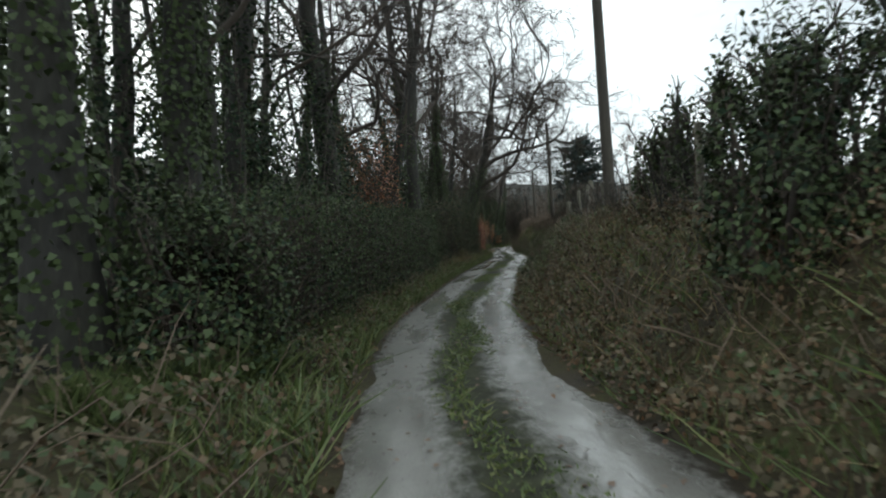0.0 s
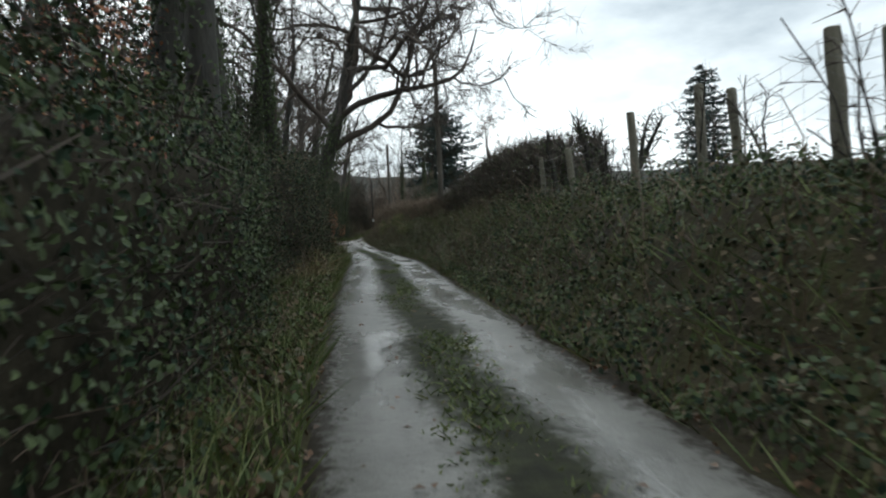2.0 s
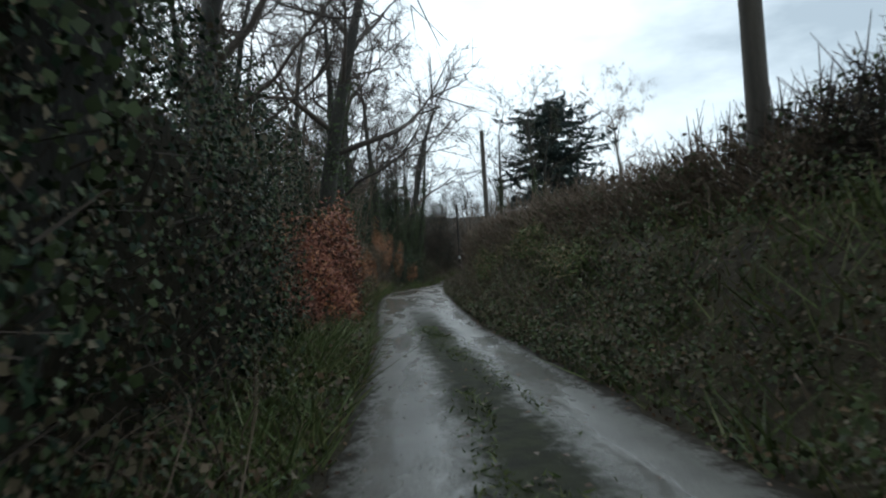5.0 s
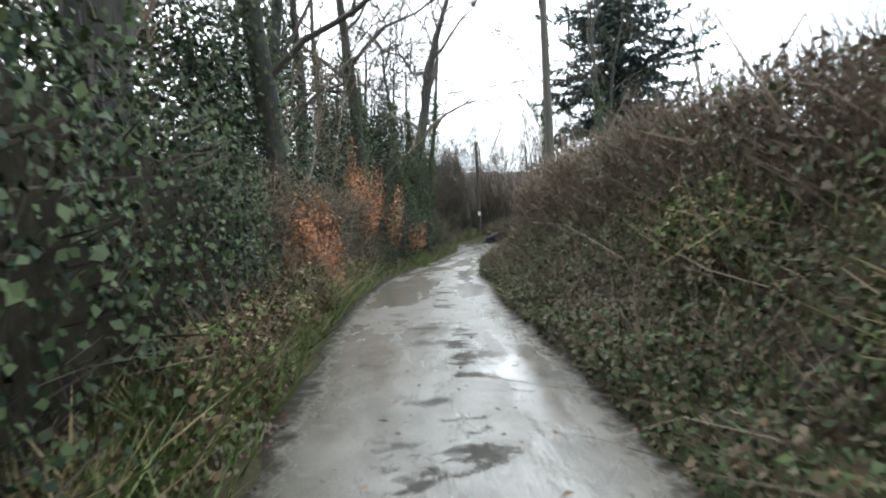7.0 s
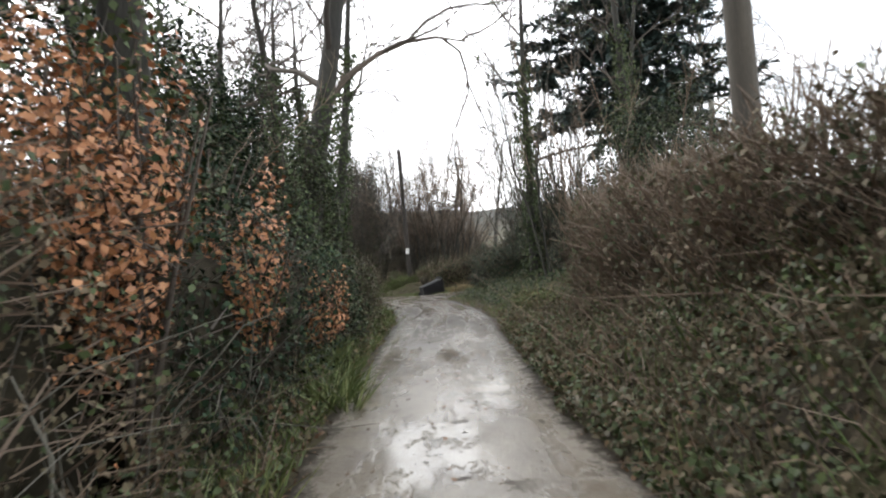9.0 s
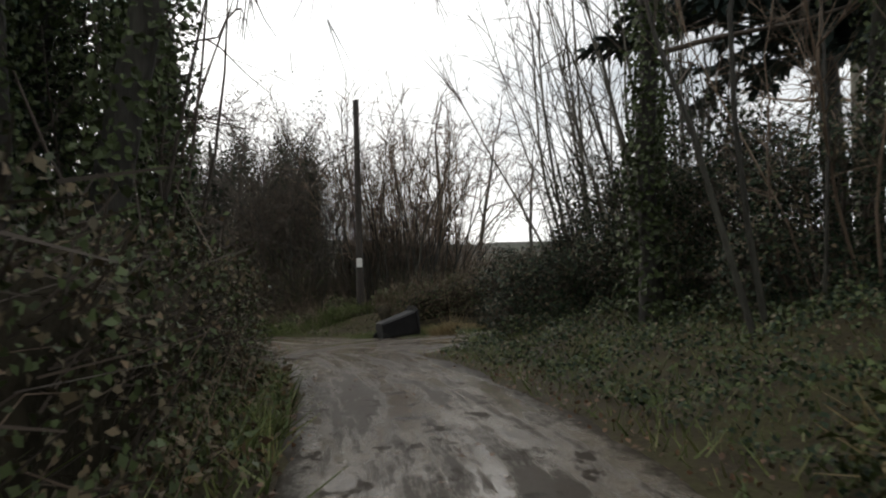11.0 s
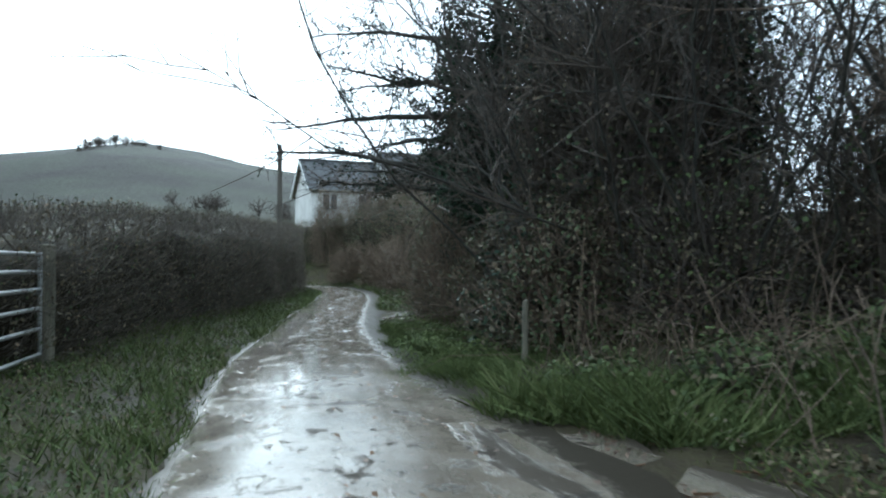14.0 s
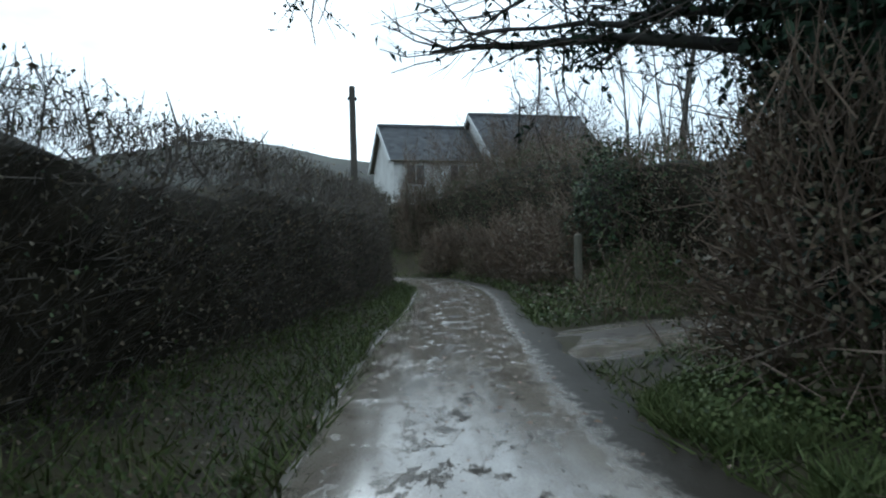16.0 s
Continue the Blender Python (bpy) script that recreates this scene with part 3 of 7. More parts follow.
def ribbon(name, line, half, lift, label, start=0.0, mat=None):
    """A paved strip with camber, its edges sunk into the verge."""
    offs = np.array([-half, -half * 0.92, -half * 0.55, -half * 0.25, 0, half * 0.25, half * 0.55, half * 0.92, half])
    r = rights(line)
    s = np.r_[0, np.cumsum(np.linalg.norm(np.diff(line, axis=0), axis=1))] + start
    base = np.interp(line[:, 1], BASE_Y, BASE_Z)
    n, k = len(line), len(offs)
    ragged = 1 + 0.06 * np.sin(s * 1.9)[:, None] * (np.abs(offs) > half * 0.9) + 0.05 * np.sin(s * 4.7 + 1)[:, None] * (np.abs(offs) > half * 0.9)
    o = offs[None] * ragged
    w = lane_off(line[:, 1][:, None], o) if name == "road" else o
    p = line[:, None] + r[:, None] * w[..., None]
    z = base[:, None] + lift + 0.035 * (1 - (o / half) ** 2) - 0.05 * (np.abs(offs) > half * 0.97) + 0.012 * np.sin(s * 0.9)[:, None]
    z = z - 0.018 * np.exp(-((np.abs(o) - 0.7) / 0.22) ** 2)
    v = np.concatenate([p, z[..., None]], -1).reshape(-1, 3)
    i = np.arange(n * k).reshape(n, k)
    f = np.stack([i[:-1, :-1], i[:-1, 1:], i[1:, 1:], i[1:, :-1]], -1).reshape(-1, 4)
    ob = quad_mesh(name, v, f, mat or M_ROAD, smooth=True)
    uv = ob.data.uv_layers.new(name="lane")
    co = np.stack([np.broadcast_to(o, (n, k)), np.broadcast_to(s[:, None], (n, k))], -1).reshape(-1, 2)
    uv.data.foreach_set("uv", co[f.ravel()].astype(np.float32).ravel())
    return tagged(ob, label, "road", kind="structure")


ribbon("road", LINE, 1.36, 0.0, "wet narrow lane with pale wheel tracks and mossy crown")
ribbon("road_side", SIDE_LINE, 1.7, -0.012, "wet muddy side lane leaving the junction", 300.0, M_MUD)
ribbon("road_apron", APRON_LINE, 1.35, -0.03, "muddy gravel apron at the junction mouth", 700.0, M_MUD)
ribbon("road_track", TRACK_LINE, 1.15, -0.046, "muddy farm track turning off the lane", 500.0, M_MUD)


# ---- plants ----
def wander(rng, p, d, length, n, bend, lift):
    pts = [p]
    for _ in range(n):
        d = unit(d + rng.normal(0, bend, 3) + np.array([0, 0, lift]))
        p = p + d * length / n
        pts.append(p)
    return np.array(pts), d


def bare_tree(name, label, x, y, height, radius, seed, lean=(0, 0), limbs=7, levels=3, spread=1.0, bark=M_BARK, twig=M_TWIG, clear=0.35, ivy=0.0, ivy_top=0.6, twigs=4, limb_dir=None, leaf=None, leaf_mat=None, kids=4, crook=0.27):
    """Leafless tree: tapered trunk, limbs that fork, fine twigs; ivy grows up the trunk."""
    rng = np.random.default_rng(seed)
    z0 = float(ground_z(x, y)[0]) - 0.15
    root = thing(name, label, "tree")
    root.location = (x, y, z0)
    trunk, crown = Geo(), Geo()
    n = 9
    d = unit(np.array([lean[0], lean[1], 1.0]))
    pts, dd = wander(rng, np.zeros(3), d, height * 0.85, n, 0.05, 0.0)
    rad = radius * (1 - 0.75 * np.linspace(0, 1, n + 1) ** 1.1)
    rad[0] *= 1.35
    trunk.tube(pts, rad, 10)
    tips, stack = [], []
    for k in range(limbs):
        f = clear + (1 - clear) * (k + rng.uniform(0.1, 0.9)) / limbs
        j = min(int(f * n), n - 1)
        p = pts[j] + (pts[j + 1] - pts[j]) * (f * n - j)
        a = k * 2.4 + rng.uniform(-0.5, 0.5)
        out = np.array([math.cos(a), math.sin(a), rng.uniform(0.45, 1.2)])
        if limb_dir is not None and k % 2 == 0:
            out = unit(np.array([limb_dir[0], limb_dir[1], 0.25]) + rng.normal(0, 0.3, 3))
        stack.append((p, unit(out), height * rng.uniform(0.3, 0.5) * spread * (1.15 - 0.6 * f), rad[j] * (rng.uniform(0.5, 0.7) if limb_dir is not None else rng.uniform(0.3, 0.5)), 1))
    stack.append((pts[-1], dd, height * 0.3, rad[-1], 1))
    while stack:
        p, d, ln, r, lv = stack.pop()
        m = (5 if crook < 0.3 else 8) if lv < 3 else 2
        q, e = wander(rng, p, d, ln, m, crook, 0.06 if lv < 3 else 0.0)
        near, _ = nearest(LINE, q[:, 0] + x, q[:, 1] + y)
        if np.any((near < 2.5) & (q[:, 2] + z0 < 3.8)):          # nothing hangs into the lane
            continue
        if lv < 3 or levels > 3 or y < 40 and x > -2:
            crown.tube(q, np.maximum(r * (1 - 0.8 * np.linspace(0, 1, m + 1)), 0.005), 6 if lv == 1 else 4 if lv == 2 else 3)
        else:
            crown.tube(q[::2], np.maximum(r * np.array([1, 0.3]), 0.005), 3)
        if lv < levels:
            for k in range(kids):
                f = rng.uniform(0.25, 1.0)
                j = min(int(f * m), m - 1)
                o = unit(unit(q[j + 1] - q[j]) + rng.normal(0, 0.62, 3))
                stack.append((q[j] + (q[j + 1] - q[j]) * (f * m - j), o, ln * rng.uniform(0.4, 0.65), max(r * 0.45, 0.008), lv + 1))
        else:
            tips.append((q, ln))
    for q, ln in tips:
        for _ in range(twigs):
            j = rng.integers(0, len(q) - 1)
            o = unit(unit(q[j + 1] - q[j]) + rng.normal(0, 0.7, 3))
            crown.tube(np.array([q[j], q[j] + o * ln * rng.uniform(0.35, 0.7)]), [0.0065, 0.003], 3)
    trunk.build("trunk", bark, root, smooth=True)
    crown.build("crown", twig, root, "dark bare forking branches and twigs")
    if ivy:
        c, nr = [], []
        m = int(ivy * height * ivy_top * (230 if y < 80 else 120))
        f = rng.uniform(0, ivy_top, m) * n * 0.999
        j = f.astype(int)
        mid = pts[j] + (pts[j + 1] - pts[j]) * (f - j)[:, None]
        a = rng.uniform(0, 2 * np.pi, m)
        o = np.stack([np.cos(a), np.sin(a), rng.normal(0, 0.2, m)], 1)
        bulge = 0.05 + 0.22 * rng.random(m) ** 2 * (1 + 0.8 * np.sin(f * 2.3 + a * 2))
        g = Geo()
        g.faces(leaf_quads(rng, mid + o * (rad[j][:, None] + bulge[:, None]), o, rng.uniform(0.055, 0.11, m) if y < 80 else rng.uniform(0.05, 0.1, m), 0.85, fine=y > 80))
        g.build("ivy", M_IVY, root, "glossy dark green ivy on the trunk")
    if leaf:
        g = Geo()
        c = np.concatenate([q[rng.integers(0, len(q), leaf)] + rng.normal(0, 0.09, (leaf, 3)) for q, _ in tips])
        g.faces(leaf_quads(rng, c, rng.normal(0, 1, c.shape) + [0, 0, 0.8], rng.uniform(0.06, 0.14, len(c)), 0.55))
        g.build("foliage", leaf_mat, root, "leaves still on the branches")
    return root


def hedge(name, label, side, stretch, seed, mats, twig=M_TWIG, density=420, leaf=(0.04, 0.085), twigs=60, twig_len=(0.15, 0.45), ragged=0.12, bare_top=0.0, core=True, category="hedge", stems_up=0.0, upright=0.3, own=None, fine=False, stub=(0.5, 1.1), core_high=1.0, thin=1.0):
    """A hedge along the lane. stretch: rows of station, inner offset, depth, base height above ground, top height (absolute)."""
    rng = np.random.default_rng(seed)
    st = np.array(stretch, float)
    root = thing(name, label, category)
    y0, y1 = st[0, 0], st[-1, 0]
    if own:                                   # stations are metres along a line of its own
        o_line = smooth_line(own, 0.4)
        o_right = rights(o_line)

        def place(s, off):
            k = np.clip(np.asarray(s) / 0.4, 0, len(o_line) - 1.01)
            i = k.astype(int)
            f = (k - i)[..., None]
            return o_line[i] * (1 - f) + o_line[i + 1] * f + o_right[i] * np.asarray(off)[..., None]

        def right_at(s):
            return o_right[np.clip((np.asarray(s) / 0.4).astype(int), 0, len(o_line) - 1)]
    else:
        place = along

        def right_at(s):
            return LINE_R[np.clip(np.searchsorted(LINE[:, 1], s), 0, len(LINE) - 1)]

    def prof(y):
        return [np.interp(y, st[:, 0], st[:, k]) for k in range(1, 5)]

    # added closed shell whose dark colour stands in for shade between the twigs
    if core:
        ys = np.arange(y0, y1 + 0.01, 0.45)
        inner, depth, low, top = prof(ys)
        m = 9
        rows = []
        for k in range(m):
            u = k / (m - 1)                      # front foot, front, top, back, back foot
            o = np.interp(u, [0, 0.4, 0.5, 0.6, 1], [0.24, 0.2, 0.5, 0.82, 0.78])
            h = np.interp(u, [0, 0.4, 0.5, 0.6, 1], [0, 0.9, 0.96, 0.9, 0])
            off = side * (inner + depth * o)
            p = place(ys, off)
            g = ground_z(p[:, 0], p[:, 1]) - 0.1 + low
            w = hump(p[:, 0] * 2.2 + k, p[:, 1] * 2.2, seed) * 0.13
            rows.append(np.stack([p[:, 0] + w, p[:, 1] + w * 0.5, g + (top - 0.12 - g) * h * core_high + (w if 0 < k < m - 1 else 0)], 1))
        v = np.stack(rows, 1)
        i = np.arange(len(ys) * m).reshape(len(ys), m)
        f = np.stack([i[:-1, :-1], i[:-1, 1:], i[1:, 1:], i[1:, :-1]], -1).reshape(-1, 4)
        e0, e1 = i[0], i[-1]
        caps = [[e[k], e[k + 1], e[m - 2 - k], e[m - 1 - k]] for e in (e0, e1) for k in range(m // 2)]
        quad_mesh("inner_shade_shell", v.reshape(-1, 3), np.concatenate([f, caps]), M_HEDGE_SHADE, root, "dark shaded inner growth", smooth=True)

    def shell(count, grow):
        y = rng.uniform(y0, y1, count)
        inner, depth, low, top = prof(y)
        u = rng.random(count)
        front, upper = u < 0.62, (u >= 0.62) & (u < 0.9)
        o = np.where(front, 0.0, np.where(upper, rng.random(count), 1.0))
        h = np.where(upper, 1.0, rng.random(count) ** 0.85)
        end = rng.random(count) < 0.06
        y = np.where(end, np.where(rng.random(count) < 0.5, y0 - 0.12, y1 + 0.12), y)
        o = np.where(end, rng.random(count), o)
        inner, depth, low, top = prof(y)
        taper = np.where(front, 0.10 * h, 0)
        off = side * (inner + depth * np.clip(o + taper + rng.normal(0, 0.05, count), 0, 1.05))
        p = place(y, off)
        g = ground_z(p[:, 0], p[:, 1]) + low
        r = right_at(y)
        out = np.where(front, -side, np.where(upper, 0, side))[:, None] * r
        nr = np.concatenate([out, np.where(upper, 1.0, 0.25)[:, None]], 1)
        wob = hump(p[:, 0] * 1.6, p[:, 1] * 1.6 + h * 3, seed) * ragged + rng.normal(0, ragged * 0.55, count) + grow
        z = g + (top - g) * h
        c = np.stack([p[:, 0], p[:, 1], z], 1) + unit(nr) * wob[:, None]
        return c, nr

    length = y1 - y0
    hm = float(np.mean(st[:, 4])) + 0.8
    total = int(length * hm * density * 0.8)
    for mat, share, nm in mats:
        k = int(total * share)
        c, nr = shell(k, 0.0)
        g = Geo()
        g.faces(leaf_quads(rng, c, nr, rng.uniform(*leaf, k), 0.72, fine=fine))
        g.build(nm, mat, root)
    if twigs:
        k = int(length * hm * twigs * 0.55)
        c, nr = shell(k, -0.08)
        d = unit(unit(nr) + rng.normal(0, 0.5, (k, 3)) + np.array([0, 0, upright]))
        ln = rng.uniform(*twig_len, k)[:, None]
        p = np.stack([c - d * ln * 0.4, c + d * ln * 0.75], 1)
        g = Geo()
        g.tubes[(2, 3)] = list(zip(p, np.broadcast_to([0.005, 0.002], (k, 2)) * rng.uniform(0.6, 1.6, (k, 1)) * thin))
        g.build("twig_mass", twig, root, "bare twigs")
    if stems_up:
        k = int(length * stems_up)
        y = rng.uniform(y0, y1, k)
        inner, depth, low, top = prof(y)
        p = place(y, side * (inner + depth * rng.random(k)))
        c = np.stack([p[:, 0], p[:, 1], top - 0.4], 1)
        d = unit(np.array([0, 0, 1.0]) + rng.normal(0, 0.25, (k, 3)))
        ln = rng.uniform(*stub, (k, 1)) * (1 + bare_top)
        b = rng.normal(0, 0.1, (k, 3)) * ln
        g = Geo()
        g.tubes[(3, 4)] = list(zip(np.stack([c, c + d * ln * 0.5 + b, c + d * ln], 1), np.broadcast_to([0.014, 0.01, 0.004], (k, 3)) * rng.uniform(0.6, 1.4, (k, 1))))
        g.build("stub_mass", twig, root, "upright bare stems standing above the top")
    return root


def bush(name, label, x, y, rx, ry, rz, seed, mats, density=360, leaf=(0.05, 0.1), twigs=40, twig=M_TWIG, base=None, stems=8, hollow=0.8, category="bush", fine=False, low=0.0):
    """A rounded shrub of stems, twigs and leaves with an uneven outline."""
    rng = np.random.default_rng(seed)
    z0 = float(ground_z(x, y)[0]) - 0.05 if base is None else base
    root = thing(name, label, category)
    root.location = (x, y, z0)

    def shell(k, grow):
        d = unit(rng.normal(0, 1, (k, 3)))
        d[:, 2] = rng.random(k) ** 0.9
        d[:, :2] = unit(d[:, :2]) * np.sqrt(1 - d[:, 2:] ** 2)
        lump = 1 + 0.11 * np.sin(d[:, 0] * 5 + seed) + 0.1 * np.sin(d[:, 1] * 6 + d[:, 2] * 5 + seed * 2) + 0.08 * np.sin(d[:, 2] * 11 + d[:, 0] * 9)
        r = (hollow + (1 - hollow) * rng.random(k)) * lump + rng.normal(0, 0.05, k) + grow
        up = np.clip(d[:, 2], 0, 1)
        flat = unit(d[:, :2]) * ((1 - up ** 2) ** 0.32)[:, None]
        c = np.concatenate([flat, low + (1 - low) * up[:, None]], 1) * r[:, None] * [rx, ry, rz]
        c[:, 2] = np.maximum(c[:, 2], 0.02 + 0.1 * rng.random(k))
        return c, d

    area = 2.2 * math.pi * (rx * ry + rx * rz + ry * rz) / 3 * 1.3
    for mat, share, nm in mats:
        k = int(area * density * share)
        c, d = shell(k, 0)
        g = Geo()
        g.faces(leaf_quads(rng, c, d + [0, 0, 0.3], rng.uniform(*leaf, k), 0.62, fine=fine))
        g.build(nm, mat, root)
    g = Geo()
    k = int(area * twigs)
    if k:
        c, d = shell(k, -0.04)
        d = unit(d + rng.normal(0, 0.5, (k, 3)) + [0, 0, 0.3])
        ln = rng.uniform(0.2, 0.6, (k, 1))
        b = rng.normal(0, 0.12, (k, 3)) * ln
        g.tubes[(2, 3)] = list(zip(np.stack([c - d * ln * 0.5, c + d * ln * 0.6 + b], 1), np.broadcast_to([0.0055, 0.002], (k, 2))))
    for k in range(stems):
        a = rng.uniform(0, 6.28)
        q, _ = wander(rng, np.array([math.cos(a) * rx * 0.2, math.sin(a) * ry * 0.2, 0]), unit(np.array([math.cos(a) * min(0.5, 0.6 * rx / rz), math.sin(a) * min(0.5, 0.6 * ry / rz), 1])), rz * (0.85 if rz < 3 else 0.7), 5, 0.09, 0.05)
        g.tube(q, np.linspace(0.03, 0.008, 6), 5)
    if not g.empty():
        g.build("stem_mass", twig, root, "brown woody stems and twigs")
    return root


def coppice(name, label, x, y, height, count, seed, spread=0.35, radius=0.03, bark=M_BARK_PALE, foot=0.6, branch=7, lean=(0, 0), ivy=0, sway=0.055, twig=M_TWIG, fork=0.4):
    """Many slender bare stems from one stool."""
    rng = np.random.default_rng(seed)
    z0 = float(ground_z(x, y)[0]) - 0.1
    root = thing(name, label, "tree")
    root.location = (x, y, z0)
    g, t = Geo(), Geo()
    for k in range(count):
        a = rng.uniform(0, 6.28)
        s = foot * math.sqrt(rng.random())
        p = np.array([math.cos(a) * s, math.sin(a) * s, 0])
        d = unit(np.array([math.cos(a) * spread * rng.random() + lean[0], math.sin(a) * spread * rng.random() + lean[1], 1]))
        h = height * rng.uniform(0.6, 1.05)
        q, _ = wander(rng, p, d, h, 8, sway, 0.01)
        r = radius * rng.uniform(0.5, 1.3)
        g.tube(q, np.linspace(r, 0.006, 9), 5)
        for _ in range(branch):
            f = rng.uniform(0.3, 0.98) * 8
            j = min(int(f), 7)
            o = unit(unit(q[j + 1] - q[j]) + rng.normal(0, fork, 3))
            b, e = wander(rng, q[j] + (q[j + 1] - q[j]) * (f - j), o, h * rng.uniform(0.1, 0.28) * (0.8 if fork > 0.5 else 1.0), 3, 0.2, 0.04)
            t.tube(b, np.linspace(r * 0.4, 0.003, 4), 3)
            for _ in range(2):
                w = rng.integers(0, 3)
                t.tube(np.array([b[w], b[w] + unit(unit(b[w + 1] - b[w]) + rng.normal(0, 0.5, 3)) * h * rng.uniform(0.05, 0.13)]), [0.005, 0.002], 3)
    g.build("stem_mass" if count > 1 else "stem", bark, root, "slender grey-brown stems", smooth=True)
    t.build("twig_mass", twig, root, "fine bare twigs")
    if ivy:
        v = rng.normal(0, 1, (ivy, 3))
        c = unit(v) * (rng.random((ivy, 1)) ** 0.4) * [foot + 0.5, foot + 0.5, height * 0.32] + [0, 0, height * 0.2]
        c[:, 2] = np.abs(c[:, 2])
        k = Geo()
        k.faces(leaf_quads(rng, c, v, rng.uniform(0.04, 0.085, ivy), 0.8))
        k.build("ivy", M_IVY, root, "dark ivy through the stems")
    return root


def conifer(name, label, x, y, height, width, seed, base=None, gap=0.09, broad=False):
    """Tiers of drooping branches with needle sprays round a straight trunk."""
    rng = np.random.default_rng(seed)
    z0 = float(ground_z(x, y)[0]) - 0.1 if base is None else base
    root = thing(name, label, "tree")
    root.location = (x, y, z0)
    tr, br, nd = Geo(), Geo(), Geo()
    tr.tube(np.stack([np.zeros(8), np.zeros(8), np.linspace(0, height, 8)], 1), np.linspace(height * 0.018, 0.015, 8), 8)
    quads = []
    for z in np.arange(height * gap, height * 0.98, height * 0.028):
        f = 1 - z / height
        reach = width * ((0.1 + 0.9 * f ** 0.6) if not broad else min(1.0, 0.2 + 1.9 * f ** 0.65) * (0.72 + 0.28 * math.sin(z * 2.1 + seed)))
        for k in range(8 if not broad else 11):
            a = rng.uniform(0, 6.28)
            ln = reach * rng.uniform(0.7, 1.12)
            d = unit(np.array([math.cos(a), math.sin(a), 0.28 if not broad else 0.45]))
            q, _ = wander(rng, np.array([0, 0, z]), d, ln, 5, 0.08 if not broad else 0.16, -0.10)
            q[-1, 2] += ln * 0.07
            br.tube(q, np.linspace(0.03, 0.006, 6), 3)
            m = int(10 + (36 if broad else 26) * ln)
            wide = 0.2
            w = rng.random(m) ** 0.8 * 4.99
            j = w.astype(int)
            c = q[j] + (q[j + 1] - q[j]) * (w - j)[:, None]
            s = rng.uniform(0.14, 0.36, m) * (0.6 + 0.2 * min(ln, 3)) * (1.05 if broad else 1.0)
            dirs = unit((q[j + 1] - q[j]) + rng.normal(0, 0.75, (m, 3)) * [1, 1, 0.5])
            side = unit(np.cross(dirs, rng.normal(0, 0.4, (m, 3)) + [0, 0, 1])) * s[:, None] * wide
            drop = np.array([0, 0, -0.22]) * s[:, None]
            quads.append(np.stack([c - side * 0.4, c + dirs * s[:, None] * 0.5 + side, c + dirs * s[:, None] + drop, c + dirs * s[:, None] * 0.5 - side], 1))
    nd.faces(np.concatenate(quads))
    tr.build("trunk", M_BARK, root, smooth=True)
    br.build("crown", M_BARK, root)
    nd.build("foliage", M_CONIFER, root, "dark blue-green needles")
    return root


def grass_patch(name, label, spots, seed, mat, blades, height=(0.1, 0.32), kind="stuff", category="grass", width=0.011, lay=0.45):
    """Bent blades over plan areas. spots: rows of x, y, radius x, radius y."""
    rng = np.random.default_rng(seed)
    sp = np.array(spots, float)
    pick = rng.choice(len(sp), blades, p=sp[:, 2] * sp[:, 3] / (sp[:, 2] * sp[:, 3]).sum())
    a, r = rng.uniform(0, 6.28, blades), np.sqrt(rng.random(blades))
    x, y = sp[pick, 0] + np.cos(a) * r * sp[pick, 2], sp[pick, 1] + np.sin(a) * r * sp[pick, 3]
    return blades_at(name, label, x, y, rng, mat, height, kind, category, width, lay)


def blades_at(name, label, x, y, rng, mat, height, kind, category, width, lay, rise=0.0):
    n = len(x)
    z = ground_z(x, y) - 0.02 + rise
    h = rng.uniform(*height, n)[:, None] * (0.7 + 0.5 * (hump(x * 2, y * 2, 3.0) > 0)[:, None])
    b = rng.normal(0, lay, (n, 2))
    d = np.concatenate([b, np.ones((n, 1))], 1)
    base = np.stack([x, y, z], 1)
    side = unit(np.cross(d, rng.normal(0, 1, (n, 3)))) * width * (0.6 + rng.random((n, 1)))
    mid = base + d * h * 0.55
    tip = base + np.concatenate([b * 1.3, np.full((n, 1), 0.9)], 1) * h
    v = np.stack([base - side, base + side, tip + side * 0.12, tip - side * 0.12], 1)
    f = np.arange(n * 4).reshape(-1, 4)
    return tagged(quad_mesh(name, v.reshape(-1, 3), f, mat), label, category, kind=kind)


def verge_points(rng, n, side, y0, y1, o0, o1):
    y = rng.uniform(y0, y1, n)
    o = rng.uniform(o0, o1, n)
    p = along(y, side * o)
    b1, _ = nearest(SIDE_LINE, p[:, 0], p[:, 1])
    b2, _ = nearest(TRACK_LINE, p[:, 0], p[:, 1])
    b0, i0 = nearest(LINE, p[:, 0], p[:, 1])
    b0 = b0 + np.interp(LINE[i0, 1], EDGE_Y, CREEP_R if side > 0 else CREEP_L)
    b3, _ = nearest(APRON_LINE, p[:, 0], p[:, 1])
    return p[(b1 > 1.6) & (b2 > 1.05) & (b0 > 1.2) & (b3 > 1.2)]


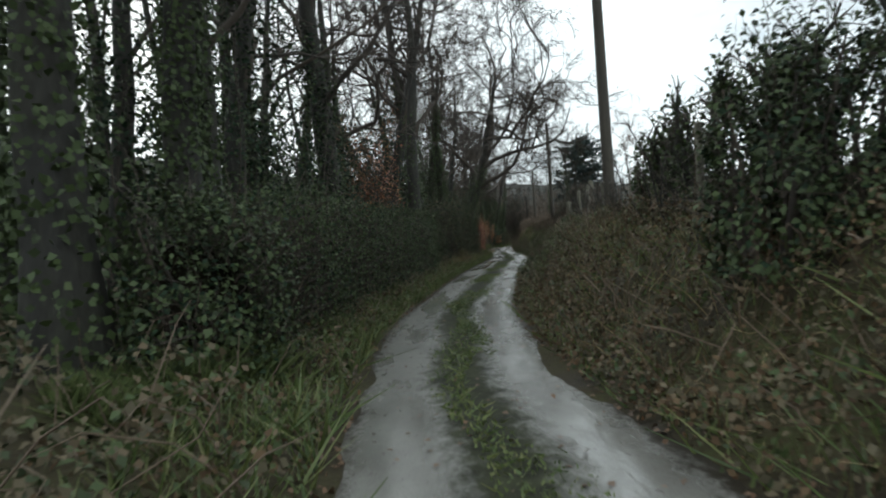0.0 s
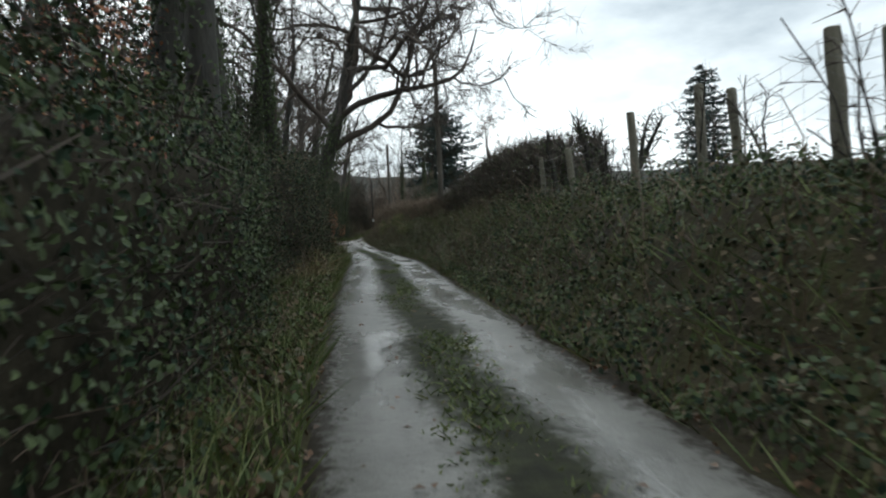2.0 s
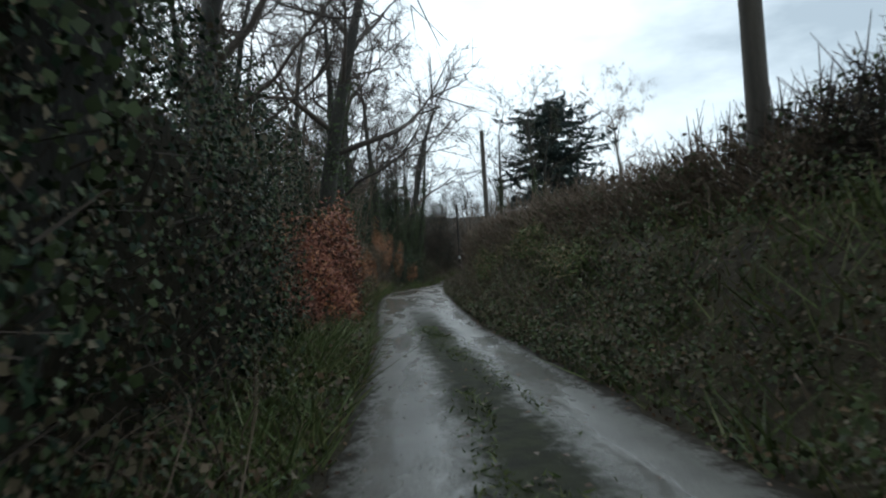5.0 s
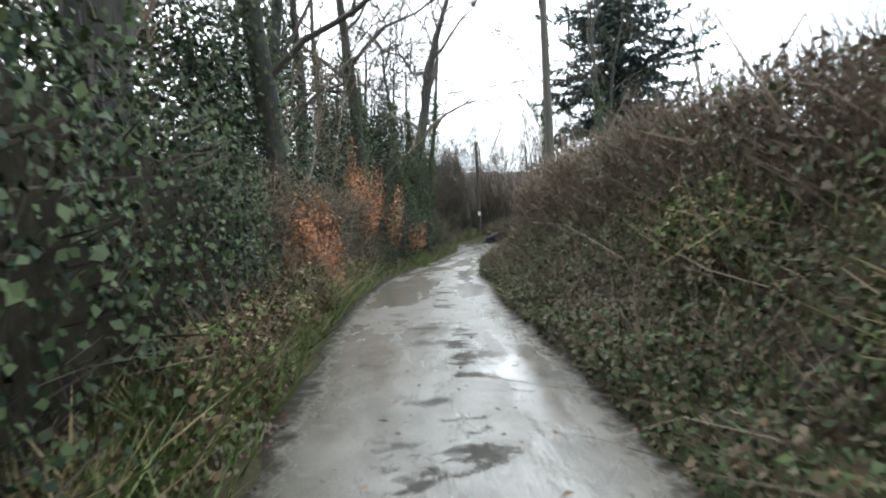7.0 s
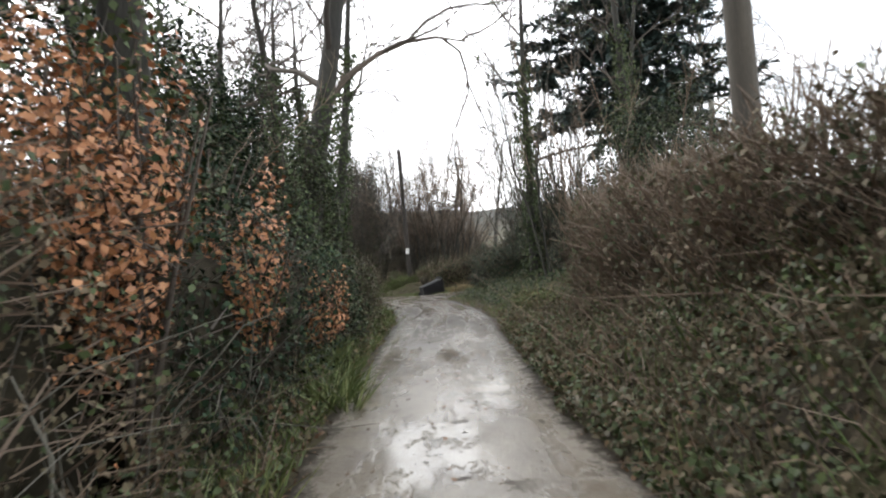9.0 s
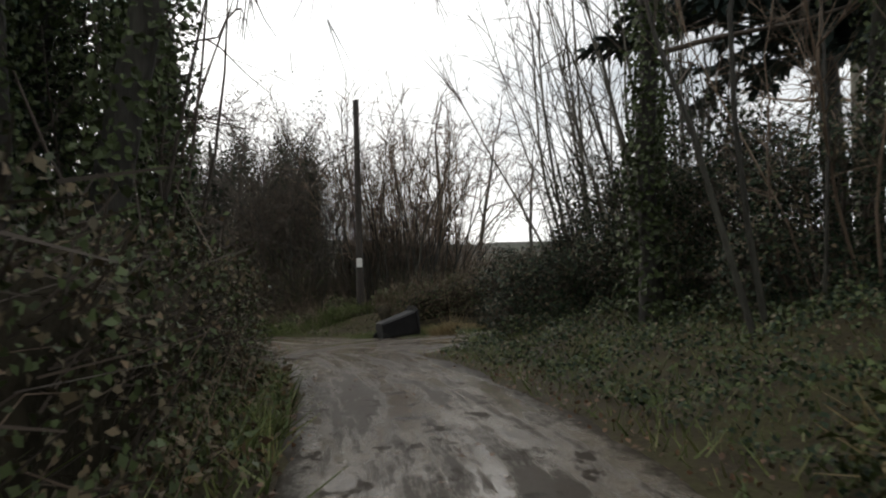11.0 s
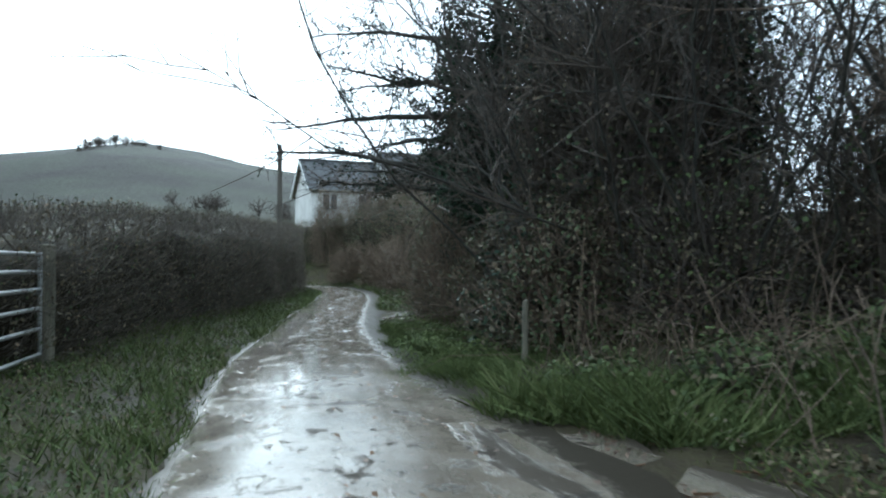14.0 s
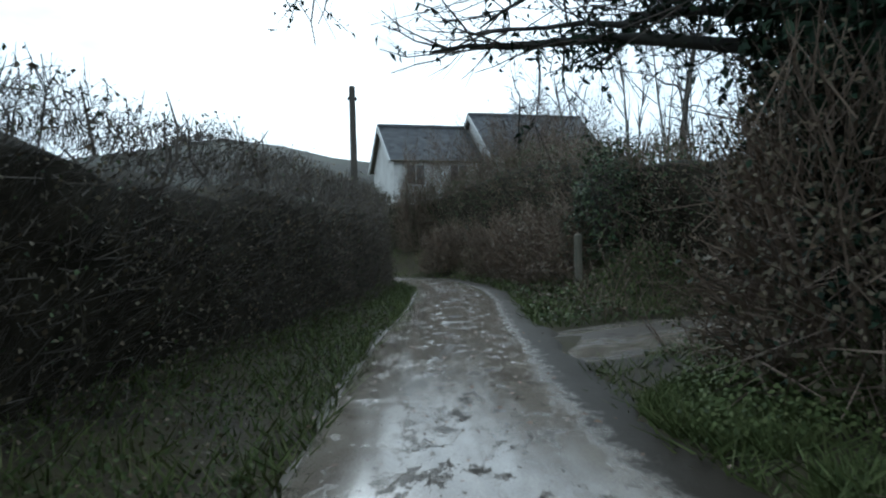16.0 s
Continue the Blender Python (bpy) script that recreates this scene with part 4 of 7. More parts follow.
def leafy_ground(name, label, side, y0, y1, o0, o1, count, seed, mats, leaf=(0.04, 0.1), lift=0.3, category="undergrowth"):
    """Low tangled leaves lying over the ground or a bank face."""
    rng = np.random.default_rng(seed)
    root = thing(name, label, category, kind="stuff")
    for mat, share, nm in mats:
        p = verge_points(rng, int(count * share * 0.9), side, y0, y1, o0, o1)
        k = len(p)
        lump = np.clip(0.5 + hump(p[:, 0] * 2.4, p[:, 1] * 2.4, seed), 0, 1.3)
        z = ground_z(p[:, 0], p[:, 1]) + lift * lump * rng.random(k) ** 0.6 + 0.01
        g = Geo()
        g.faces(leaf_quads(rng, np.stack([p[:, 0], p[:, 1], z], 1), np.array([-side * 0.5, -0.2, 0.8]) + rng.normal(0, 0.3, (k, 3)), rng.uniform(*leaf, k), 0.7))
        g.build(nm, mat, root)
    return root


def stems_tangle(name, label, side, y0, y1, o0, o1, count, seed, mat, length=(0.3, 0.9), category="undergrowth", radius=0.005):
    """Arching dead canes and stalks."""
    rng = np.random.default_rng(seed)
    p = verge_points(rng, count, side, y0, y1, o0, o1)
    k = len(p)
    c = np.stack([p[:, 0], p[:, 1], ground_z(p[:, 0], p[:, 1])], 1)
    d = unit(rng.normal(0, 0.5, (k, 3)) + [0, 0, 0.9])
    ln = rng.uniform(*length, (k, 1))
    sag = rng.normal(0, 0.35, (k, 3)) * ln
    q = np.stack([c, c + d * ln * 0.55, c + d * ln * 0.9 + sag * 0.5 - [0, 0, 0.05], c + d * ln + sag - [0, 0, 0.16]], 1)
    q[:, :, 2] = np.maximum(q[:, :, 2], c[:, None, 2] + 0.01)
    g = Geo()
    w = np.array([1.0, 0.85, 0.6, 0.3]) * radius * rng.uniform(0.6, 1.6, (k, 1))
    if radius >= 0.005:
        g.tubes[(4, 3)] = list(zip(q, w))
    else:                                     # thin stalks: bent slivers
        e = unit(np.cross(d, rng.normal(0, 1, (k, 3))))[:, None] * w[..., None] * 1.2
        for j in range(3):
            g.faces(np.stack([q[:, j] - e[:, j], q[:, j] + e[:, j], q[:, j + 1] + e[:, j + 1], q[:, j + 1] - e[:, j + 1]], 1))
    return tagged(g.build(name, mat), label, category, kind="stuff")


IVY_MIX = [(M_IVY, 0.75, "ivy_leaves"), (M_HOLLY, 0.25, "holly_leaves")]
DARK_MIX = [(M_HOLLY, 0.65, "holly_leaves"), (M_IVY, 0.35, "ivy_leaves")]
BROWN_MIX = [(M_BRAMBLE, 0.7, "bramble_leaves"), (M_IVY, 0.3, "ivy_leaves")]

# ---- hedges beside the lane ----
hedge("hedge", "clipped dark green ivy-grown hedge beside the lane", -1,
      [(6.8, 1.9, 0.9, 0, 1.7), (8.5, 1.75, 1.2, 0, 1.95), (14, 1.75, 1.3, 0, 2.0), (20, 1.75, 1.3, 0, 2.05), (23, 1.75, 1.4, 0, 2.1), (25, 2.2, 1.2, 0, 2.15), (28.9, 2.35, 1.3, 0, 2.35)], 11, IVY_MIX, density=540, leaf=(0.03, 0.064), fine=True)
hedge("hedge", "tall unclipped holly and ivy growth under trees", -1,
      [(28.2, 2.45, 1.8, 0, 2.3), (32, 1.95, 2.2, 0, 3.0), (38, 1.9, 2.2, 0, 3.1), (42, 2.0, 2.0, 0, 2.8), (46.5, 2.1, 1.8, 0, 2.4)], 12, [(M_HOLLY, 0.4, "holly_leaves"), (M_IVY, 0.35, "ivy_leaves"), (M_BRAMBLE, 0.25, "bramble_leaves")], density=680, ragged=0.24, leaf=(0.035, 0.075))
hedge("hedge", "green ivy hedge with a rounded clipped top", -1,
      [(52.4, 2.0, 1.2, 0, 2.35), (54, 1.75, 1.4, 0, 2.45), (57, 1.8, 1.4, 0, 2.3), (60.5, 2.0, 1.4, 0, 2.1)], 13, IVY_MIX, density=480, ragged=0.15)
hedge("hedge", "ragged hedgerow of hazel twigs, bramble and holly", -1,
      [(60, 2.3, 1.6, 0, 2.2), (63, 2.1, 1.8, 0, 2.15), (67, 1.95, 1.8, 0, 2.0), (70, 1.85, 1.6, 0, 1.9)], 14, [(M_BRAMBLE, 0.5, "bramble_leaves"), (M_IVY, 0.3, "ivy_leaves"), (M_BEECH_ORANGE, 0.02, "dead_leaves")], twig=M_TWIG_BROWN, density=620, leaf=(0.03, 0.065), twigs=170, ragged=0.22)
hedge("hedge", "dark holly hedge under an ivy-clad tree", -1,
      [(69.5, 1.75, 1.5, 0, 2.1), (74, 1.6, 1.5, 0, 1.7), (78, 1.6, 1.5, 0, 1.4)], 15, DARK_MIX, density=480, ragged=0.2)
hedge("hedge", "low dark bramble and ivy hedge at the junction", -1,
      [(77.5, 1.7, 1.6, 0, 1.4), (81, 1.65, 1.6, 0, 1.35), (85, 1.65, 1.6, 0, 1.3), (88.5, 1.7, 1.4, 0, 1.25), (92, 1.8, 1.4, 0, 1.25), (93.4, 2.0, 1.0, 0, 0.95)], 16, [(M_BRAMBLE, 0.45, "bramble_leaves"), (M_IVY, 0.55, "ivy_leaves")], density=640, leaf=(0.032, 0.066), twigs=110, ragged=0.2, twig=M_TWIG)
hedge("hedge", "flail-trimmed brown hawthorn hedge above a grass verge", -1,
      [(98.6, 2.75, 1.3, 0, 1.4), (100, 2.55, 1.4, 0, 1.55), (102, 2.4, 1.4, 0, 1.72), (104, 2.2, 1.4, 0, 1.9), (110, 1.85, 1.4, 0, 2.08), (115, 1.75, 1.4, 0, 2.2), (121, 1.7, 1.4, 0, 2.3)], 17,
      [(M_BRAMBLE, 0.5, "dull_leaves"), (M_IVY, 0.1, "ivy_leaves")], twig=M_HAWTHORN, density=560, leaf=(0.025, 0.05), twigs=950, thin=0.55, core_high=0.92, ragged=0.09, stems_up=9, stub=(0.35, 0.6), twig_len=(0.07, 0.2), upright=0.5)
hedge("hedge", "low bramble and ivy growth round cut hedge stems", 1,
      [(3.0, 3.3, 1.3, 0, 1.55), (7, 3.3, 1.3, 0, 1.6), (10, 3.4, 1.2, 0, 1.6), (13.5, 3.5, 1.0, 0, 1.6)], 18, BROWN_MIX, density=330, ragged=0.25, twigs=120, stems_up=9, core_high=0.6)


def hedge_stub(x, y, top, seed, ivy=95):
    """A thick cut hedge stem, forked, with heads of ivy and twigs."""
    rng = np.random.default_rng(seed)
    z0 = float(ground_z(x, y)[0]) - 0.1
    root = thing("hedge_stub", "ivy-smothered cut hedge stem standing on the bank" if ivy > 30 else "bare upright cut hedge stem on the bank top", "hedge stem", "cut stems of the bank hedge")
    root.location = (x, y, z0)
    h = top - z0
    stem, twig, heads = Geo(), Geo(), []
    q, d = wander(rng, np.zeros(3), unit(np.array([rng.normal(0, 0.08), rng.normal(0, 0.08), 1])), h * 0.6, 5, 0.09, 0.03)
    stem.tube(q, np.linspace(0.075, 0.05, 6) * rng.uniform(0.75, 1.2), 8)
    for k in range(rng.integers(2, 5)):
        b, e = wander(rng, q[-1 - k % 3], unit(np.array([rng.normal(0, 0.4), rng.normal(0, 0.5), 1])), h * rng.uniform(0.3, 0.48), 4, 0.16, 0.08)
        stem.tube(b, np.linspace(0.045, 0.02, 5), 6)
        heads.append((b[-2], 0.17))
        for _ in range(34):
            p = b[rng.integers(1, 5)]
            o = unit(np.array([0, 0, 0.7]) + rng.normal(0, 0.6, 3))
            e = p + o * rng.uniform(0.06, 0.22)
            twig.tube(np.array([p, e]), [0.008, 0.006], 3)
            twig.tube(np.array([e, e + unit(o + rng.normal(0, 0.5, 3)) * rng.uniform(0.06, 0.2)]), [0.006, 0.003], 3)
    heads += [(q[k], 0.15) for k in range(1, 6)]
    stem.build("stem", M_BARK, root, smooth=True)
    twig.build("twig_mass", M_TWIG, root, "stiff bare twigs")
    c = np.concatenate([p + rng.normal(0, r * 0.55, (ivy, 3)) * [1, 1, 1.2] for p, r in heads])
    g = Geo()
    g.faces(leaf_quads(rng, c, rng.normal(0, 1, c.shape) + [0, 0, 0.5], rng.uniform(0.04, 0.085, len(c)), 0.8))
    g.build("ivy", M_IVY, root, "dark ivy heads on the stem")


stub_rng = np.random.default_rng(181)
for k, y in enumerate(np.linspace(3.6, 13.2, 21)):
    p = along(y + stub_rng.uniform(-0.15, 0.15), 3.55 + stub_rng.uniform(-0.25, 0.35))
    hedge_stub(float(p[0]), float(p[1]), float(np.interp(y, [4, 7, 9, 10.5, 11.6, 13.5], [3.2, 3.1, 2.95, 2.7, 2.25, 1.95])) + stub_rng.uniform(-0.15, 0.15), 700 + k)
for k, y in enumerate(np.linspace(26.4, 31.0, 14)):
    p = along(y + stub_rng.uniform(-0.12, 0.12), 3.6 + stub_rng.uniform(-0.2, 0.3))
    hedge_stub(float(p[0]), float(p[1]), 2.75 + stub_rng.uniform(-0.2, 0.25), 730 + k, 14)
hedge("hedge", "wind-sheared dark thorn hedge on the bank top", 1,
      [(29.5, 3.5, 1.2, 0, 2.3), (31.5, 3.5, 1.4, 0, 2.95), (36, 3.5, 1.4, 0, 3.2), (40, 3.3, 1.4, 0, 3.0), (44, 2.8, 1.4, 0, 2.2)], 19, [(M_IVY, 0.35, "ivy_leaves"), (M_BRAMBLE, 0.2, "dull_leaves")], density=420, twigs=420, ragged=0.16, stems_up=16, core_high=0.8, stub=(0.6, 0.95))
hedge("hedge", "brown twiggy hedge on a grassy bank", 1,
      [(43, 2.7, 1.3, 0, 2.0), (50, 2.5, 1.3, 0, 2.1), (57, 2.3, 1.3, 0, 2.15), (63, 2.25, 1.3, 0, 2.08), (70, 2.2, 1.3, 0, 2.0), (75.5, 2.3, 1.3, 0, 1.95), (78, 2.7, 1.0, 0, 1.8)], 20,
      [(M_BRAMBLE, 0.38, "dull_leaves"), (M_IVY, 0.25, "ivy_leaves")], twig=M_TWIG_BROWN, density=520, twigs=360, ragged=0.18, stems_up=16, twig_len=(0.2, 0.6), upright=0.9, core_high=0.8)
hedge("hedge", "tall brown hedge with ivy on the bank below the house", 1,
      [(0, 0, 1.6, 0, 2.4), (2, 0, 1.8, 0, 2.5), (6, 0, 2.0, 0, 3.0), (10, 0, 2.0, 0, 3.8), (14, 0, 2.0, 0, 3.8), (18, 0, 2.0, 0, 3.1), (24, 0, 2.0, 0, 3.0)], 21, [(M_BRAMBLE, 0.4, "dull_leaves"), (M_IVY, 0.4, "ivy_leaves")], twig=M_TWIG_BROWN, density=300, twigs=120, ragged=0.25, stems_up=4, own=[(7.0, 110.6), (5.4, 112.4), (4.3, 115.4), (2.8, 119.4), (0.4, 123.2), (-4.5, 126.6), (-14, 129)])
hedge("hedge", "low dark scrub hedge along the side lane", 1,
      [(0, 0, 1.6, 0, 3.2), (10, 0, 1.6, 0, 2.5), (16, 0, 1.5, 0, 1.95), (20, 0, 1.3, 0, 1.5), (23, 0, 1.0, 0, 0.9)], 22, [(M_BRAMBLE, 0.5, "bramble_leaves"), (M_IVY, 0.3, "ivy_leaves")], twig=M_TWIG_BROWN, density=420, twigs=160, core_high=0.92, ragged=0.25, own=[(33, 102.6), (24, 98.9), (17, 95.6), (13.4, 94.4), (11.6, 93.9)])
bush("beech_bush", "young beech with orange dead leaves under the trees", -1.0, 24.2, 1.2, 1.3, 6.0, 36, [(M_BEECH_ORANGE, 0.3, "orange_leaves"), (M_BEECH_RED, 0.3, "red_leaves")], density=130, leaf=(0.06, 0.1), hollow=0.3, low=0.3)
for k, (x, y, rx, ry, rz) in enumerate([(3.7, 57.0, 0.35, 1.7, 0.75), (3.75, 60.4, 0.4, 1.6, 0.8), (4.25, 66.2, 0.35, 1.6, 0.7), (2.1, 33.0, 0.3, 1.6, 0.7), (9.0, 52.0, 0.5, 1.5, 0.5), (8.9, 56.5, 0.5, 1.3, 0.5)]):
    bush("bracken_clump", "collapsed yellow-brown bracken and grass by the verge", x, y, rx, ry, rz, 38 + k * 11, [(M_BRACKEN, 0.4, "bracken_leaves"), (M_GRASS_LUSH, 0.45, "grass_leaves"), (M_DRY, 0.15, "straw_leaves")], density=520, leaf=(0.03, 0.075), twigs=60, twig=M_TWIG_BROWN, stems=0, category="bracken")
bush("beech_bush", "copper-red beech bush holding its dead leaves", 2.9, 50.7, 0.98, 1.9, 2.15, 31, [(M_BEECH_RED, 0.7, "red_leaves"), (M_BEECH_ORANGE, 0.2, "orange_leaves")], density=480, leaf=(0.055, 0.09), hollow=0.72, fine=True)
bush("holly_bush", "dark holly shrub in front of a beech", 1.9, 48.0, 0.7, 0.8, 2.4, 39, DARK_MIX, density=420, leaf=(0.035, 0.07), twigs=30)
bush("beech_bush", "small red beech seedling clump on the verge", 2.95, 47.3, 0.42, 0.45, 0.75, 32, [(M_BEECH_RED, 1.0, "red_leaves")], density=714, leaf=(0.04, 0.075), fine=True)
bush("beech_bush", "orange-leaved beech sapling in the hedgerow", 3.65, 63.5, 0.6, 0.9, 1.55, 33, [(M_BEECH_ORANGE, 1.0, "orange_leaves")], density=782, leaf=(0.045, 0.08), hollow=0.5, fine=True)
bush("beech_bush", "orange beech branches spilling over the hedge", 4.45, 70.0, 0.55, 1.0, 2.9, 34, [(M_BEECH_ORANGE, 0.9, "orange_leaves")], density=340, leaf=(0.045, 0.08), hollow=0.5, low=0.55)
bush("beech_bush", "orange beech spray lying along the hedge top", 5.15, 72.8, 0.5, 1.3, 2.1, 37, [(M_BEECH_ORANGE, 0.9, "orange_leaves")], density=340, leaf=(0.045, 0.08), hollow=0.5, low=0.6)
bush("beech_bush", "orange beech branches hanging low over the verge", 5.95, 75.9, 0.5, 1.5, 1.45, 35, [(M_BEECH_ORANGE, 0.9, "orange_leaves")], density=340, leaf=(0.045, 0.08), hollow=0.5, low=0.4)

# ---- trees ----
TREES = [  # x, y, height, radius, lean, limbs, ivy, ivy share of height
    (-1.35, 6.2, 13, 0.32, (0.0, 0.05), 9, 1.8, 0.45), (-1.6, 9.9, 14, 0.27, (0, 0.02), 7, 2.2, 0.75), (-2.6, 14.3, 13, 0.26, (0.03, 0), 7, 0.3, 0.4),
    (-1.5, 19.8, 16, 0.36, (-0.02, 0), 8, 0.5, 0.5), (-0.9, 26.6, 15, 0.31, (0.1, 0.1), 7, 0.2, 0.4), (0.5, 24.9, 14, 0.27, (0, 0.03), 6, 0.4, 0.5),
    (-3.8, 12, 14, 0.22, (0, 0), 7, 0, 0.4), (-4.5, 20, 15, 0.26, (0, 0), 7, 0.4, 0.5), (-6, 28, 15, 0.26, (0, 0), 7, 0, 0.4), (-4.8, 4.5, 13, 0.2, (0, 0), 6, 0, 0.4),
    (-3.2, 8.2, 12, 0.16, (0, 0), 7, 2.2, 0.75), (-2.9, 17.2, 14, 0.24, (0.02, 0), 7, 0.9, 0.6), (-5.5, 15.5, 13, 0.2, (0, 0), 7, 0.6, 0.6), (-3.3, 23.4, 14, 0.2, (0, 0), 7, 1.2, 0.65), (-7.5, 9.5, 12, 0.18, (0, 0), 7, 0.3, 0.5), (-7.5, 23, 14, 0.2, (0, 0), 7, 0.5, 0.5), (-2.4, 29.8, 13, 0.17, (0, 0), 7, 1.2, 0.7), (-10, 17, 13, 0.2, (0, 0), 7, 0.3, 0.5), (-5, 35, 14, 0.2, (0, 0), 7, 0.6, 0.5), (-0.9, 33.5, 13, 0.16, (0, 0), 7, 1.3, 0.75),
    (-1.9, 23.0, 13, 0.26, (0.02, 0), 7, 1.0, 0.7), (-2.2, 12.2, 13, 0.24, (0.03, 0), 7, 1.0, 0.7), (1.3, 36.6, 12, 0.2, (0.02, 0), 7, 1.6, 0.8), (1.2, 43.6, 12, 0.17, (0, 0), 7, 1.2, 0.7), (0.3, 31.5, 15, 0.36, (0.02, 0), 7, 1.0, 0.7), (-2.0, 36.5, 14, 0.22, (0, 0), 7, 0.8, 0.6), (0.4, 39.0, 14, 0.24, (0, 0), 7, 1.0, 0.7)]
for k, (x, y, h, r, ln, lb, iv, it) in enumerate(TREES):
    bare_tree("tree", "tall bare tree with a thick dark trunk behind the hedge" if not iv else "tall bare tree with ivy climbing its dark trunk", x, y, h, r, 100 + k, ln, lb, 3, ivy=iv, ivy_top=it, kids=5 if x > -4 else 4, twigs=7 if x > -4 else 4)
bare_tree("oak_tree", "large bare oak leaning a crooked limb over the lane", 1.9, 40.6, 13, 0.33, 130, (0.3, 0.02), 14, 4, 1.75, ivy=1.6, ivy_top=0.5, limb_dir=(1, -0.25), clear=0.36, twigs=8, kids=5, crook=0.34)
TREES_2 = [
    (2.7, 57.0, 13, 0.3, (0, 0), 8, 0.6, 0.6), (3.2, 64.6, 12, 0.28, (0, 0), 8, 0.8, 0.6), (1.2, 52.3, 13, 0.2, (0, 0), 7, 0.6, 0.6), (-1.0, 60, 13, 0.2, (0, 0), 7, 0.6, 0.6), (3.2, 75.6, 12, 0.18, (0, 0), 7, 1.0, 0.7), (3.0, 69.0, 12, 0.16, (0, 0), 7, 0.6, 0.6), (-2.5, 50.5, 13, 0.22, (0, 0), 7, 0.5, 0.5), (5.3, 87.6, 11, 0.17, (0, 0), 7, 2.4, 0.8), (0.9, 48.5, 13, 0.24, (0.03, 0), 7, 0.3, 0.4), (0.0, 55.5, 12, 0.18, (0, 0), 7, 0.9, 0.6), (1.6, 61, 11, 0.16, (0.02, 0), 7, 0.7, 0.6), (2.4, 66.5, 12, 0.2, (0, 0), 8, 0.6, 0.6),
    (4.4, 71.5, 12, 0.24, (0.02, 0), 7, 1.2, 0.6), (6.1, 79.6, 13, 0.3, (0.03, 0), 10, 1.3, 0.45), (-1.5, 66, 12, 0.2, (0, 0), 7, 0, 0.5), (0.5, 74, 12, 0.2, (0, 0), 7, 0.5, 0.5),
    (7.3, 87.3, 11, 0.2, (0, 0), 6, 4.0, 0.8), (6.9, 83.2, 11, 0.17, (0.02, 0.02), 6, 2.2, 0.75), (6.0, 84.4, 11, 0.2, (0, 0), 6, 2.2, 0.75), (4.2, 84.8, 11, 0.16, (0, 0), 7, 2.0, 0.7), (4.6, 88.6, 10, 0.15, (0, 0), 7, 2.0, 0.7)]
for k, (x, y, h, r, ln, lb, iv, it) in enumerate(TREES_2):
    bare_tree("tree", "bare tree with ivy round its trunk in the hedgerow" if iv else "bare twiggy tree behind the hedgerow", x, y, h, r, 150 + k, ln, lb, 3, ivy=iv, ivy_top=it, clear=0.35 if y < 82 else 0.58 if y < 92 else 0.86, kids=5 if 50 < y < 79 else 4, twigs=8)

bare_tree("tree", "crooked bare tree with ivy at the lane corner", 6.0, 92.4, 9.5, 0.14, 172, (-0.03, 0), 9, 4, 1.25, ivy=5.0, ivy_top=0.55, clear=0.45, twigs=3, kids=3, limb_dir=(0.5, 0.85), crook=0.34)

# understory behind the hedges, which closes the view into the wood
for k, (x, y, rx, ry, rz) in enumerate([(-5.5, 9, 1.6, 2.6, 2.6), (-6, 3.5, 1.5, 2.2, 2.0), (-5, 13.5, 1.8, 2.6, 3.4), (-4.2, 19, 1.6, 2.6, 4.2), (-3.6, 26, 1.8, 3, 4.6), (-8, 20, 2, 3, 4.0), (-2.6, 31, 1.6, 3, 5.6), (-1.6, 34.5, 1.4, 2.2, 6.5), (-0.6, 45.8, 1.2, 1.8, 3.6), (0.8, 54.5, 1.2, 2.2, 6.0), (3.4, 84, 1.4, 2.4, 8.0), (3.4, 88.4, 1.4, 2.2, 7.0), (4.3, 81, 1.0, 1.6, 4.6), (-1.2, 38, 1.5, 2.4, 6.5), (-1.4, 42.2, 1.4, 2.2, 4.4),
                                        (0.2, 51, 1.4, 2.6, 5.6), (0.8, 57.5, 1.4, 2.6, 6.4), (1.6, 63.5, 1.3, 2.4, 4.6), (2.8, 72.5, 1.3, 2.4, 5.2), (3.6, 78.5, 1.2, 2.2, 4.6), (5.1, 85.6, 0.9, 1.4, 7.4), (5.0, 89.6, 0.8, 1.3, 6.5), (4.0, 82.6, 1.0, 1.4, 7.0), (4.6, 87.6, 1.0, 1.4, 7.6), (5.8, 88.0, 0.7, 1.2, 8.2), (-3.2, 11.0, 1.2, 1.8, 5.6), (-2.9, 16.5, 1.2, 2.0, 4.2), (-1.9, 21.6, 1.1, 1.8, 4.4), (-2.5, 14.2, 1.2, 1.4, 8.0), (-1.7, 17.4, 1.0, 1.2, 7.0), (2.1, 68.3, 1.2, 2.2, 6.2), (1.9, 63.0, 1.0, 1.6, 6.0), (-0.7, 27.6, 1.0, 1.4, 6.5), (-1.6, 24.6, 0.9, 1.2, 5.6), (4.4, 72.8, 0.7, 1.2, 3.6), (2.6, 65.4, 0.7, 1.3, 3.4)]):
    bush("holly_bush", "dark evergreen holly undergrowth beneath the trees", x, y, rx, ry, rz, 200 + k, DARK_MIX, density=(58 if y < 45 else 92) if y < 81 else 115, leaf=(0.085, 0.15), twigs=9)

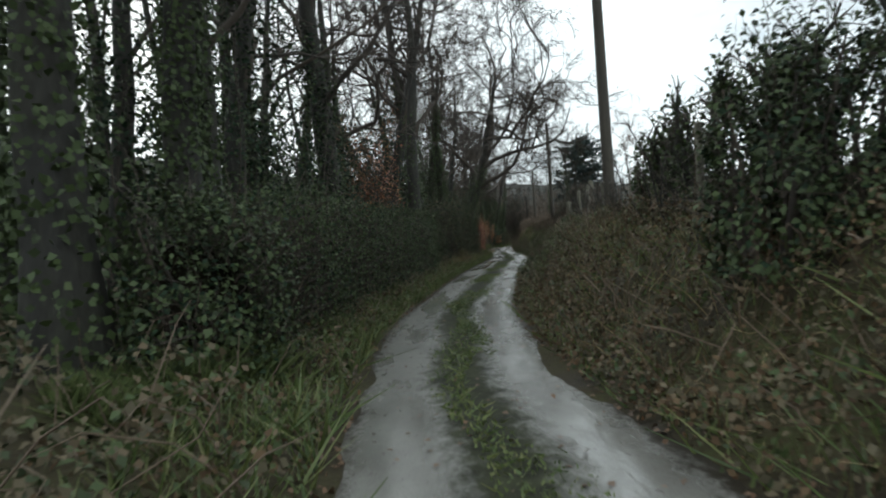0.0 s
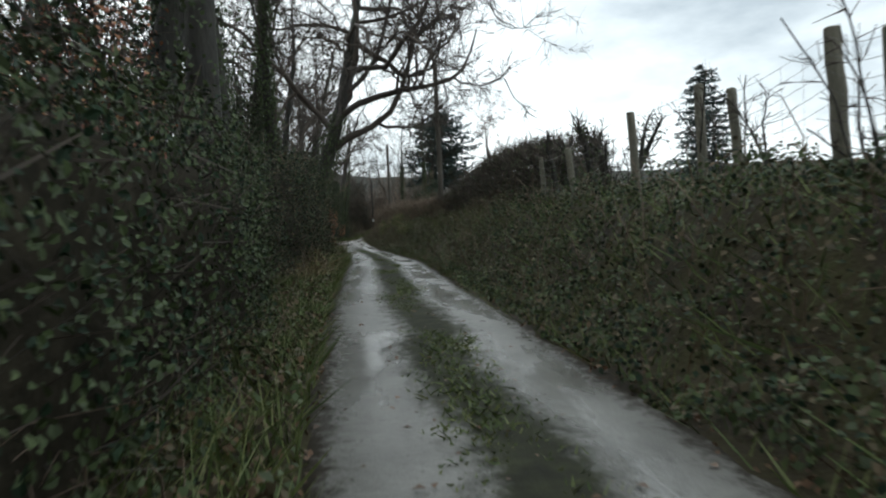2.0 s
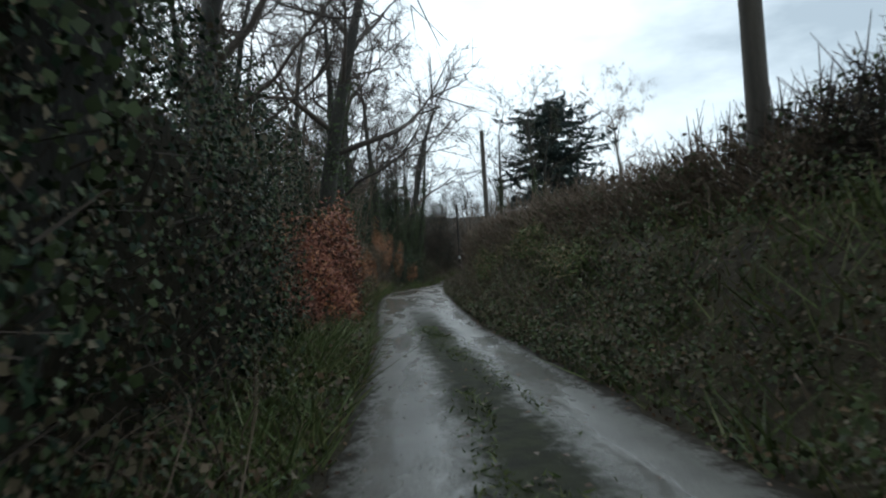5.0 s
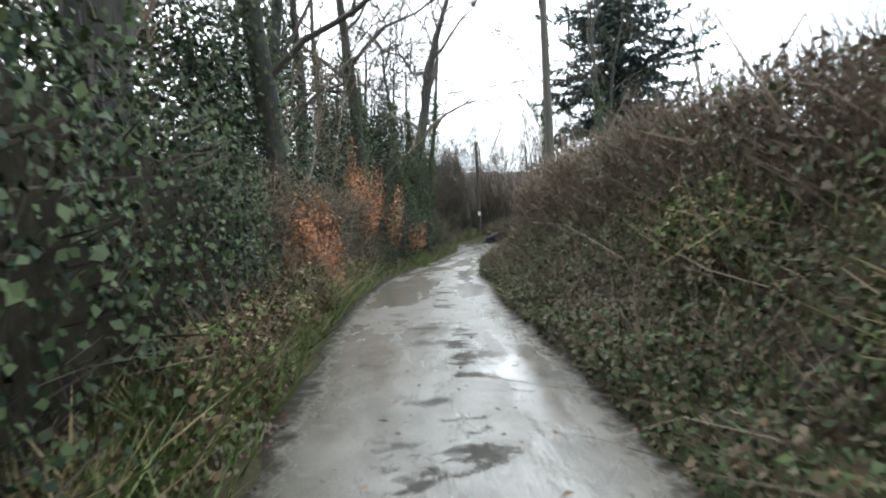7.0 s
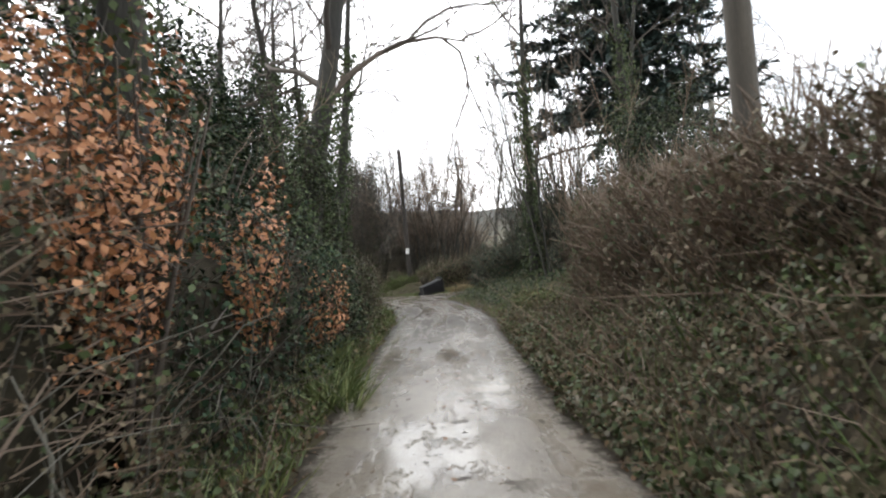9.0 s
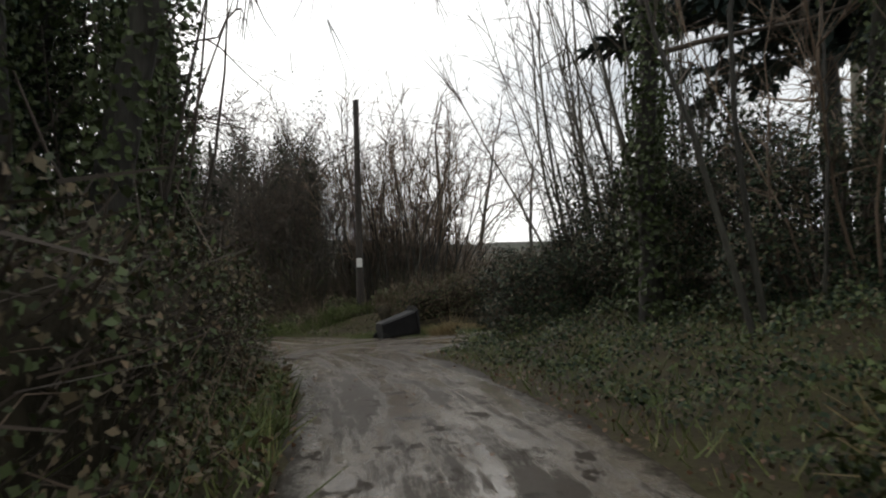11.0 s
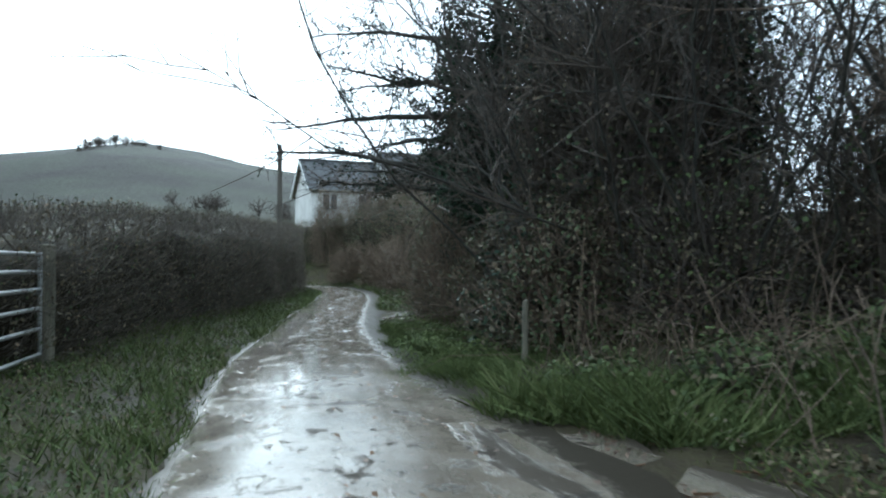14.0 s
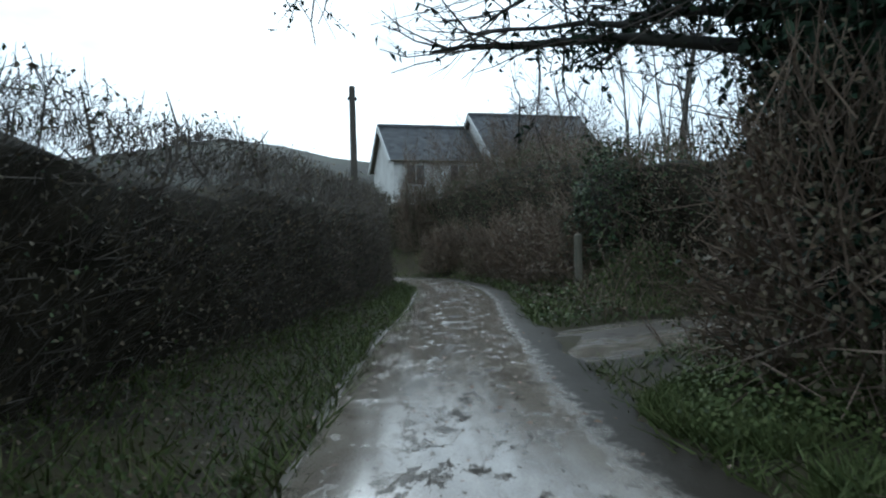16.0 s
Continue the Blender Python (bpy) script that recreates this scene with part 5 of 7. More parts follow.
bush("ivy_bush", "tall dark ivy column over a dead stem", 7.3, 84.4, 0.42, 0.6, 5.6, 297, IVY_MIX, density=190, leaf=(0.05, 0.1))
bush("ivy_bush", "dark ivy skirt round the foot of a hedgerow tree", 6.0, 79.3, 0.85, 1.2, 4.2, 298, IVY_MIX, density=260, leaf=(0.05, 0.1))
for k, (x, y, h) in enumerate([(0.75, 38.4, 5.2), (1.1, 42.0, 4.6), (0.3, 35.6, 5.6)]):
    bush("ivy_bush", "tall dark ivy mass at the foot of an oak", x, y, 0.75, 0.95, h, 880 + k, IVY_MIX, density=150, leaf=(0.06, 0.11), twigs=12)
for k, (x, y, h, c) in enumerate([(2.4, 66.0, 6.4, 8), (3.0, 71.0, 6.8, 9), (3.7, 75.0, 6.6, 9), (4.2, 78.2, 6.4, 8), (13.2, 79.6, 5.6, 9), (14.0, 82.6, 6.2, 9), (1.6, 59.6, 6.4, 8), (1.2, 54.4, 6.6, 8)]):
    coppice("hazel_scrub", "brown bare hazel scrub crowding behind the hedge", x, y, h, c, 890 + k, 0.3, 0.022, M_TWIG_BROWN, 0.7, 18, sway=0.13, twig=M_TWIG_BROWN, fork=0.6)
for k, (x, y, rx, top) in enumerate([(4.35, 5.6, 0.5, 2.55), (5.0, 5.7, 0.7, 2.85)]):
    bush("ivy_bush", "dense dark ivy head over the cut bank hedge", x, y, rx, 0.6, top - float(ground_z(x, y)[0]), 675 + k, IVY_MIX, density=330, leaf=(0.045, 0.085), twigs=25)
bush("ivy_bush", "ivy tumbling over the end of the hedge", -0.35, 6.6, 0.8, 0.75, 1.75, 229, IVY_MIX, density=420, leaf=(0.04, 0.085))

# right of the lane near the junction: laurel, holly and ivy-clad trunks, slender coppice
LAUREL_MIX = [(M_HOLLY, 0.6, "laurel_leaves"), (M_BRAMBLE, 0.22, "bramble_leaves"), (M_IVY, 0.12, "ivy_leaves")]
for x, y, rx, ry, rz, seed in ((13.3, 88.7, 1.1, 1.4, 1.4, 230), (14.8, 88.3, 1.3, 1.5, 2.7, 237), (15.0, 86.0, 1.6, 1.7, 2.6, 231), (14.6, 83.6, 1.5, 1.8, 2.2, 236), (13.9, 89.7, 0.8, 0.8, 1.9, 238), (14.7, 89.3, 0.8, 0.8, 2.3, 239)):
    bush("laurel_bush", "dark tangled laurel and bramble above the verge", x, y, rx, ry, rz, seed, LAUREL_MIX, density=620, leaf=(0.035, 0.075), twigs=50, twig=M_TWIG, hollow=0.88)
bush("holly_bush", "holly and ivy mass among the slim trees", 15.4, 86.7, 1.6, 1.5, 3.3, 234, DARK_MIX, density=120, leaf=(0.07, 0.13))
bush("holly_bush", "tall dark holly over the verge", 15.2, 81.4, 1.5, 1.8, 4.6, 232, DARK_MIX, density=330, leaf=(0.05, 0.1))
bush("holly_bush", "dark holly behind the bank hedge", 14.2, 78.4, 1.5, 1.8, 3.2, 233, DARK_MIX, density=330, leaf=(0.05, 0.1))
bush("laurel_bush", "dark clipped yew beside the side lane", 18.6, 91.2, 1.5, 1.4, 2.6, 235, [(M_HOLLY, 1.0, "yew_leaves")], density=330, leaf=(0.06, 0.12))
for k, (x, y, h, r, iv) in enumerate([(13.3, 85.3, 12, 0.15, 3.0), (15.4, 82.4, 12, 0.16, 2.2), (16.4, 84.6, 11, 0.14, 1.6)]):
    bare_tree("tree", "slim tree wrapped in dark glossy ivy", x, y, h, r, 240 + k, (-0.02, 0), 7, 3, ivy=iv, ivy_top=0.66, leaf=8, leaf_mat=M_IVY)
coppice("young_tree", "slender leaning trees above the verge", 12.6, 82.4, 9.5, 3, 246, 0.16, 0.03, M_BARK, 0.5, 12, sway=0.09)
for k, (x, y, h, c, ln) in enumerate([(14.8, 89.0, 9.0, 16, (-0.12, 0.02)), (15.9, 88.0, 9.5, 14, (-0.05, 0)), (14.6, 87.2, 8.5, 9, (-0.1, 0.03)), (16.8, 90.0, 8.5, 12, (-0.06, 0.1))]):
    coppice("hazel_coppice", "coppiced hazel with many slender bare stems", x, y, h, c, 250 + k, 0.3, 0.035, lean=ln, branch=9)

# thicket behind the pole
for k, (x, y, rx, rz) in enumerate([(8.9, 97.9, 0.5, 0.45), (9.9, 97.5, 0.6, 0.5), (11.2, 97.3, 0.7, 0.6), (12.6, 97.2, 0.7, 0.65)]):
    bush("nettle_clump", "wet green nettle and dock clump on the verge", x, y, rx, 0.45, rz, 660 + k, [(M_WEED, 0.75, "nettle_leaves"), (M_BRAMBLE, 0.15, "dead_leaves")], density=420, leaf=(0.04, 0.085), twigs=16, category="weeds")
for k, (x, y, rx, rz) in enumerate([(5.9, 93.5, 0.42, 0.75), (5.65, 92.5, 0.5, 1.5)]):
    bush("bramble_bush", "brown bramble and thorn at the hedge end", x, y, rx, 0.5, rz, 670 + k, [(M_BRAMBLE, 0.6, "bramble_leaves"), (M_IVY, 0.15, "ivy_leaves")], density=360, leaf=(0.03, 0.065), twigs=90, twig=M_TWIG_BROWN)
for k, (x, y, rx, rz, d) in enumerate([(8.9, 101.3, 1.2, 4.6, 90), (9.6, 100.6, 1.2, 5.4, 70), (11.9, 100.2, 1.0, 2.8, 110)]):
    bush("thorn_bush", "olive-brown leafless thorn growth filling the thicket", x, y, rx, 1.0, rz, 965 + k, [(M_BRAMBLE, 0.7, "dead_leaves")], density=d, leaf=(0.04, 0.08), twigs=115, twig=M_TWIG, hollow=0.35)
for k, (x, y, h, c, ln) in enumerate([(12.5, 99.2, 8.0, 7, (0, 0)), (13.2, 98.7, 7.6, 7, (0.05, 0)), (13.9, 99.3, 7.6, 8, (0.06, 0)), (14.5, 98.5, 6.8, 7, (0.12, 0)), (15.1, 99.2, 6.4, 7, (0.16, 0)), (13.5, 100.3, 8.0, 7, (0.04, 0))]):
    coppice("grey_coppice", "many-stemmed bare grey coppice behind the pole", x, y, h, c + 4, 950 + k, 0.34, 0.038, M_BARK, 0.6, 22, lean=ln, sway=0.11, twig=M_TWIG_BROWN, fork=0.6)
for k, (x, y, rx, rz) in enumerate([(13.0, 100.6, 1.1, 4.4), (14.4, 100.2, 1.2, 3.8), (15.6, 100.0, 1.0, 2.6)]):
    bush("thorn_bush", "brown leafless scrub under the grey coppice", x, y, rx, 0.9, rz, 960 + k, [(M_BRAMBLE, 0.5, "dead_leaves")], density=160, leaf=(0.045, 0.085), twigs=170, twig=M_TWIG_BROWN, hollow=0.5)
for k, (x, y, h, c, sp) in enumerate([(9.2, 100.9, 7.4, 20, 0.6), (10.6, 100.2, 7.8, 22, 0.65), (11.6, 100.8, 7.0, 12, 0.5), (9.8, 102.8, 8.6, 19, 0.65), (13.3, 99.6, 6.4, 10, 0.6), (10.9, 103.4, 8.4, 18, 0.5), (14.6, 101.2, 6.4, 9, 0.5), (9.1, 103.0, 7.2, 16, 0.45)]):
    coppice("thorn_thicket", "dense leafless thorn thicket with ivy inside", x, y, h, c, 260 + k, sp, 0.018, M_BARK, 1.0, 24, ivy=500, sway=0.2, twig=M_TWIG, fork=0.62)
for k, (x, y, rx, ry, rz) in enumerate([(9.4, 101.4, 1.3, 1.2, 4.6), (10.4, 101.8, 1.2, 1.3, 6.2), (12.8, 101.2, 1.3, 1.2, 2.6), (8.2, 101.0, 0.9, 1.0, 1.6), (10.3, 101.4, 1.1, 1.1, 6.6), (9.2, 102.4, 1.3, 1.2, 6.0), (10.6, 102.2, 1.2, 1.2, 7.9), (10.2, 103.6, 1.6, 1.4, 6.6)]):
    bush("ivy_thicket", "dark ivy and thorn mass inside the thicket", x, y, rx, ry, rz, 270 + k, [(M_HOLLY, 0.65, "holly_leaves"), (M_BRAMBLE, 0.35, "dead_leaves")], density=150, leaf=(0.06, 0.115), twigs=60, twig=M_TWIG, hollow=0.5)
for k, (x, y, rx, ry, rz) in enumerate([(10.2, 99.5, 1.0, 0.6, 1.9), (11.8, 99.4, 1.0, 0.6, 1.6), (13.3, 98.8, 1.0, 0.6, 1.5)]):
    bush("thorn_bush", "dark flailed thorn and nettle face below the thicket", x, y, rx, ry, rz, 276 + k, [(M_BRAMBLE, 0.45, "dead_leaves"), (M_WEED, 0.3, "nettle_leaves")], density=360, leaf=(0.03, 0.065), twigs=120, twig=M_TWIG, hollow=0.6)


def yew_tree(x, y, seed):
    """Dark crown on a short trunk, long level limbs reaching over the lane mouth."""
    rng = np.random.default_rng(seed)
    root = thing("yew_tree", "dark spreading yew with long level limbs over the lane", "tree")
    z0 = float(ground_z(x, y)[0]) - 0.1
    root.location = (x, y, z0)
    g = Geo()
    q, _ = wander(rng, np.zeros(3), np.array([-0.05, 0, 1.0]), 7.0, 8, 0.05, 0)
    g.tube(q, np.linspace(0.26, 0.06, 9), 12)
    g.build("trunk", M_BARK, root, smooth=True)
    sprays, tw = [], Geo()
    for z, dy, ln, r in ((1.95, 0.1, 4.2, 0.085), (2.2, 0.4, 3.6, 0.07), (2.4, -0.1, 4.6, 0.095), (3.2, 0.3, 4.4, 0.085), (3.7, -0.05, 4.6, 0.09), (4.3, 0.2, 4.2, 0.08), (5.0, 0.1, 3.8, 0.07), (3.0, 0.8, 3.2, 0.06), (4.0, -0.45, 3.6, 0.07)):
        b, _ = wander(rng, np.array([-0.1, 0, z]), unit(np.array([-1, dy, 0.1])), ln, 10, 0.07, 0.022)
        b[:, 2] = z + np.linspace(0, 1, 11) * rng.uniform(-0.05, 1.0) - 0.25 * np.linspace(0, 1, 11) ** 3 + np.cumsum(rng.normal(0, 0.035, 11))
        limb = Geo()
        limb.tube(b, np.linspace(r, 0.012, 11), 8)
        limb.build("limb", M_BARK, root, smooth=True)
        for _ in range(22):
            f = rng.uniform(1, 10)
            j = min(int(f), 9)
            p = b[j] + (b[j + 1] - b[j]) * (f - j)
            c, _ = wander(rng, p, unit(unit(b[j + 1] - b[j]) * 0.7 + rng.normal(0, 0.5, 3)), rng.uniform(0.5, 1.3), 4, 0.2, 0.02)
            tw.tube(c, np.linspace(0.012, 0.004, 5), 4)
            for _ in range(7):
                i = rng.integers(0, 4)
                e = c[i] + unit(unit(c[i + 1] - c[i]) + rng.normal(0, 0.55, 3)) * rng.uniform(0.15, 0.5)
                tw.tube(np.array([c[i], e]), [0.004, 0.002], 3)
                if f < 6.5 or rng.random() < 0.2:
                    sprays.append(np.linspace(c[i], e, 7) + rng.normal(0, 0.05, (7, 3)))
    tw.build("crown", M_TWIG, root, "fine bare twigs along the limbs")
    c = np.concatenate(sprays)
    g = Geo()
    g.faces(leaf_quads(rng, c, rng.normal(0, 1, c.shape) + [0, 0, 0.6], rng.uniform(0.05, 0.11, len(c)), 0.4))
    g.build("foliage", M_HOLLY, root, "very dark green needle sprays")


yew_tree(7.7, 105.5, 280)
bush("yew_bush", "dark yew boughs hanging beside the trunk", 7.2, 105.1, 0.95, 1.1, 6.6, 299, [(M_HOLLY, 1.0, "yew_leaves")], density=230, leaf=(0.07, 0.13), hollow=0.5, low=0.2)
bush("yew_bush", "dense dark yew crown filling the corner", 8.0, 105.3, 1.55, 1.4, 7.2, 289, [(M_HOLLY, 1.0, "yew_leaves")], density=260, leaf=(0.07, 0.13), hollow=0.6)
bare_tree("tree", "leaning bare thorn tree over the verge", 8.4, 103.6, 7.5, 0.14, 281, (-0.15, 0.05), 9, 4, 1.1, clear=0.32, twigs=3, limb_dir=(-1, 0.3), kids=4)
for k, (x, y, rx, ry, rz) in enumerate([(8.7, 100.2, 0.9, 0.7, 1.7), (7.9, 102.2, 0.7, 0.9, 1.8)]):
    bush("ivy_bush", "dark ivy and bramble hanging at the thicket foot", x, y, rx, ry, rz, 271 + k * 37, [(M_IVY, 0.5, "ivy_leaves"), (M_BRAMBLE, 0.5, "bramble_leaves")], density=420, leaf=(0.035, 0.07), twigs=60, twig=M_TWIG_BROWN)
bush("moss_mound", "bright green mossy mound of grass and weeds", 7.35, 100.5, 0.75, 1.0, 0.42, 293, [(M_GRASS_LUSH, 0.7, "grass_leaves"), (M_WEED, 0.2, "weed_leaves")], density=800, leaf=(0.02, 0.048), twigs=0, stems=0, category="grass mound")
bush("moss_mound", "low green grassy mound at the track corner", 6.3, 104.0, 0.5, 0.8, 0.34, 294, [(M_GRASS_LUSH, 0.7, "grass_leaves"), (M_WEED, 0.2, "weed_leaves")], density=800, leaf=(0.02, 0.048), twigs=0, stems=0, category="grass mound")
bush("bramble_bush", "brown bramble and thorn bush above the verge", 6.9, 104.5, 1.0, 1.0, 1.9, 286, [(M_BRAMBLE, 0.7, "bramble_leaves"), (M_HOLLY, 0.15, "holly_leaves")], density=420, leaf=(0.03, 0.07), twigs=170, twig=M_TWIG_BROWN)
bush("yew_bush", "dense dark yew rising behind the verge", 9.2, 105.7, 1.6, 1.5, 6.4, 287, [(M_HOLLY, 1.0, "yew_leaves")], density=190, leaf=(0.07, 0.13))
bush("holly_bush", "glossy holly bush beside the verge", 8.0, 104.6, 0.8, 0.8, 3.0, 282, [(M_HOLLY, 0.7, "holly_leaves"), (M_BRAMBLE, 0.3, "dead_leaves")], density=380, leaf=(0.05, 0.09))
bush("holly_bush", "dark bramble-grown thorn bush beside the track", 8.6, 106.8, 1.3, 0.9, 3.0, 283, [(M_HOLLY, 0.4, "holly_leaves"), (M_BRAMBLE, 0.5, "dead_leaves")], density=300, leaf=(0.05, 0.09), twigs=60)
for k, (x, y, rx, ry, rz) in enumerate([(2.5, 124.6, 1.5, 1.5, 5.0), (3.8, 122.0, 1.5, 1.6, 4.8), (4.8, 119.0, 1.2, 1.5, 2.9), (5.4, 116.0, 1.1, 1.4, 2.1), (1.0, 126.6, 1.3, 1.3, 5.4), (-0.3, 126.4, 1.0, 1.0, 4.9), (-1.5, 126.2, 1.0, 1.0, 4.7), (-2.6, 125.9, 0.8, 0.9, 4.2)]):
    bush("thorn_bush", "tall brown leafless thorn bush below the house", x, y, rx, ry, rz, 288 + k * 100, [(M_BRAMBLE, 0.4, "dead_leaves"), (M_IVY, 0.2, "ivy_leaves")], density=140, leaf=(0.045, 0.085), twigs=120, twig=M_TWIG_BROWN, hollow=0.6)
bush("ivy_bush", "dark ivy curtain between hedgerow trunks", 6.55, 86.2, 0.55, 0.9, 5.6, 297, IVY_MIX, density=320, leaf=(0.05, 0.1), fine=True)
bush("ivy_bush", "tall dark ivy mass at the lane corner", 6.05, 92.7, 0.8, 0.85, 3.9, 285, DARK_MIX, density=640, leaf=(0.04, 0.08), hollow=0.78)
for k, (x, y, rz) in enumerate([(4.6, 113.2, 1.5), (3.7, 115.2, 1.7), (2.8, 117.6, 1.8), (1.5, 120.2, 1.8), (-0.6, 122.7, 1.8)]):
    bush("bramble_bush", "brown bramble and dead bracken above the bend", x, y, 0.8, 1.2, rz, 970 + k, [(M_BRAMBLE, 0.6, "bramble_leaves"), (M_BRACKEN, 0.25, "bracken_leaves")], density=210, leaf=(0.045, 0.08), twigs=130, twig=M_TWIG_BROWN, hollow=0.6)
bush("ivy_bush", "dark ivy-grown stump bush at the track corner", 5.2, 112.7, 0.8, 0.8, 2.15, 284, IVY_MIX, density=330, leaf=(0.05, 0.1))
for k, (x, y, h) in enumerate([(2.6, 126.5, 6.5), (3.8, 125, 7.5), (5.6, 123, 8), (6.9, 121, 8.5), (8.0, 124, 9), (9.4, 122, 8)]):
    coppice("young_tree", "slender bare young tree by the house", x, y, h, 3, 290 + k, 0.12, 0.06, M_BARK_PALE, 0.2, 16)
bare_tree("tree", "small bare garden tree near the house", 1.9, 124.5, 6.5, 0.09, 296, (0.05, 0), 8, 3)

# conifers, pines and further trees
conifer("conifer", "broad dark blue-green conifer behind the bank hedge", 17.7, 86.3, 12.6, 4.7, 300, gap=0.34, broad=True)
bare_tree("willow_tree", "pale bare weeping tree behind the conifers", 25.0, 92.0, 13.5, 0.22, 304, (0, 0), 11, 4, 1.1, M_BARK_PALE, M_TWIG_BROWN, 0.4, twigs=7, kids=4, crook=0.26)
conifer("conifer", "pointed spruce standing in the field", 33, 62, 11.0, 3.3, 302)
for k, (x, y, h) in enumerate([(17, 106, 9), (21, 112, 10), (26, 116, 10), (-4, 92, 9), (-7, 98, 10), (1, 88, 10), (-2, 82, 11), (22, 126, 9), (38, 96, 9)]):
    bare_tree("tree", "bare hedgerow tree further off", x, y, h, 0.16, 310 + k, (0, 0), 8, 3)
for k, (x, y, h) in enumerate([(7.8, 130, 12.5), (18, 138, 13), (14, 133, 10)]):
    bare_tree("pine_tree", "dark pine with a flat-topped crown", x, y, h, 0.2, 325 + k, (0, 0), 9, 3, 0.8, leaf=16, leaf_mat=M_CONIFER, clear=0.5)

# hilltop clump and field hedges far off
def far_clump(name, label, az, dist, width, height, count, seed):
    rng = np.random.default_rng(seed)
    root = thing(name, label, "trees", kind="stuff")
    g = Geo()
    cx, cy = 7 - math.sin(radians(az)) * dist, 92 + math.cos(radians(az)) * dist
    for k in range(count):
        u = rng.uniform(-1, 1) * width
        x, y = cx + u * math.cos(radians(az)), cy + u * math.sin(radians(az)) + rng.uniform(-4, 4)
        z = float(ground_z(x, y)[0])
        h = height * rng.uniform(0.7, 1.1)
        q, d = wander(rng, np.array([x, y, z - 0.5]), np.array([0, 0, 1.0]), h * 0.22, 3, 0.08, 0)
        g.tube(q, np.linspace(0.3, 0.2, 4), 5)
        for _ in range(15):
            b, _ = wander(rng, q[-1 - rng.integers(0, 2)], unit(rng.normal(0, 0.8, 3) + [0, 0, 0.8]), h * 0.6, 4, 0.2, 0.05)
            g.tube(b, np.linspace(0.13, 0.03, 5), 3)
            for _ in range(7):
                j = rng.integers(1, 4)
                g.tube(np.array([b[j], b[j] + unit(rng.normal(0, 1, 3) + [0, 0, 0.4]) * h * 0.25]), [0.06, 0.025], 3)
    g.build("crown", M_TWIG, root)


far_clump("hilltop_trees", "clump of bare trees crowning the far hill", 33.5, 440, 22, 9, 20, 400)
far_clump("field_trees", "scattered bare trees along a far field hedge", 50, 260, 30, 8, 8, 401)
far_clump("field_trees", "line of dark bare trees on the hillside", 24, 240, 26, 9, 12, 402)
far_clump("field_trees", "far hedgerow trees on the opposite slope", -22, 210, 40, 8, 14, 403)
far_clump("field_trees", "dark belt of woodland below the hill", 36, 170, 30, 7, 22, 404)


# ---- telegraph poles ----
def telegraph_pole(x, y, top, r, seed, label, plate=0.0, lean=(0, 0)):
    root = thing("telegraph_pole", label, "pole", "telegraph poles along the lane")
    z0 = float(ground_z(x, y)[0]) - 0.3
    root.location = (x, y, z0)
    h = top - z0
    k = np.linspace(0, 1, 12)
    g = Geo()
    g.tube(np.stack([lean[0] * k * h, lean[1] * k * h, k * h], 1), r * (1.05 - 0.28 * k), 14)
    g.tube(np.array([[lean[0] * h, lean[1] * h, h - 0.001], [lean[0] * h, lean[1] * h, h + 0.02], [lean[0] * h, lean[1] * h, h + 0.05]]), [r * 0.77, r * 0.6, 0.004], 14)
    g.build("shaft", M_POLE_DARK if plate else M_WOODPOLE, root, smooth=True)
    for dz, a in ((0.35, 0.6), (0.35, 3.7)):
        b = bmesh.new()
        bmesh.ops.create_cone(b, cap_ends=True, segments=10, radius1=0.035, radius2=0.025, depth=0.11, matrix=Matrix.Translation((math.cos(a) * r * 0.95 + lean[0] * h, math.sin(a) * r * 0.95 + lean[1] * h, h - dz)))
        part("insulator", b, M_RUBBER, root)
    if plate:
        b = bmesh.new()
        bmesh.ops.create_cube(b, size=1, matrix=pose(0, 0, 0) @ Matrix.Diagonal((0.16, 0.012, 0.25, 1)))
        bmesh.ops.bevel(b, geom=list(b.edges), offset=0.004, segments=2, affect='EDGES')
        ob = part("notice_plate", b, M_PLAQUE, root, "small blank white notice plate")
        ob.matrix_local = pose(-0.03, -r * 1.08, plate - z0, 0, 0, -6)
        k = np.linspace(0, 1, 25)[:, None]
        run = np.array([0, 0, h - 0.35]) * (1 - k) + np.array([43.0, 9.0, h + 0.6]) * k
        run[:, 2] -= 2.4 * k[:, 0] * (1 - k[:, 0])
        w = Geo()
        w.tube(run, [0.008] * 25, 5)
        w.build("overhead_wire", M_RUBBER, root, "thin dark overhead wire")
        for k in (0.045, 0.0, -0.05):
            c = bmesh.new()
            bmesh.ops.create_cube(c, size=1, matrix=Matrix.Translation((0, -0.0085, k * 1.3)) @ Matrix.Diagonal((0.1, 0.003, 0.018, 1)))
            part("printed_bar", c, M_FRAME, ob)
    return root


telegraph_pole(5.49, 16.0, 8.2, 0.13, 1, "weathered wooden telegraph pole on the bank")
telegraph_pole(7.9, 43.5, 8.0, 0.115, 2, "weathered wooden telegraph pole behind the hedge")
telegraph_pole(9.85, 71.0, 7.7, 0.13, 3, "weathered wooden telegraph pole in the bank hedge")
telegraph_pole(11.58, 96.62, 6.45, 0.105, 4, "dark telegraph pole with a white notice plate", 1.79)
telegraph_pole(-2.34, 119.0, 5.85, 0.12, 5, "grey telegraph pole behind the trimmed hedge")


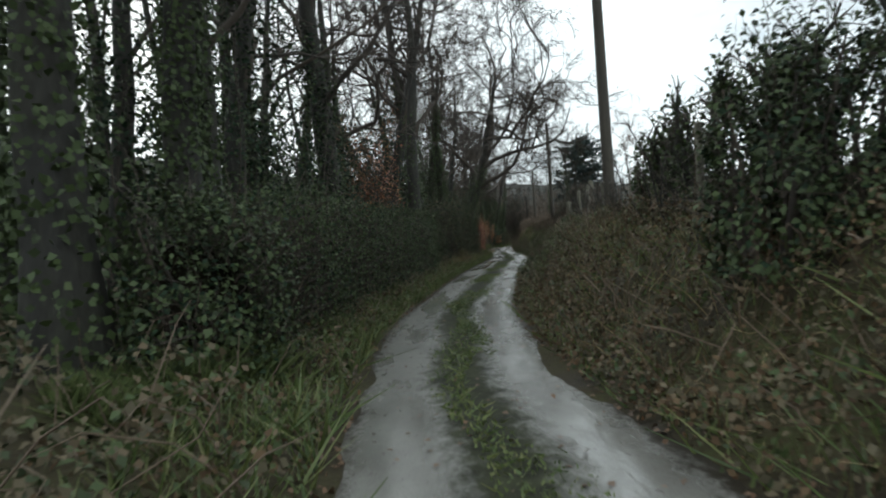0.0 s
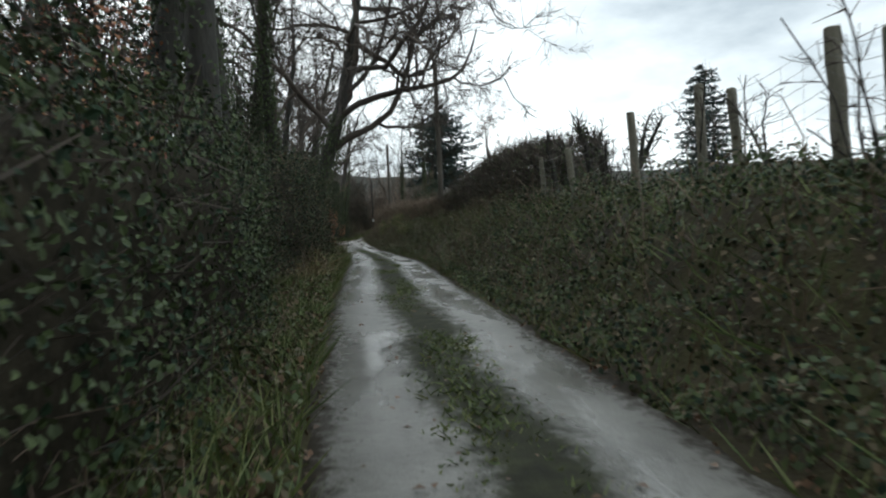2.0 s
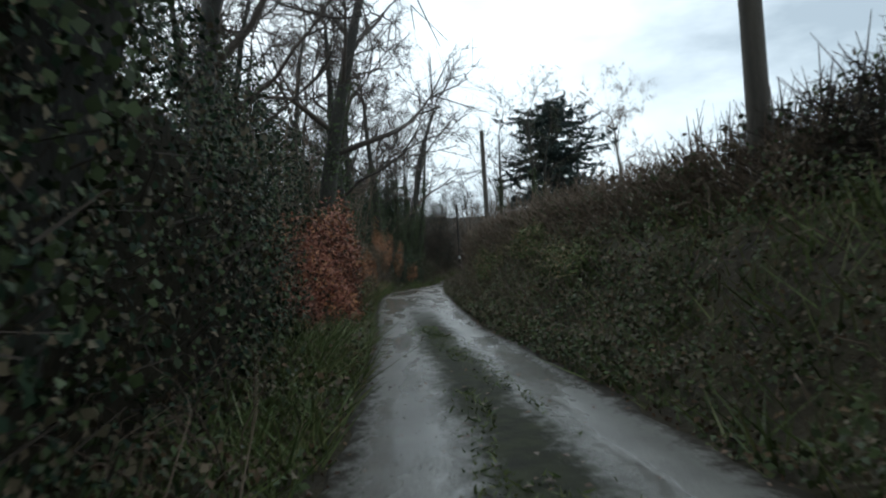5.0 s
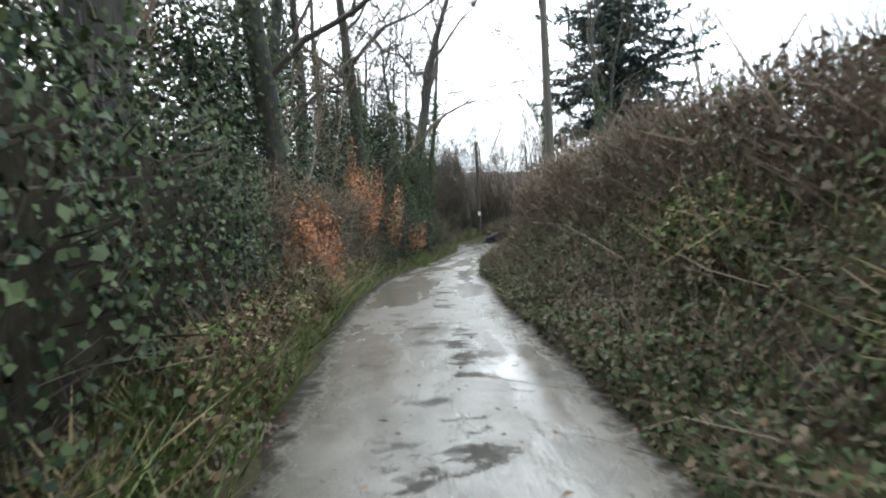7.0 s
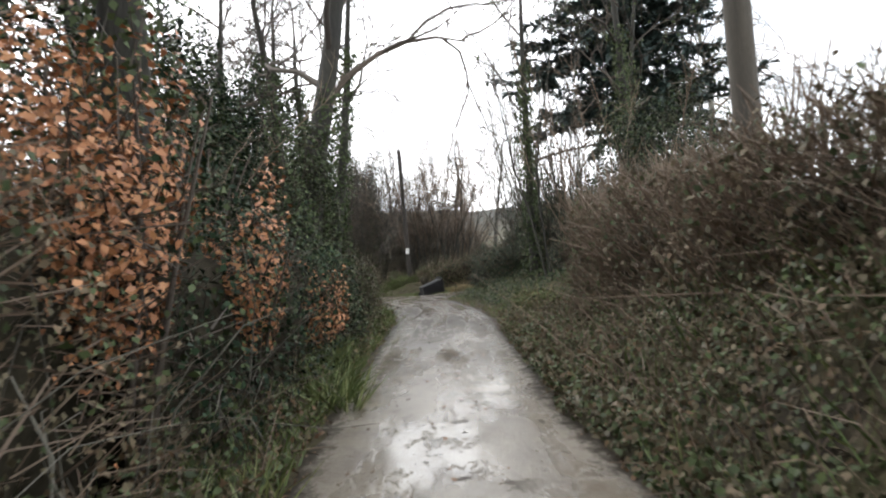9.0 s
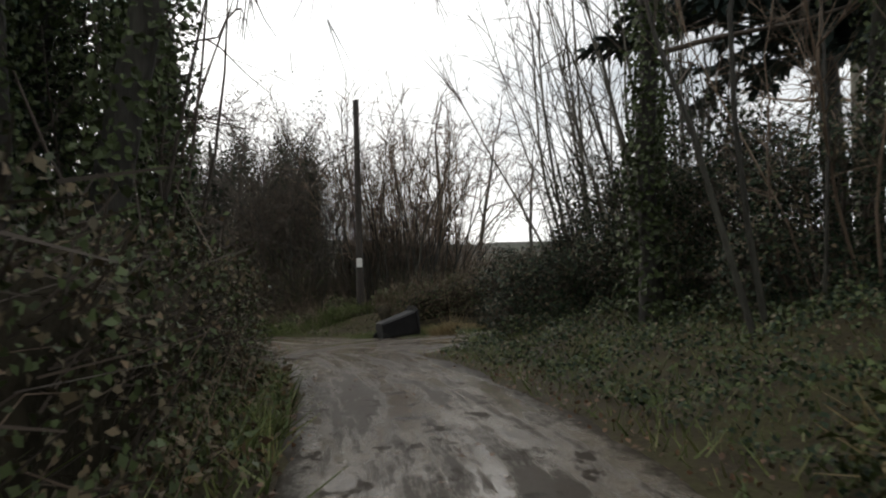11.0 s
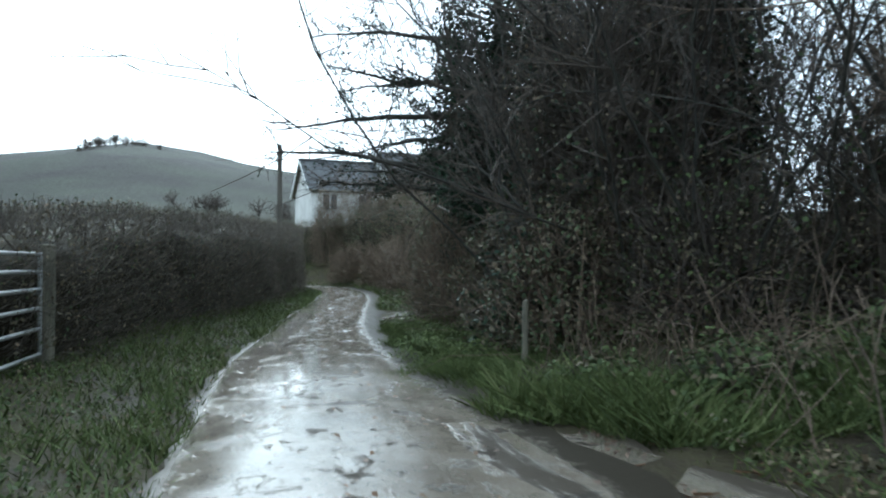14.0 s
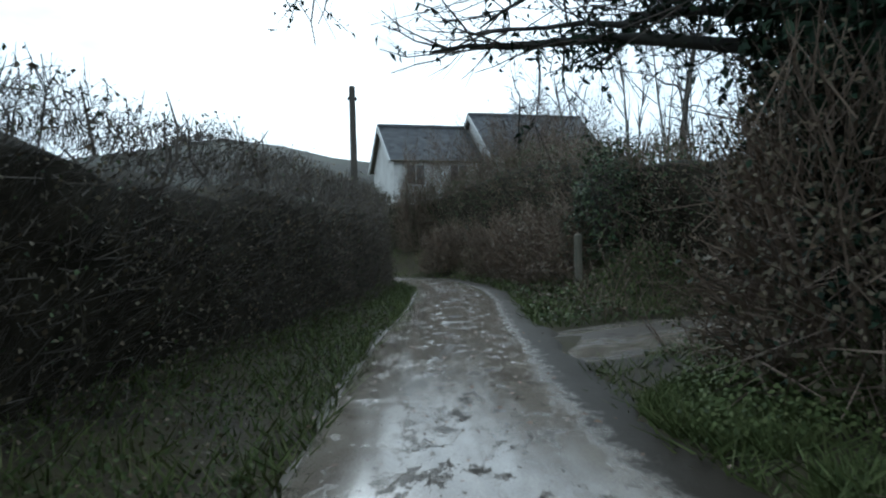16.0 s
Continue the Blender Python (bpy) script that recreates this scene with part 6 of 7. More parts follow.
# ---- post and wire fence on the bank ----
def fence_post(x, y, h, r, lean, seed, mat=M_POST, name="fence_post", label="weathered round wooden fence post on the bank", buried=0.3):
    rng = np.random.default_rng(seed)
    root = thing(name, label, "fence post", "posts of the bank fence" if name == "fence_post" else "")
    z0 = float(ground_z(x, y)[0])
    root.location = (x, y, z0)
    k = np.linspace(0, 1, 7)
    p = np.stack([lean[0] * k, lean[1] * k, -buried + k * (h + buried)], 1) + rng.normal(0, 0.004, (7, 3))
    g = Geo()
    g.tube(p, r * (1.06 - 0.12 * k), 10)
    g.tube(np.array([p[-1] - [0, 0, 0.002], p[-1] + [0, 0, 0.012], p[-1] + [0, 0, 0.02]]), [r * 0.94, r * 0.7, 0.004], 10)
    g.build("post", mat, root, smooth=False)
    return np.array([x + lean[0], y + lean[1], z0 + h])


FENCE = [(4.95, 8.6, 2.4, 0.05, (0.02, 0)), (5.1, 11.0, 2.3, 0.05, (0.03, 0)), (5.47, 13.47, 2.36, 0.065, (0.01, 0)), (5.51, 16.81, 2.33, 0.065, (-0.13, 0)), (5.78, 19.47, 2.44, 0.05, (-0.05, 0)), (5.86, 20.08, 2.61, 0.07, (-0.09, 0)),
         (6.03, 21.61, 2.42, 0.055, (-0.1, 0)), (6.24, 22.49, 2.65, 0.06, (-0.03, 0)), (6.18, 24.0, 2.57, 0.06, (-0.09, 0)), (6.12, 26.05, 2.31, 0.06, (-0.12, 0)), (6.6, 28.5, 2.4, 0.05, (-0.05, 0))]      # place of the top, radius, lean
tops = [fence_post(x - ln[0], y, z - float(ground_z(x - ln[0], y)[0]), r, ln, 500 + k) for k, (x, y, z, r, ln) in enumerate(FENCE)]
wire = thing("fence_wire", "sagging strands of wire strung between fence posts", "fence wire")
for drop in (0.06, 0.2, 0.34, 0.48, 0.62, 0.78):
    p = []
    for a, b in zip(tops[:-1], tops[1:]):
        k = np.linspace(0, 1, 7)[:-1, None]
        q = a * (1 - k) + b * k
        q[:, 2] -= drop + 0.05 * (1 - (2 * k[:, 0] - 1) ** 2)
        p.append(q + [-0.055, 0, 0])
    p = np.concatenate(p + [tops[-1][None] - [0.055, 0, drop]])
    g = Geo()
    g.tube(p, [0.0025] * len(p), 4)
    g.build("strand", M_WIRE, wire)
g = Geo()
for a, b in zip(tops[:-1], tops[1:]):
    m = int(np.linalg.norm(b - a) / 0.3)
    for k in range(1, m):
        f = k / m
        q = a * (1 - f) + b * f - [0.055, 0, 0.06 + 0.05 * (1 - (2 * f - 1) ** 2)]
        g.tube(np.array([q, q - [0, 0, 0.36], q - [0, 0, 0.72]]), [0.0016] * 3, 3)
tagged(g.build("stay_wires", M_WIRE, wire, "upright stay wires of the stock netting"), kind="stuff")
fence_post(9.55, 100.7, 0.95, 0.065, (0.01, 0), 520, M_POST_LICHEN, "gate_post", "old lichen-covered wooden gate post by the verge")
fence_post(4.72, 111.6, 0.95, 0.07, (0.01, 0), 524, M_POST, "gate_post", "pale weathered post beside a dark ivy bush")
fence_post(8.2, 99.6, 0.7, 0.035, (0.03, 0), 521, M_POST, "stake", "short pale wooden stake at the thicket edge")
rng = np.random.default_rng(530)
for k in range(40):                      # saplings along the fence
    y = rng.uniform(5, 31)
    x, yy = along(y, 3.3 + rng.normal(0, 0.2))
    coppice("sapling", "thin bare sapling grown along the fence", float(x), float(yy), rng.uniform(0.8, 1.7), 3, 540 + k, 0.5, 0.014, M_BARK, 0.12, 8, sway=0.12, fork=0.55)


# ---- field gate in the hedge ----
def field_gate(x, y, turn, w, h):
    root = thing("field_gate", "grey galvanised tubular field gate, shut", "gate")
    z0 = float(ground_z(x, y)[0])
    root.matrix_world = pose(x, y, z0 + 0.12, 0, 0, turn)
    M = M_GALV
    for nm, u in (("upright", 0.0), ("upright", w), ("upright", w * 0.5)):
        g = Geo()
        g.tube(np.array([[u, 0, 0], [u, 0, h * 0.5], [u, 0, h]]), [0.022] * 3, 10)
        g.build(nm, M, root, smooth=True)
    for k in range(6):
        g = Geo()
        z = h * (0.02 + 0.96 * (k / 5) ** 0.85)
        g.tube(np.array([[0, 0, z], [w * 0.5, 0, z], [w, 0, z]]), [0.02] * 3, 10)
        g.build("bar", M, root, smooth=True)
    g = Geo()
    g.tube(np.array([[w, -0.03, 0.02], [w * 0.5, -0.03, h * 0.96]]), [0.016] * 2, 8)
    g.build("brace", M, root, smooth=True)
    b = bmesh.new()
    bmesh.ops.create_cube(b, size=1, matrix=Matrix.Translation((0.03, -0.035, h * 0.62)) @ Matrix.Diagonal((0.14, 0.03, 0.05, 1)))
    bmesh.ops.bevel(b, geom=list(b.edges), offset=0.006, segments=2, affect='EDGES')
    part("latch", b, M, root)


field_gate(3.62, 98.15, -68, 3.0, 1.0)
fence_post(3.56, 98.3, 1.2, 0.085, (0.01, 0), 522, M_POST, "gate_post", "stout weathered wooden post of the field gate")
fence_post(4.78, 95.2, 1.2, 0.085, (0.0, 0.01), 523, M_POST, "gate_post", "stout weathered wooden hanging post of the gate")

# ---- fallen wheeled bin ----
def wheelie_bin():
    root = thing("wheelie_bin", "black plastic wheelie bin lying on its side", "bin")
    zg = float(ground_z(11.5, 92.35)[0])
    root.matrix_world = pose(11.32, 92.5, zg + 0.02, 0, -7, 12)
    # local x: from foot to lid, z: up as it lies
    def loft(rings, name, mat, par, label=""):
        b = bmesh.new()
        loops = []
        for x, y0, y1, z0, z1 in rings:
            c = 0.04
            pts = [(y0 + c, z0), (y1 - c, z0), (y1, z0 + c), (y1, z1 - c), (y1 - c, z1), (y0 + c, z1), (y0, z1 - c), (y0, z0 + c)]
            loops.append([b.verts.new((x, y, z)) for y, z in pts])
        for a, c2 in zip(loops[:-1], loops[1:]):
            for i in range(8):
                b.faces.new((a[i], a[(i + 1) % 8], c2[(i + 1) % 8], c2[i]))
        b.faces.new(loops[0][::-1])
        b.faces.new(loops[-1])
        bmesh.ops.recalc_face_normals(b, faces=b.faces)
        return part(name, b, mat, par, label)

    body = loft([(0.0, 0.06, 0.42, 0.05, 0.38), (0.03, 0.04, 0.44, 0.035, 0.40), (0.45, 0.02, 0.48, 0.02, 0.47), (0.84, 0.0, 0.52, 0.0, 0.545), (0.87, 0.0, 0.52, 0.0, 0.55)], "body", M_BIN, root)
    loft([(0.845, -0.02, 0.54, -0.012, 0.575), (0.885, -0.022, 0.542, -0.015, 0.58)], "rim", M_BIN, root)
    loft([(0.886, -0.02, 0.54, -0.012, 0.60), (0.91, -0.01, 0.53, 0.0, 0.60), (0.95, 0.06, 0.46, 0.1, 0.52)], "lid", M_BIN, root, "black hinged lid, shut")
    for y in (-0.01, 0.45):
        b = bmesh.new()
        bmesh.ops.create_cone(b, cap_ends=True, segments=20, radius1=0.1, radius2=0.1, depth=0.05, matrix=pose(0.02, y + 0.02, 0.07, 90, 0, 0))
        bmesh.ops.bevel(b, geom=[e for e in b.edges if len(e.link_faces) == 2 and e.calc_face_angle() > 0.9], offset=0.012, segments=2, affect='EDGES')
        w = part("wheel", b, M_RUBBER, root, "black rubber wheel")
        b = bmesh.new()
        bmesh.ops.create_cone(b, cap_ends=True, segments=14, radius1=0.045, radius2=0.045, depth=0.058, matrix=pose(0.02, y + 0.02, 0.07, 90, 0, 0))
        part("hub", b, M_BIN, w)
    b = bmesh.new()
    bmesh.ops.create_cone(b, cap_ends=True, segments=10, radius1=0.012, radius2=0.012, depth=0.5, matrix=pose(0.02, 0.24, 0.07, 90, 0, 0))
    part("axle", b, M_WIRE, root)
    b = bmesh.new()
    bmesh.ops.create_cone(b, cap_ends=True, segments=10, radius1=0.016, radius2=0.016, depth=0.4, matrix=pose(0.9, 0.26, 0.625, 90, 0, 0))
    part("handle", b, M_BIN, root)


wheelie_bin()


# ---- cottage ----
def box(b, x0, x1, y0, y1, z0, z1):
    bmesh.ops.create_cube(b, size=1, matrix=Matrix.Translation(((x0 + x1) / 2, (y0 + y1) / 2, (z0 + z1) / 2)) @ Matrix.Diagonal((x1 - x0, y1 - y0, z1 - z0, 1)))


def cottage(x, y, z, turn, w, d, eave, ridge, seed, label, windows=2, chimney=True):
    root = thing("cottage", label, "house")
    root.matrix_world = pose(x, y, z, 0, 0, turn)
    b = bmesh.new()
    v = [b.verts.new(p) for p in [(0, 0, 0), (w, 0, 0), (w, d, 0), (0, d, 0), (0, 0, eave), (w, 0, eave), (w, d, eave), (0, d, eave), (0, d / 2, ridge), (w, d / 2, ridge)]]
    for f in [(0, 1, 5, 4), (1, 2, 6, 9, 5), (2, 3, 7, 6), (3, 0, 4, 8, 7), (3, 2, 1, 0)]:
        b.faces.new([v[i] for i in f])
    part("wall", b, M_RENDER, root, "pale rendered walls")
    pitch = math.atan2(ridge - eave, d / 2)
    run = math.hypot(ridge - eave, d / 2) + 0.35
    for sgn in (0, 1):
        g = Geo()
        rows, cols = 16, int((w + 0.5) / 0.32)
        for r in range(rows):
            for c in range(cols + 1):
                u0 = -0.25 + c * 0.32 - (0.16 if r % 2 else 0)
                u1, s0, s1 = u0 + 0.31, run * (1 - r / rows), run * (1 - (r + 1.25) / rows)
                q = []
                for u, s, h in ((u0, s0, 0.055), (u1, s0, 0.055), (u1, s1, 0.03), (u0, s1, 0.03)):
                    yy, zz = d / 2 - s * math.cos(pitch), ridge - s * math.sin(pitch) + h
                    q.append((min(max(u, -0.25), w + 0.25), yy if sgn == 0 else d - yy, zz))
                g.faces([q])
        roof = g.build("roof", M_SLATE, root, "wet grey slate roof")
        e = bmesh.new()
        s = -1 if sgn == 0 else 1
        bmesh.ops.create_cube(e, size=1, matrix=Matrix.Translation((w / 2, d / 2 + s * (run / 2) * math.cos(pitch), ridge - run / 2 * math.sin(pitch) - 0.03)) @ Euler((-s * pitch, 0, 0)).to_matrix().to_4x4() @ Matrix.Diagonal((w + 0.46, run, 0.08, 1)))
        part("roof_board", e, M_POST, roof)
    b = bmesh.new()
    box(b, -0.26, w + 0.26, d / 2 - 0.1, d / 2 + 0.1, ridge + 0.0, ridge + 0.13)
    part("ridge_tiles", b, M_SLATE, root)
    for s in (-1, 1):
        b = bmesh.new()
        bmesh.ops.create_cube(b, size=1, matrix=Matrix.Translation((-0.27, d / 2 + s * (run / 2) * math.cos(pitch), ridge - run / 2 * math.sin(pitch) - 0.06)) @ Euler((-s * pitch, 0, 0)).to_matrix().to_4x4() @ Matrix.Diagonal((0.05, run, 0.22, 1)))
        part("bargeboard", b, M_FRAME, root, "pale painted bargeboard")
    for k in range(windows):
        cx = w * (k + 0.5) / windows
        win = thing("window", "", "")
        win.parent = root
        win.location = (cx, -0.02, eave - 1.45)
        b = bmesh.new()
        for a in [(-0.5, 0.5, -0.05, 0.06, 0.0, 0.07), (-0.5, 0.5, -0.05, 0.06, 1.03, 1.1), (-0.5, -0.43, -0.05, 0.06, 0.07, 1.03), (0.43, 0.5, -0.05, 0.06, 0.07, 1.03), (-0.025, 0.025, -0.04, 0.05, 0.07, 1.03)]:
            box(b, *a)
        part("frame", b, M_FRAME, win)
        b = bmesh.new()
        box(b, -0.43, 0.43, -0.01, 0.012, 0.07, 1.03)
        part("pane", b, M_GLASS, win)
        b = bmesh.new()
        box(b, -0.56, 0.56, -0.1, 0.04, -0.07, -0.004)
        part("sill", b, M_FRAME, win)
    if chimney:
        b = bmesh.new()
        box(b, w - 0.9, w - 0.2, d / 2 - 0.35, d / 2 + 0.35, ridge - 0.4, ridge + 0.7)
        box(b, w - 0.95, w - 0.15, d / 2 - 0.4, d / 2 + 0.4, ridge + 0.55, ridge + 0.68)
        part("chimney", b, M_BRICK, root)
    return root


cottage(-5.75, 132.6, float(ground_z(-5, 134)[0]) - 0.4, 32, 4.6, 5.0, 5.15, 7.15, 1, "white cottage with a steep slate roof", 2, False)
cottage(-0.9, 134.2, float(ground_z(0, 136)[0]) - 0.4, 32, 6.4, 6.0, 5.2, 7.7, 2, "larger white cottage wing with slate roof", 3, False)
cottage(42, 34, float(ground_z(42, 34)[0]) - 0.3, 80, 12.0, 7.0, 2.6, 4.4, 3, "low grey-roofed barn across the field", 0, False)

# ---- verges, banks and litter ----
rng = np.random.default_rng(600)


def verge_grass(label, side, y0, y1, o0, o1, n, mat, height, lay=0.45, width=0.008):
    p = verge_points(rng, int(n * 0.65), side, y0, y1, o0, o1)
    blades_at("grass", label, p[:, 0], p[:, 1], rng, mat, height, "stuff", "grass", width, lay)


verge_grass("rough olive grass on the hedge foot", -1, -6, 30, 1.28, 2.1, 11250, M_GRASS, (0.12, 0.38))
verge_grass("long yellow-green grass under the trees", -1, 28, 62, 1.3, 2.2, 12000, M_GRASS, (0.12, 0.4))
verge_grass("straggling wet grass along the hedge", -1, 60, 92, 1.3, 2.3, 9750, M_GRASS, (0.1, 0.34))
verge_grass("lush green grass verge below the hedge", -1, 92, 117, 1.16, 2.9, 26000, M_GRASS_LUSH, (0.06, 0.17), 0.4, 0.008)
verge_grass("coarse grass on the steep bank", 1, -6, 44, 1.35, 3.6, 6500, M_GRASS, (0.1, 0.35))
verge_grass("rough grass and dead stems at the bank foot", 1, -4, 44, 1.25, 3.0, 9000, M_GRASS, (0.1, 0.3), 0.6)
verge_grass("coarse grass on the hedge bank", 1, 40, 78, 1.35, 3.0, 8000, M_GRASS, (0.12, 0.42))
verge_grass("bright wet grass verge at the junction", 1, 76, 92, 1.3, 4.4, 7000, M_GRASS, (0.06, 0.2), 0.4, 0.007)
verge_grass("green grass below the thicket", 1, 93, 112, 1.2, 3.4, 15000, M_GRASS_LUSH, (0.05, 0.15), 0.6, 0.007)
verge_grass("short grass creeping over the muddy lane edge", 1, 97, 113, 0.95, 1.4, 3600, M_GRASS_LUSH, (0.03, 0.1), 0.7, 0.007)
verge_grass("short grass creeping over the lane edge", -1, 94, 114, 1.02, 1.3, 2600, M_GRASS_LUSH, (0.03, 0.1), 0.7, 0.007)
verge_grass("grass between the lane and the far hedge", 1, 107, 124, 1.25, 4.0, 9000, M_GRASS_LUSH, (0.08, 0.26), 0.45, 0.01)
verge_grass("grass below the trimmed hedge by the bend", -1, 115, 124, 1.25, 2.4, 6000, M_GRASS_LUSH, (0.06, 0.2), 0.45, 0.01)
grass_patch("grass", "mossy bright green grass mound beside the lane", [(7.7, 100.3, 0.9, 1.2), (6.9, 102.2, 0.8, 1.2), (6.2, 104.2, 0.6, 1.0), (7.5, 99.0, 0.6, 0.6)], 610, M_GRASS_LUSH, 24000, (0.06, 0.16), lay=0.5, width=0.007)
grass_patch("grass", "lush wet grass and nettles along the junction mud", [(8.6, 97.6, 0.7, 0.55), (9.6, 97.1, 0.9, 0.6), (11.0, 96.9, 1.1, 0.65), (12.6, 96.7, 1.1, 0.6)], 640, M_GRASS_LUSH, 12000, (0.12, 0.36), lay=0.5, width=0.009)
grass_patch("grass", "short rough grass between the bin and the scrub", [(13.0, 93.4, 2.2, 0.5), (16.5, 94.9, 2.0, 0.45), (11.6, 93.3, 1.0, 0.55), (14.0, 89.9, 1.6, 0.5)], 615, M_GRASS, 9000, (0.06, 0.2), lay=0.4)
grass_patch("fallen_leaves", "wet brown leaves trodden into the junction mud", [(10.4, 93.4, 1.6, 0.7), (9.2, 95.4, 1.0, 1.4), (12.2, 92.6, 1.2, 0.5), (8.3, 97.4, 0.8, 0.8), (6.5, 108.5, 1.5, 0.7)], 618, M_LITTER, 3000, (0.012, 0.028), category="leaves", width=0.018, lay=2.0)
grass_patch("grass_clump", "pale green grass clump at the foot of trees", [(-0.4, 5.4, 0.5, 0.7), (0.0, 6.6, 0.3, 0.5)], 611, M_GRASS_LUSH, 3500, (0.15, 0.4), "", "grass")
grass_patch("grass_clump", "yellow-green grass clump on the hedge foot", [(1.55, 28.6, 0.45, 2.2), (1.25, 25.8, 0.45, 1.3)], 612, M_GRASS_LUSH, 9000, (0.1, 0.28))
grass_patch("dry_grass_tuft", "tall straw-coloured dead grass tuft beside the bin", [(12.75, 92.65, 0.25, 0.2)], 613, M_DRY, 650, (0.3, 0.6), "", "grass", 0.008, 0.35)
grass_patch("dry_grass_tuft", "straw-coloured dead grass on the bank behind", [(13.8, 93.7, 0.7, 0.3)], 614, M_DRY, 900, (0.15, 0.4), "", "grass", 0.008, 0.45)

grass_patch("grass", "tall yellowing grass and bracken along the verge", [(2.0, 33.5, 0.35, 1.6), (2.45, 37, 0.35, 1.6), (3.2, 45, 0.35, 2.0), (3.5, 57, 0.3, 2.4), (3.85, 62.5, 0.4, 2.4), (4.4, 66.5, 0.3, 1.6), (6.0, 74, 0.3, 2.0)], 616, M_GRASS, 8000, (0.18, 0.5), lay=0.5)
for k, (y, o, rx, ry, rz) in enumerate([(46.8, 2.1, 0.4, 0.9, 0.55), (50.2, 2.2, 0.35, 0.7, 0.7), (53.6, 2.0, 0.4, 0.9, 0.6), (56.8, 2.15, 0.35, 0.8, 0.55), (79.5, 2.2, 0.5, 0.9, 0.55)]):
    p = along(y, o)
    bush("grass_tussock", "yellow-green grass tussock and fern on the bank", float(p[0]), float(p[1]), rx, ry, rz, 860 + k, [(M_GRASS_LUSH, 0.5, "grass_leaves"), (M_WEED, 0.3, "fern_leaves"), (M_DRY, 0.12, "straw_leaves")], density=520, leaf=(0.03, 0.08), twigs=30, twig=M_DRY, stems=0, category="grass")
grass_patch("grass", "straw-coloured dead grass through the hedge foot", [(1.75, 31.5, 0.3, 2.0), (2.2, 36, 0.3, 2.0), (3.3, 56, 0.3, 3.0), (3.7, 63, 0.35, 3.0)], 617, M_DRY, 4200, (0.18, 0.5), lay=0.6)
leafy_ground("bank_undergrowth", "bramble and ivy leaves covering the steep bank", 1, -6, 17.5, 1.22, 3.7, 37000, 620, [(M_BRAMBLE, 0.5, "bramble_leaves"), (M_BRACKEN, 0.34, "bracken_leaves"), (M_IVY, 0.16, "ivy_leaves")], (0.03, 0.068), 0.42)
leafy_ground("bank_undergrowth", "dark wet ivy and bramble smothering the bank", 1, 14.5, 33, 1.22, 3.9, 31000, 639, [(M_IVY, 0.5, "ivy_leaves"), (M_HOLLY, 0.22, "dark_leaves"), (M_BRAMBLE, 0.2, "bramble_leaves"), (M_WEED, 0.08, "fern_leaves")], (0.034, 0.075), 0.42)
leafy_ground("bank_undergrowth", "brown bramble and ivy below the tall hedge", 1, 56, 78, 1.22, 3.0, 30000, 637, [(M_BRAMBLE, 0.5, "bramble_leaves"), (M_BRACKEN, 0.18, "bracken_leaves"), (M_IVY, 0.28, "ivy_leaves"), (M_WEED, 0.06, "fern_leaves")], (0.03, 0.068), 0.42)
leafy_ground("bank_undergrowth", "ivy, fern and bramble over the hedge bank", 1, 31, 57, 1.22, 3.0, 36000, 621, [(M_BRAMBLE, 0.34, "bramble_leaves"), (M_BRACKEN, 0.14, "bracken_leaves"), (M_IVY, 0.27, "ivy_leaves"), (M_WEED, 0.27, "fern_leaves")], (0.03, 0.068), 0.42)
leafy_ground("bank_undergrowth", "ivy, fern and bramble hanging on the bank face", 1, 43, 77, 1.2, 2.2, 34000, 636, [(M_IVY, 0.45, "ivy_leaves"), (M_WEED, 0.1, "fern_leaves"), (M_BRAMBLE, 0.45, "bramble_leaves")], (0.035, 0.075), 0.3)
leafy_ground("verge_weeds", "low green nettles and ground ivy on the verge", 1, 76, 91, 1.7, 6.0, 40000, 622, [(M_WEED, 0.2, "nettle_leaves"), (M_IVY, 0.3, "ivy_leaves"), (M_HOLLY, 0.32, "dock_leaves"), (M_BRAMBLE, 0.1, "bramble_leaves")], (0.03, 0.065), 0.34)
leafy_ground("verge_weeds", "weeds and brambles at the thicket foot", 1, 93, 112, 1.9, 5.5, 26000, 623, [(M_WEED, 0.4, "weed_leaves"), (M_BRAMBLE, 0.6, "bramble_leaves")], (0.025, 0.06), 0.3)
leafy_ground("verge_weeds", "ivy and bracken scrambling at the hedge foot", -1, -6, 92, 1.3, 2.4, 30000, 624, [(M_IVY, 0.35, "ivy_leaves"), (M_BRAMBLE, 0.35, "bramble_leaves"), (M_BRACKEN, 0.3, "bracken_leaves")], (0.035, 0.08), 0.33)
leafy_ground("verge_weeds", "wet weeds and clover in the grass verge", -1, 94, 120, 1.35, 3.0, 15000, 628, [(M_WEED, 0.8, "weed_leaves"), (M_BRAMBLE, 0.2, "dull_leaves")], (0.02, 0.045), 0.1)
leafy_ground("verge_weeds", "nettles and dead leaves beside the bend", 1, 107, 122, 1.35, 4.2, 14000, 629, [(M_WEED, 0.6, "weed_leaves"), (M_BRAMBLE, 0.4, "dull_leaves")], (0.04, 0.09), 0.25)
leafy_ground("wood_floor_plants", "tangled undergrowth between the tree trunks", -1, -8, 9, 1.9, 7.0, 18000, 625, [(M_BRAMBLE, 0.6, "bramble_leaves"), (M_IVY, 0.4, "ivy_leaves")], (0.05, 0.11), 0.55)
leafy_ground("fallen_leaves", "wet brown leaves along the lane edge", -1, -5, 95, 0.95, 1.8, 7000, 626, [(M_LITTER, 1.0, "leaves")], (0.03, 0.06), 0.02)
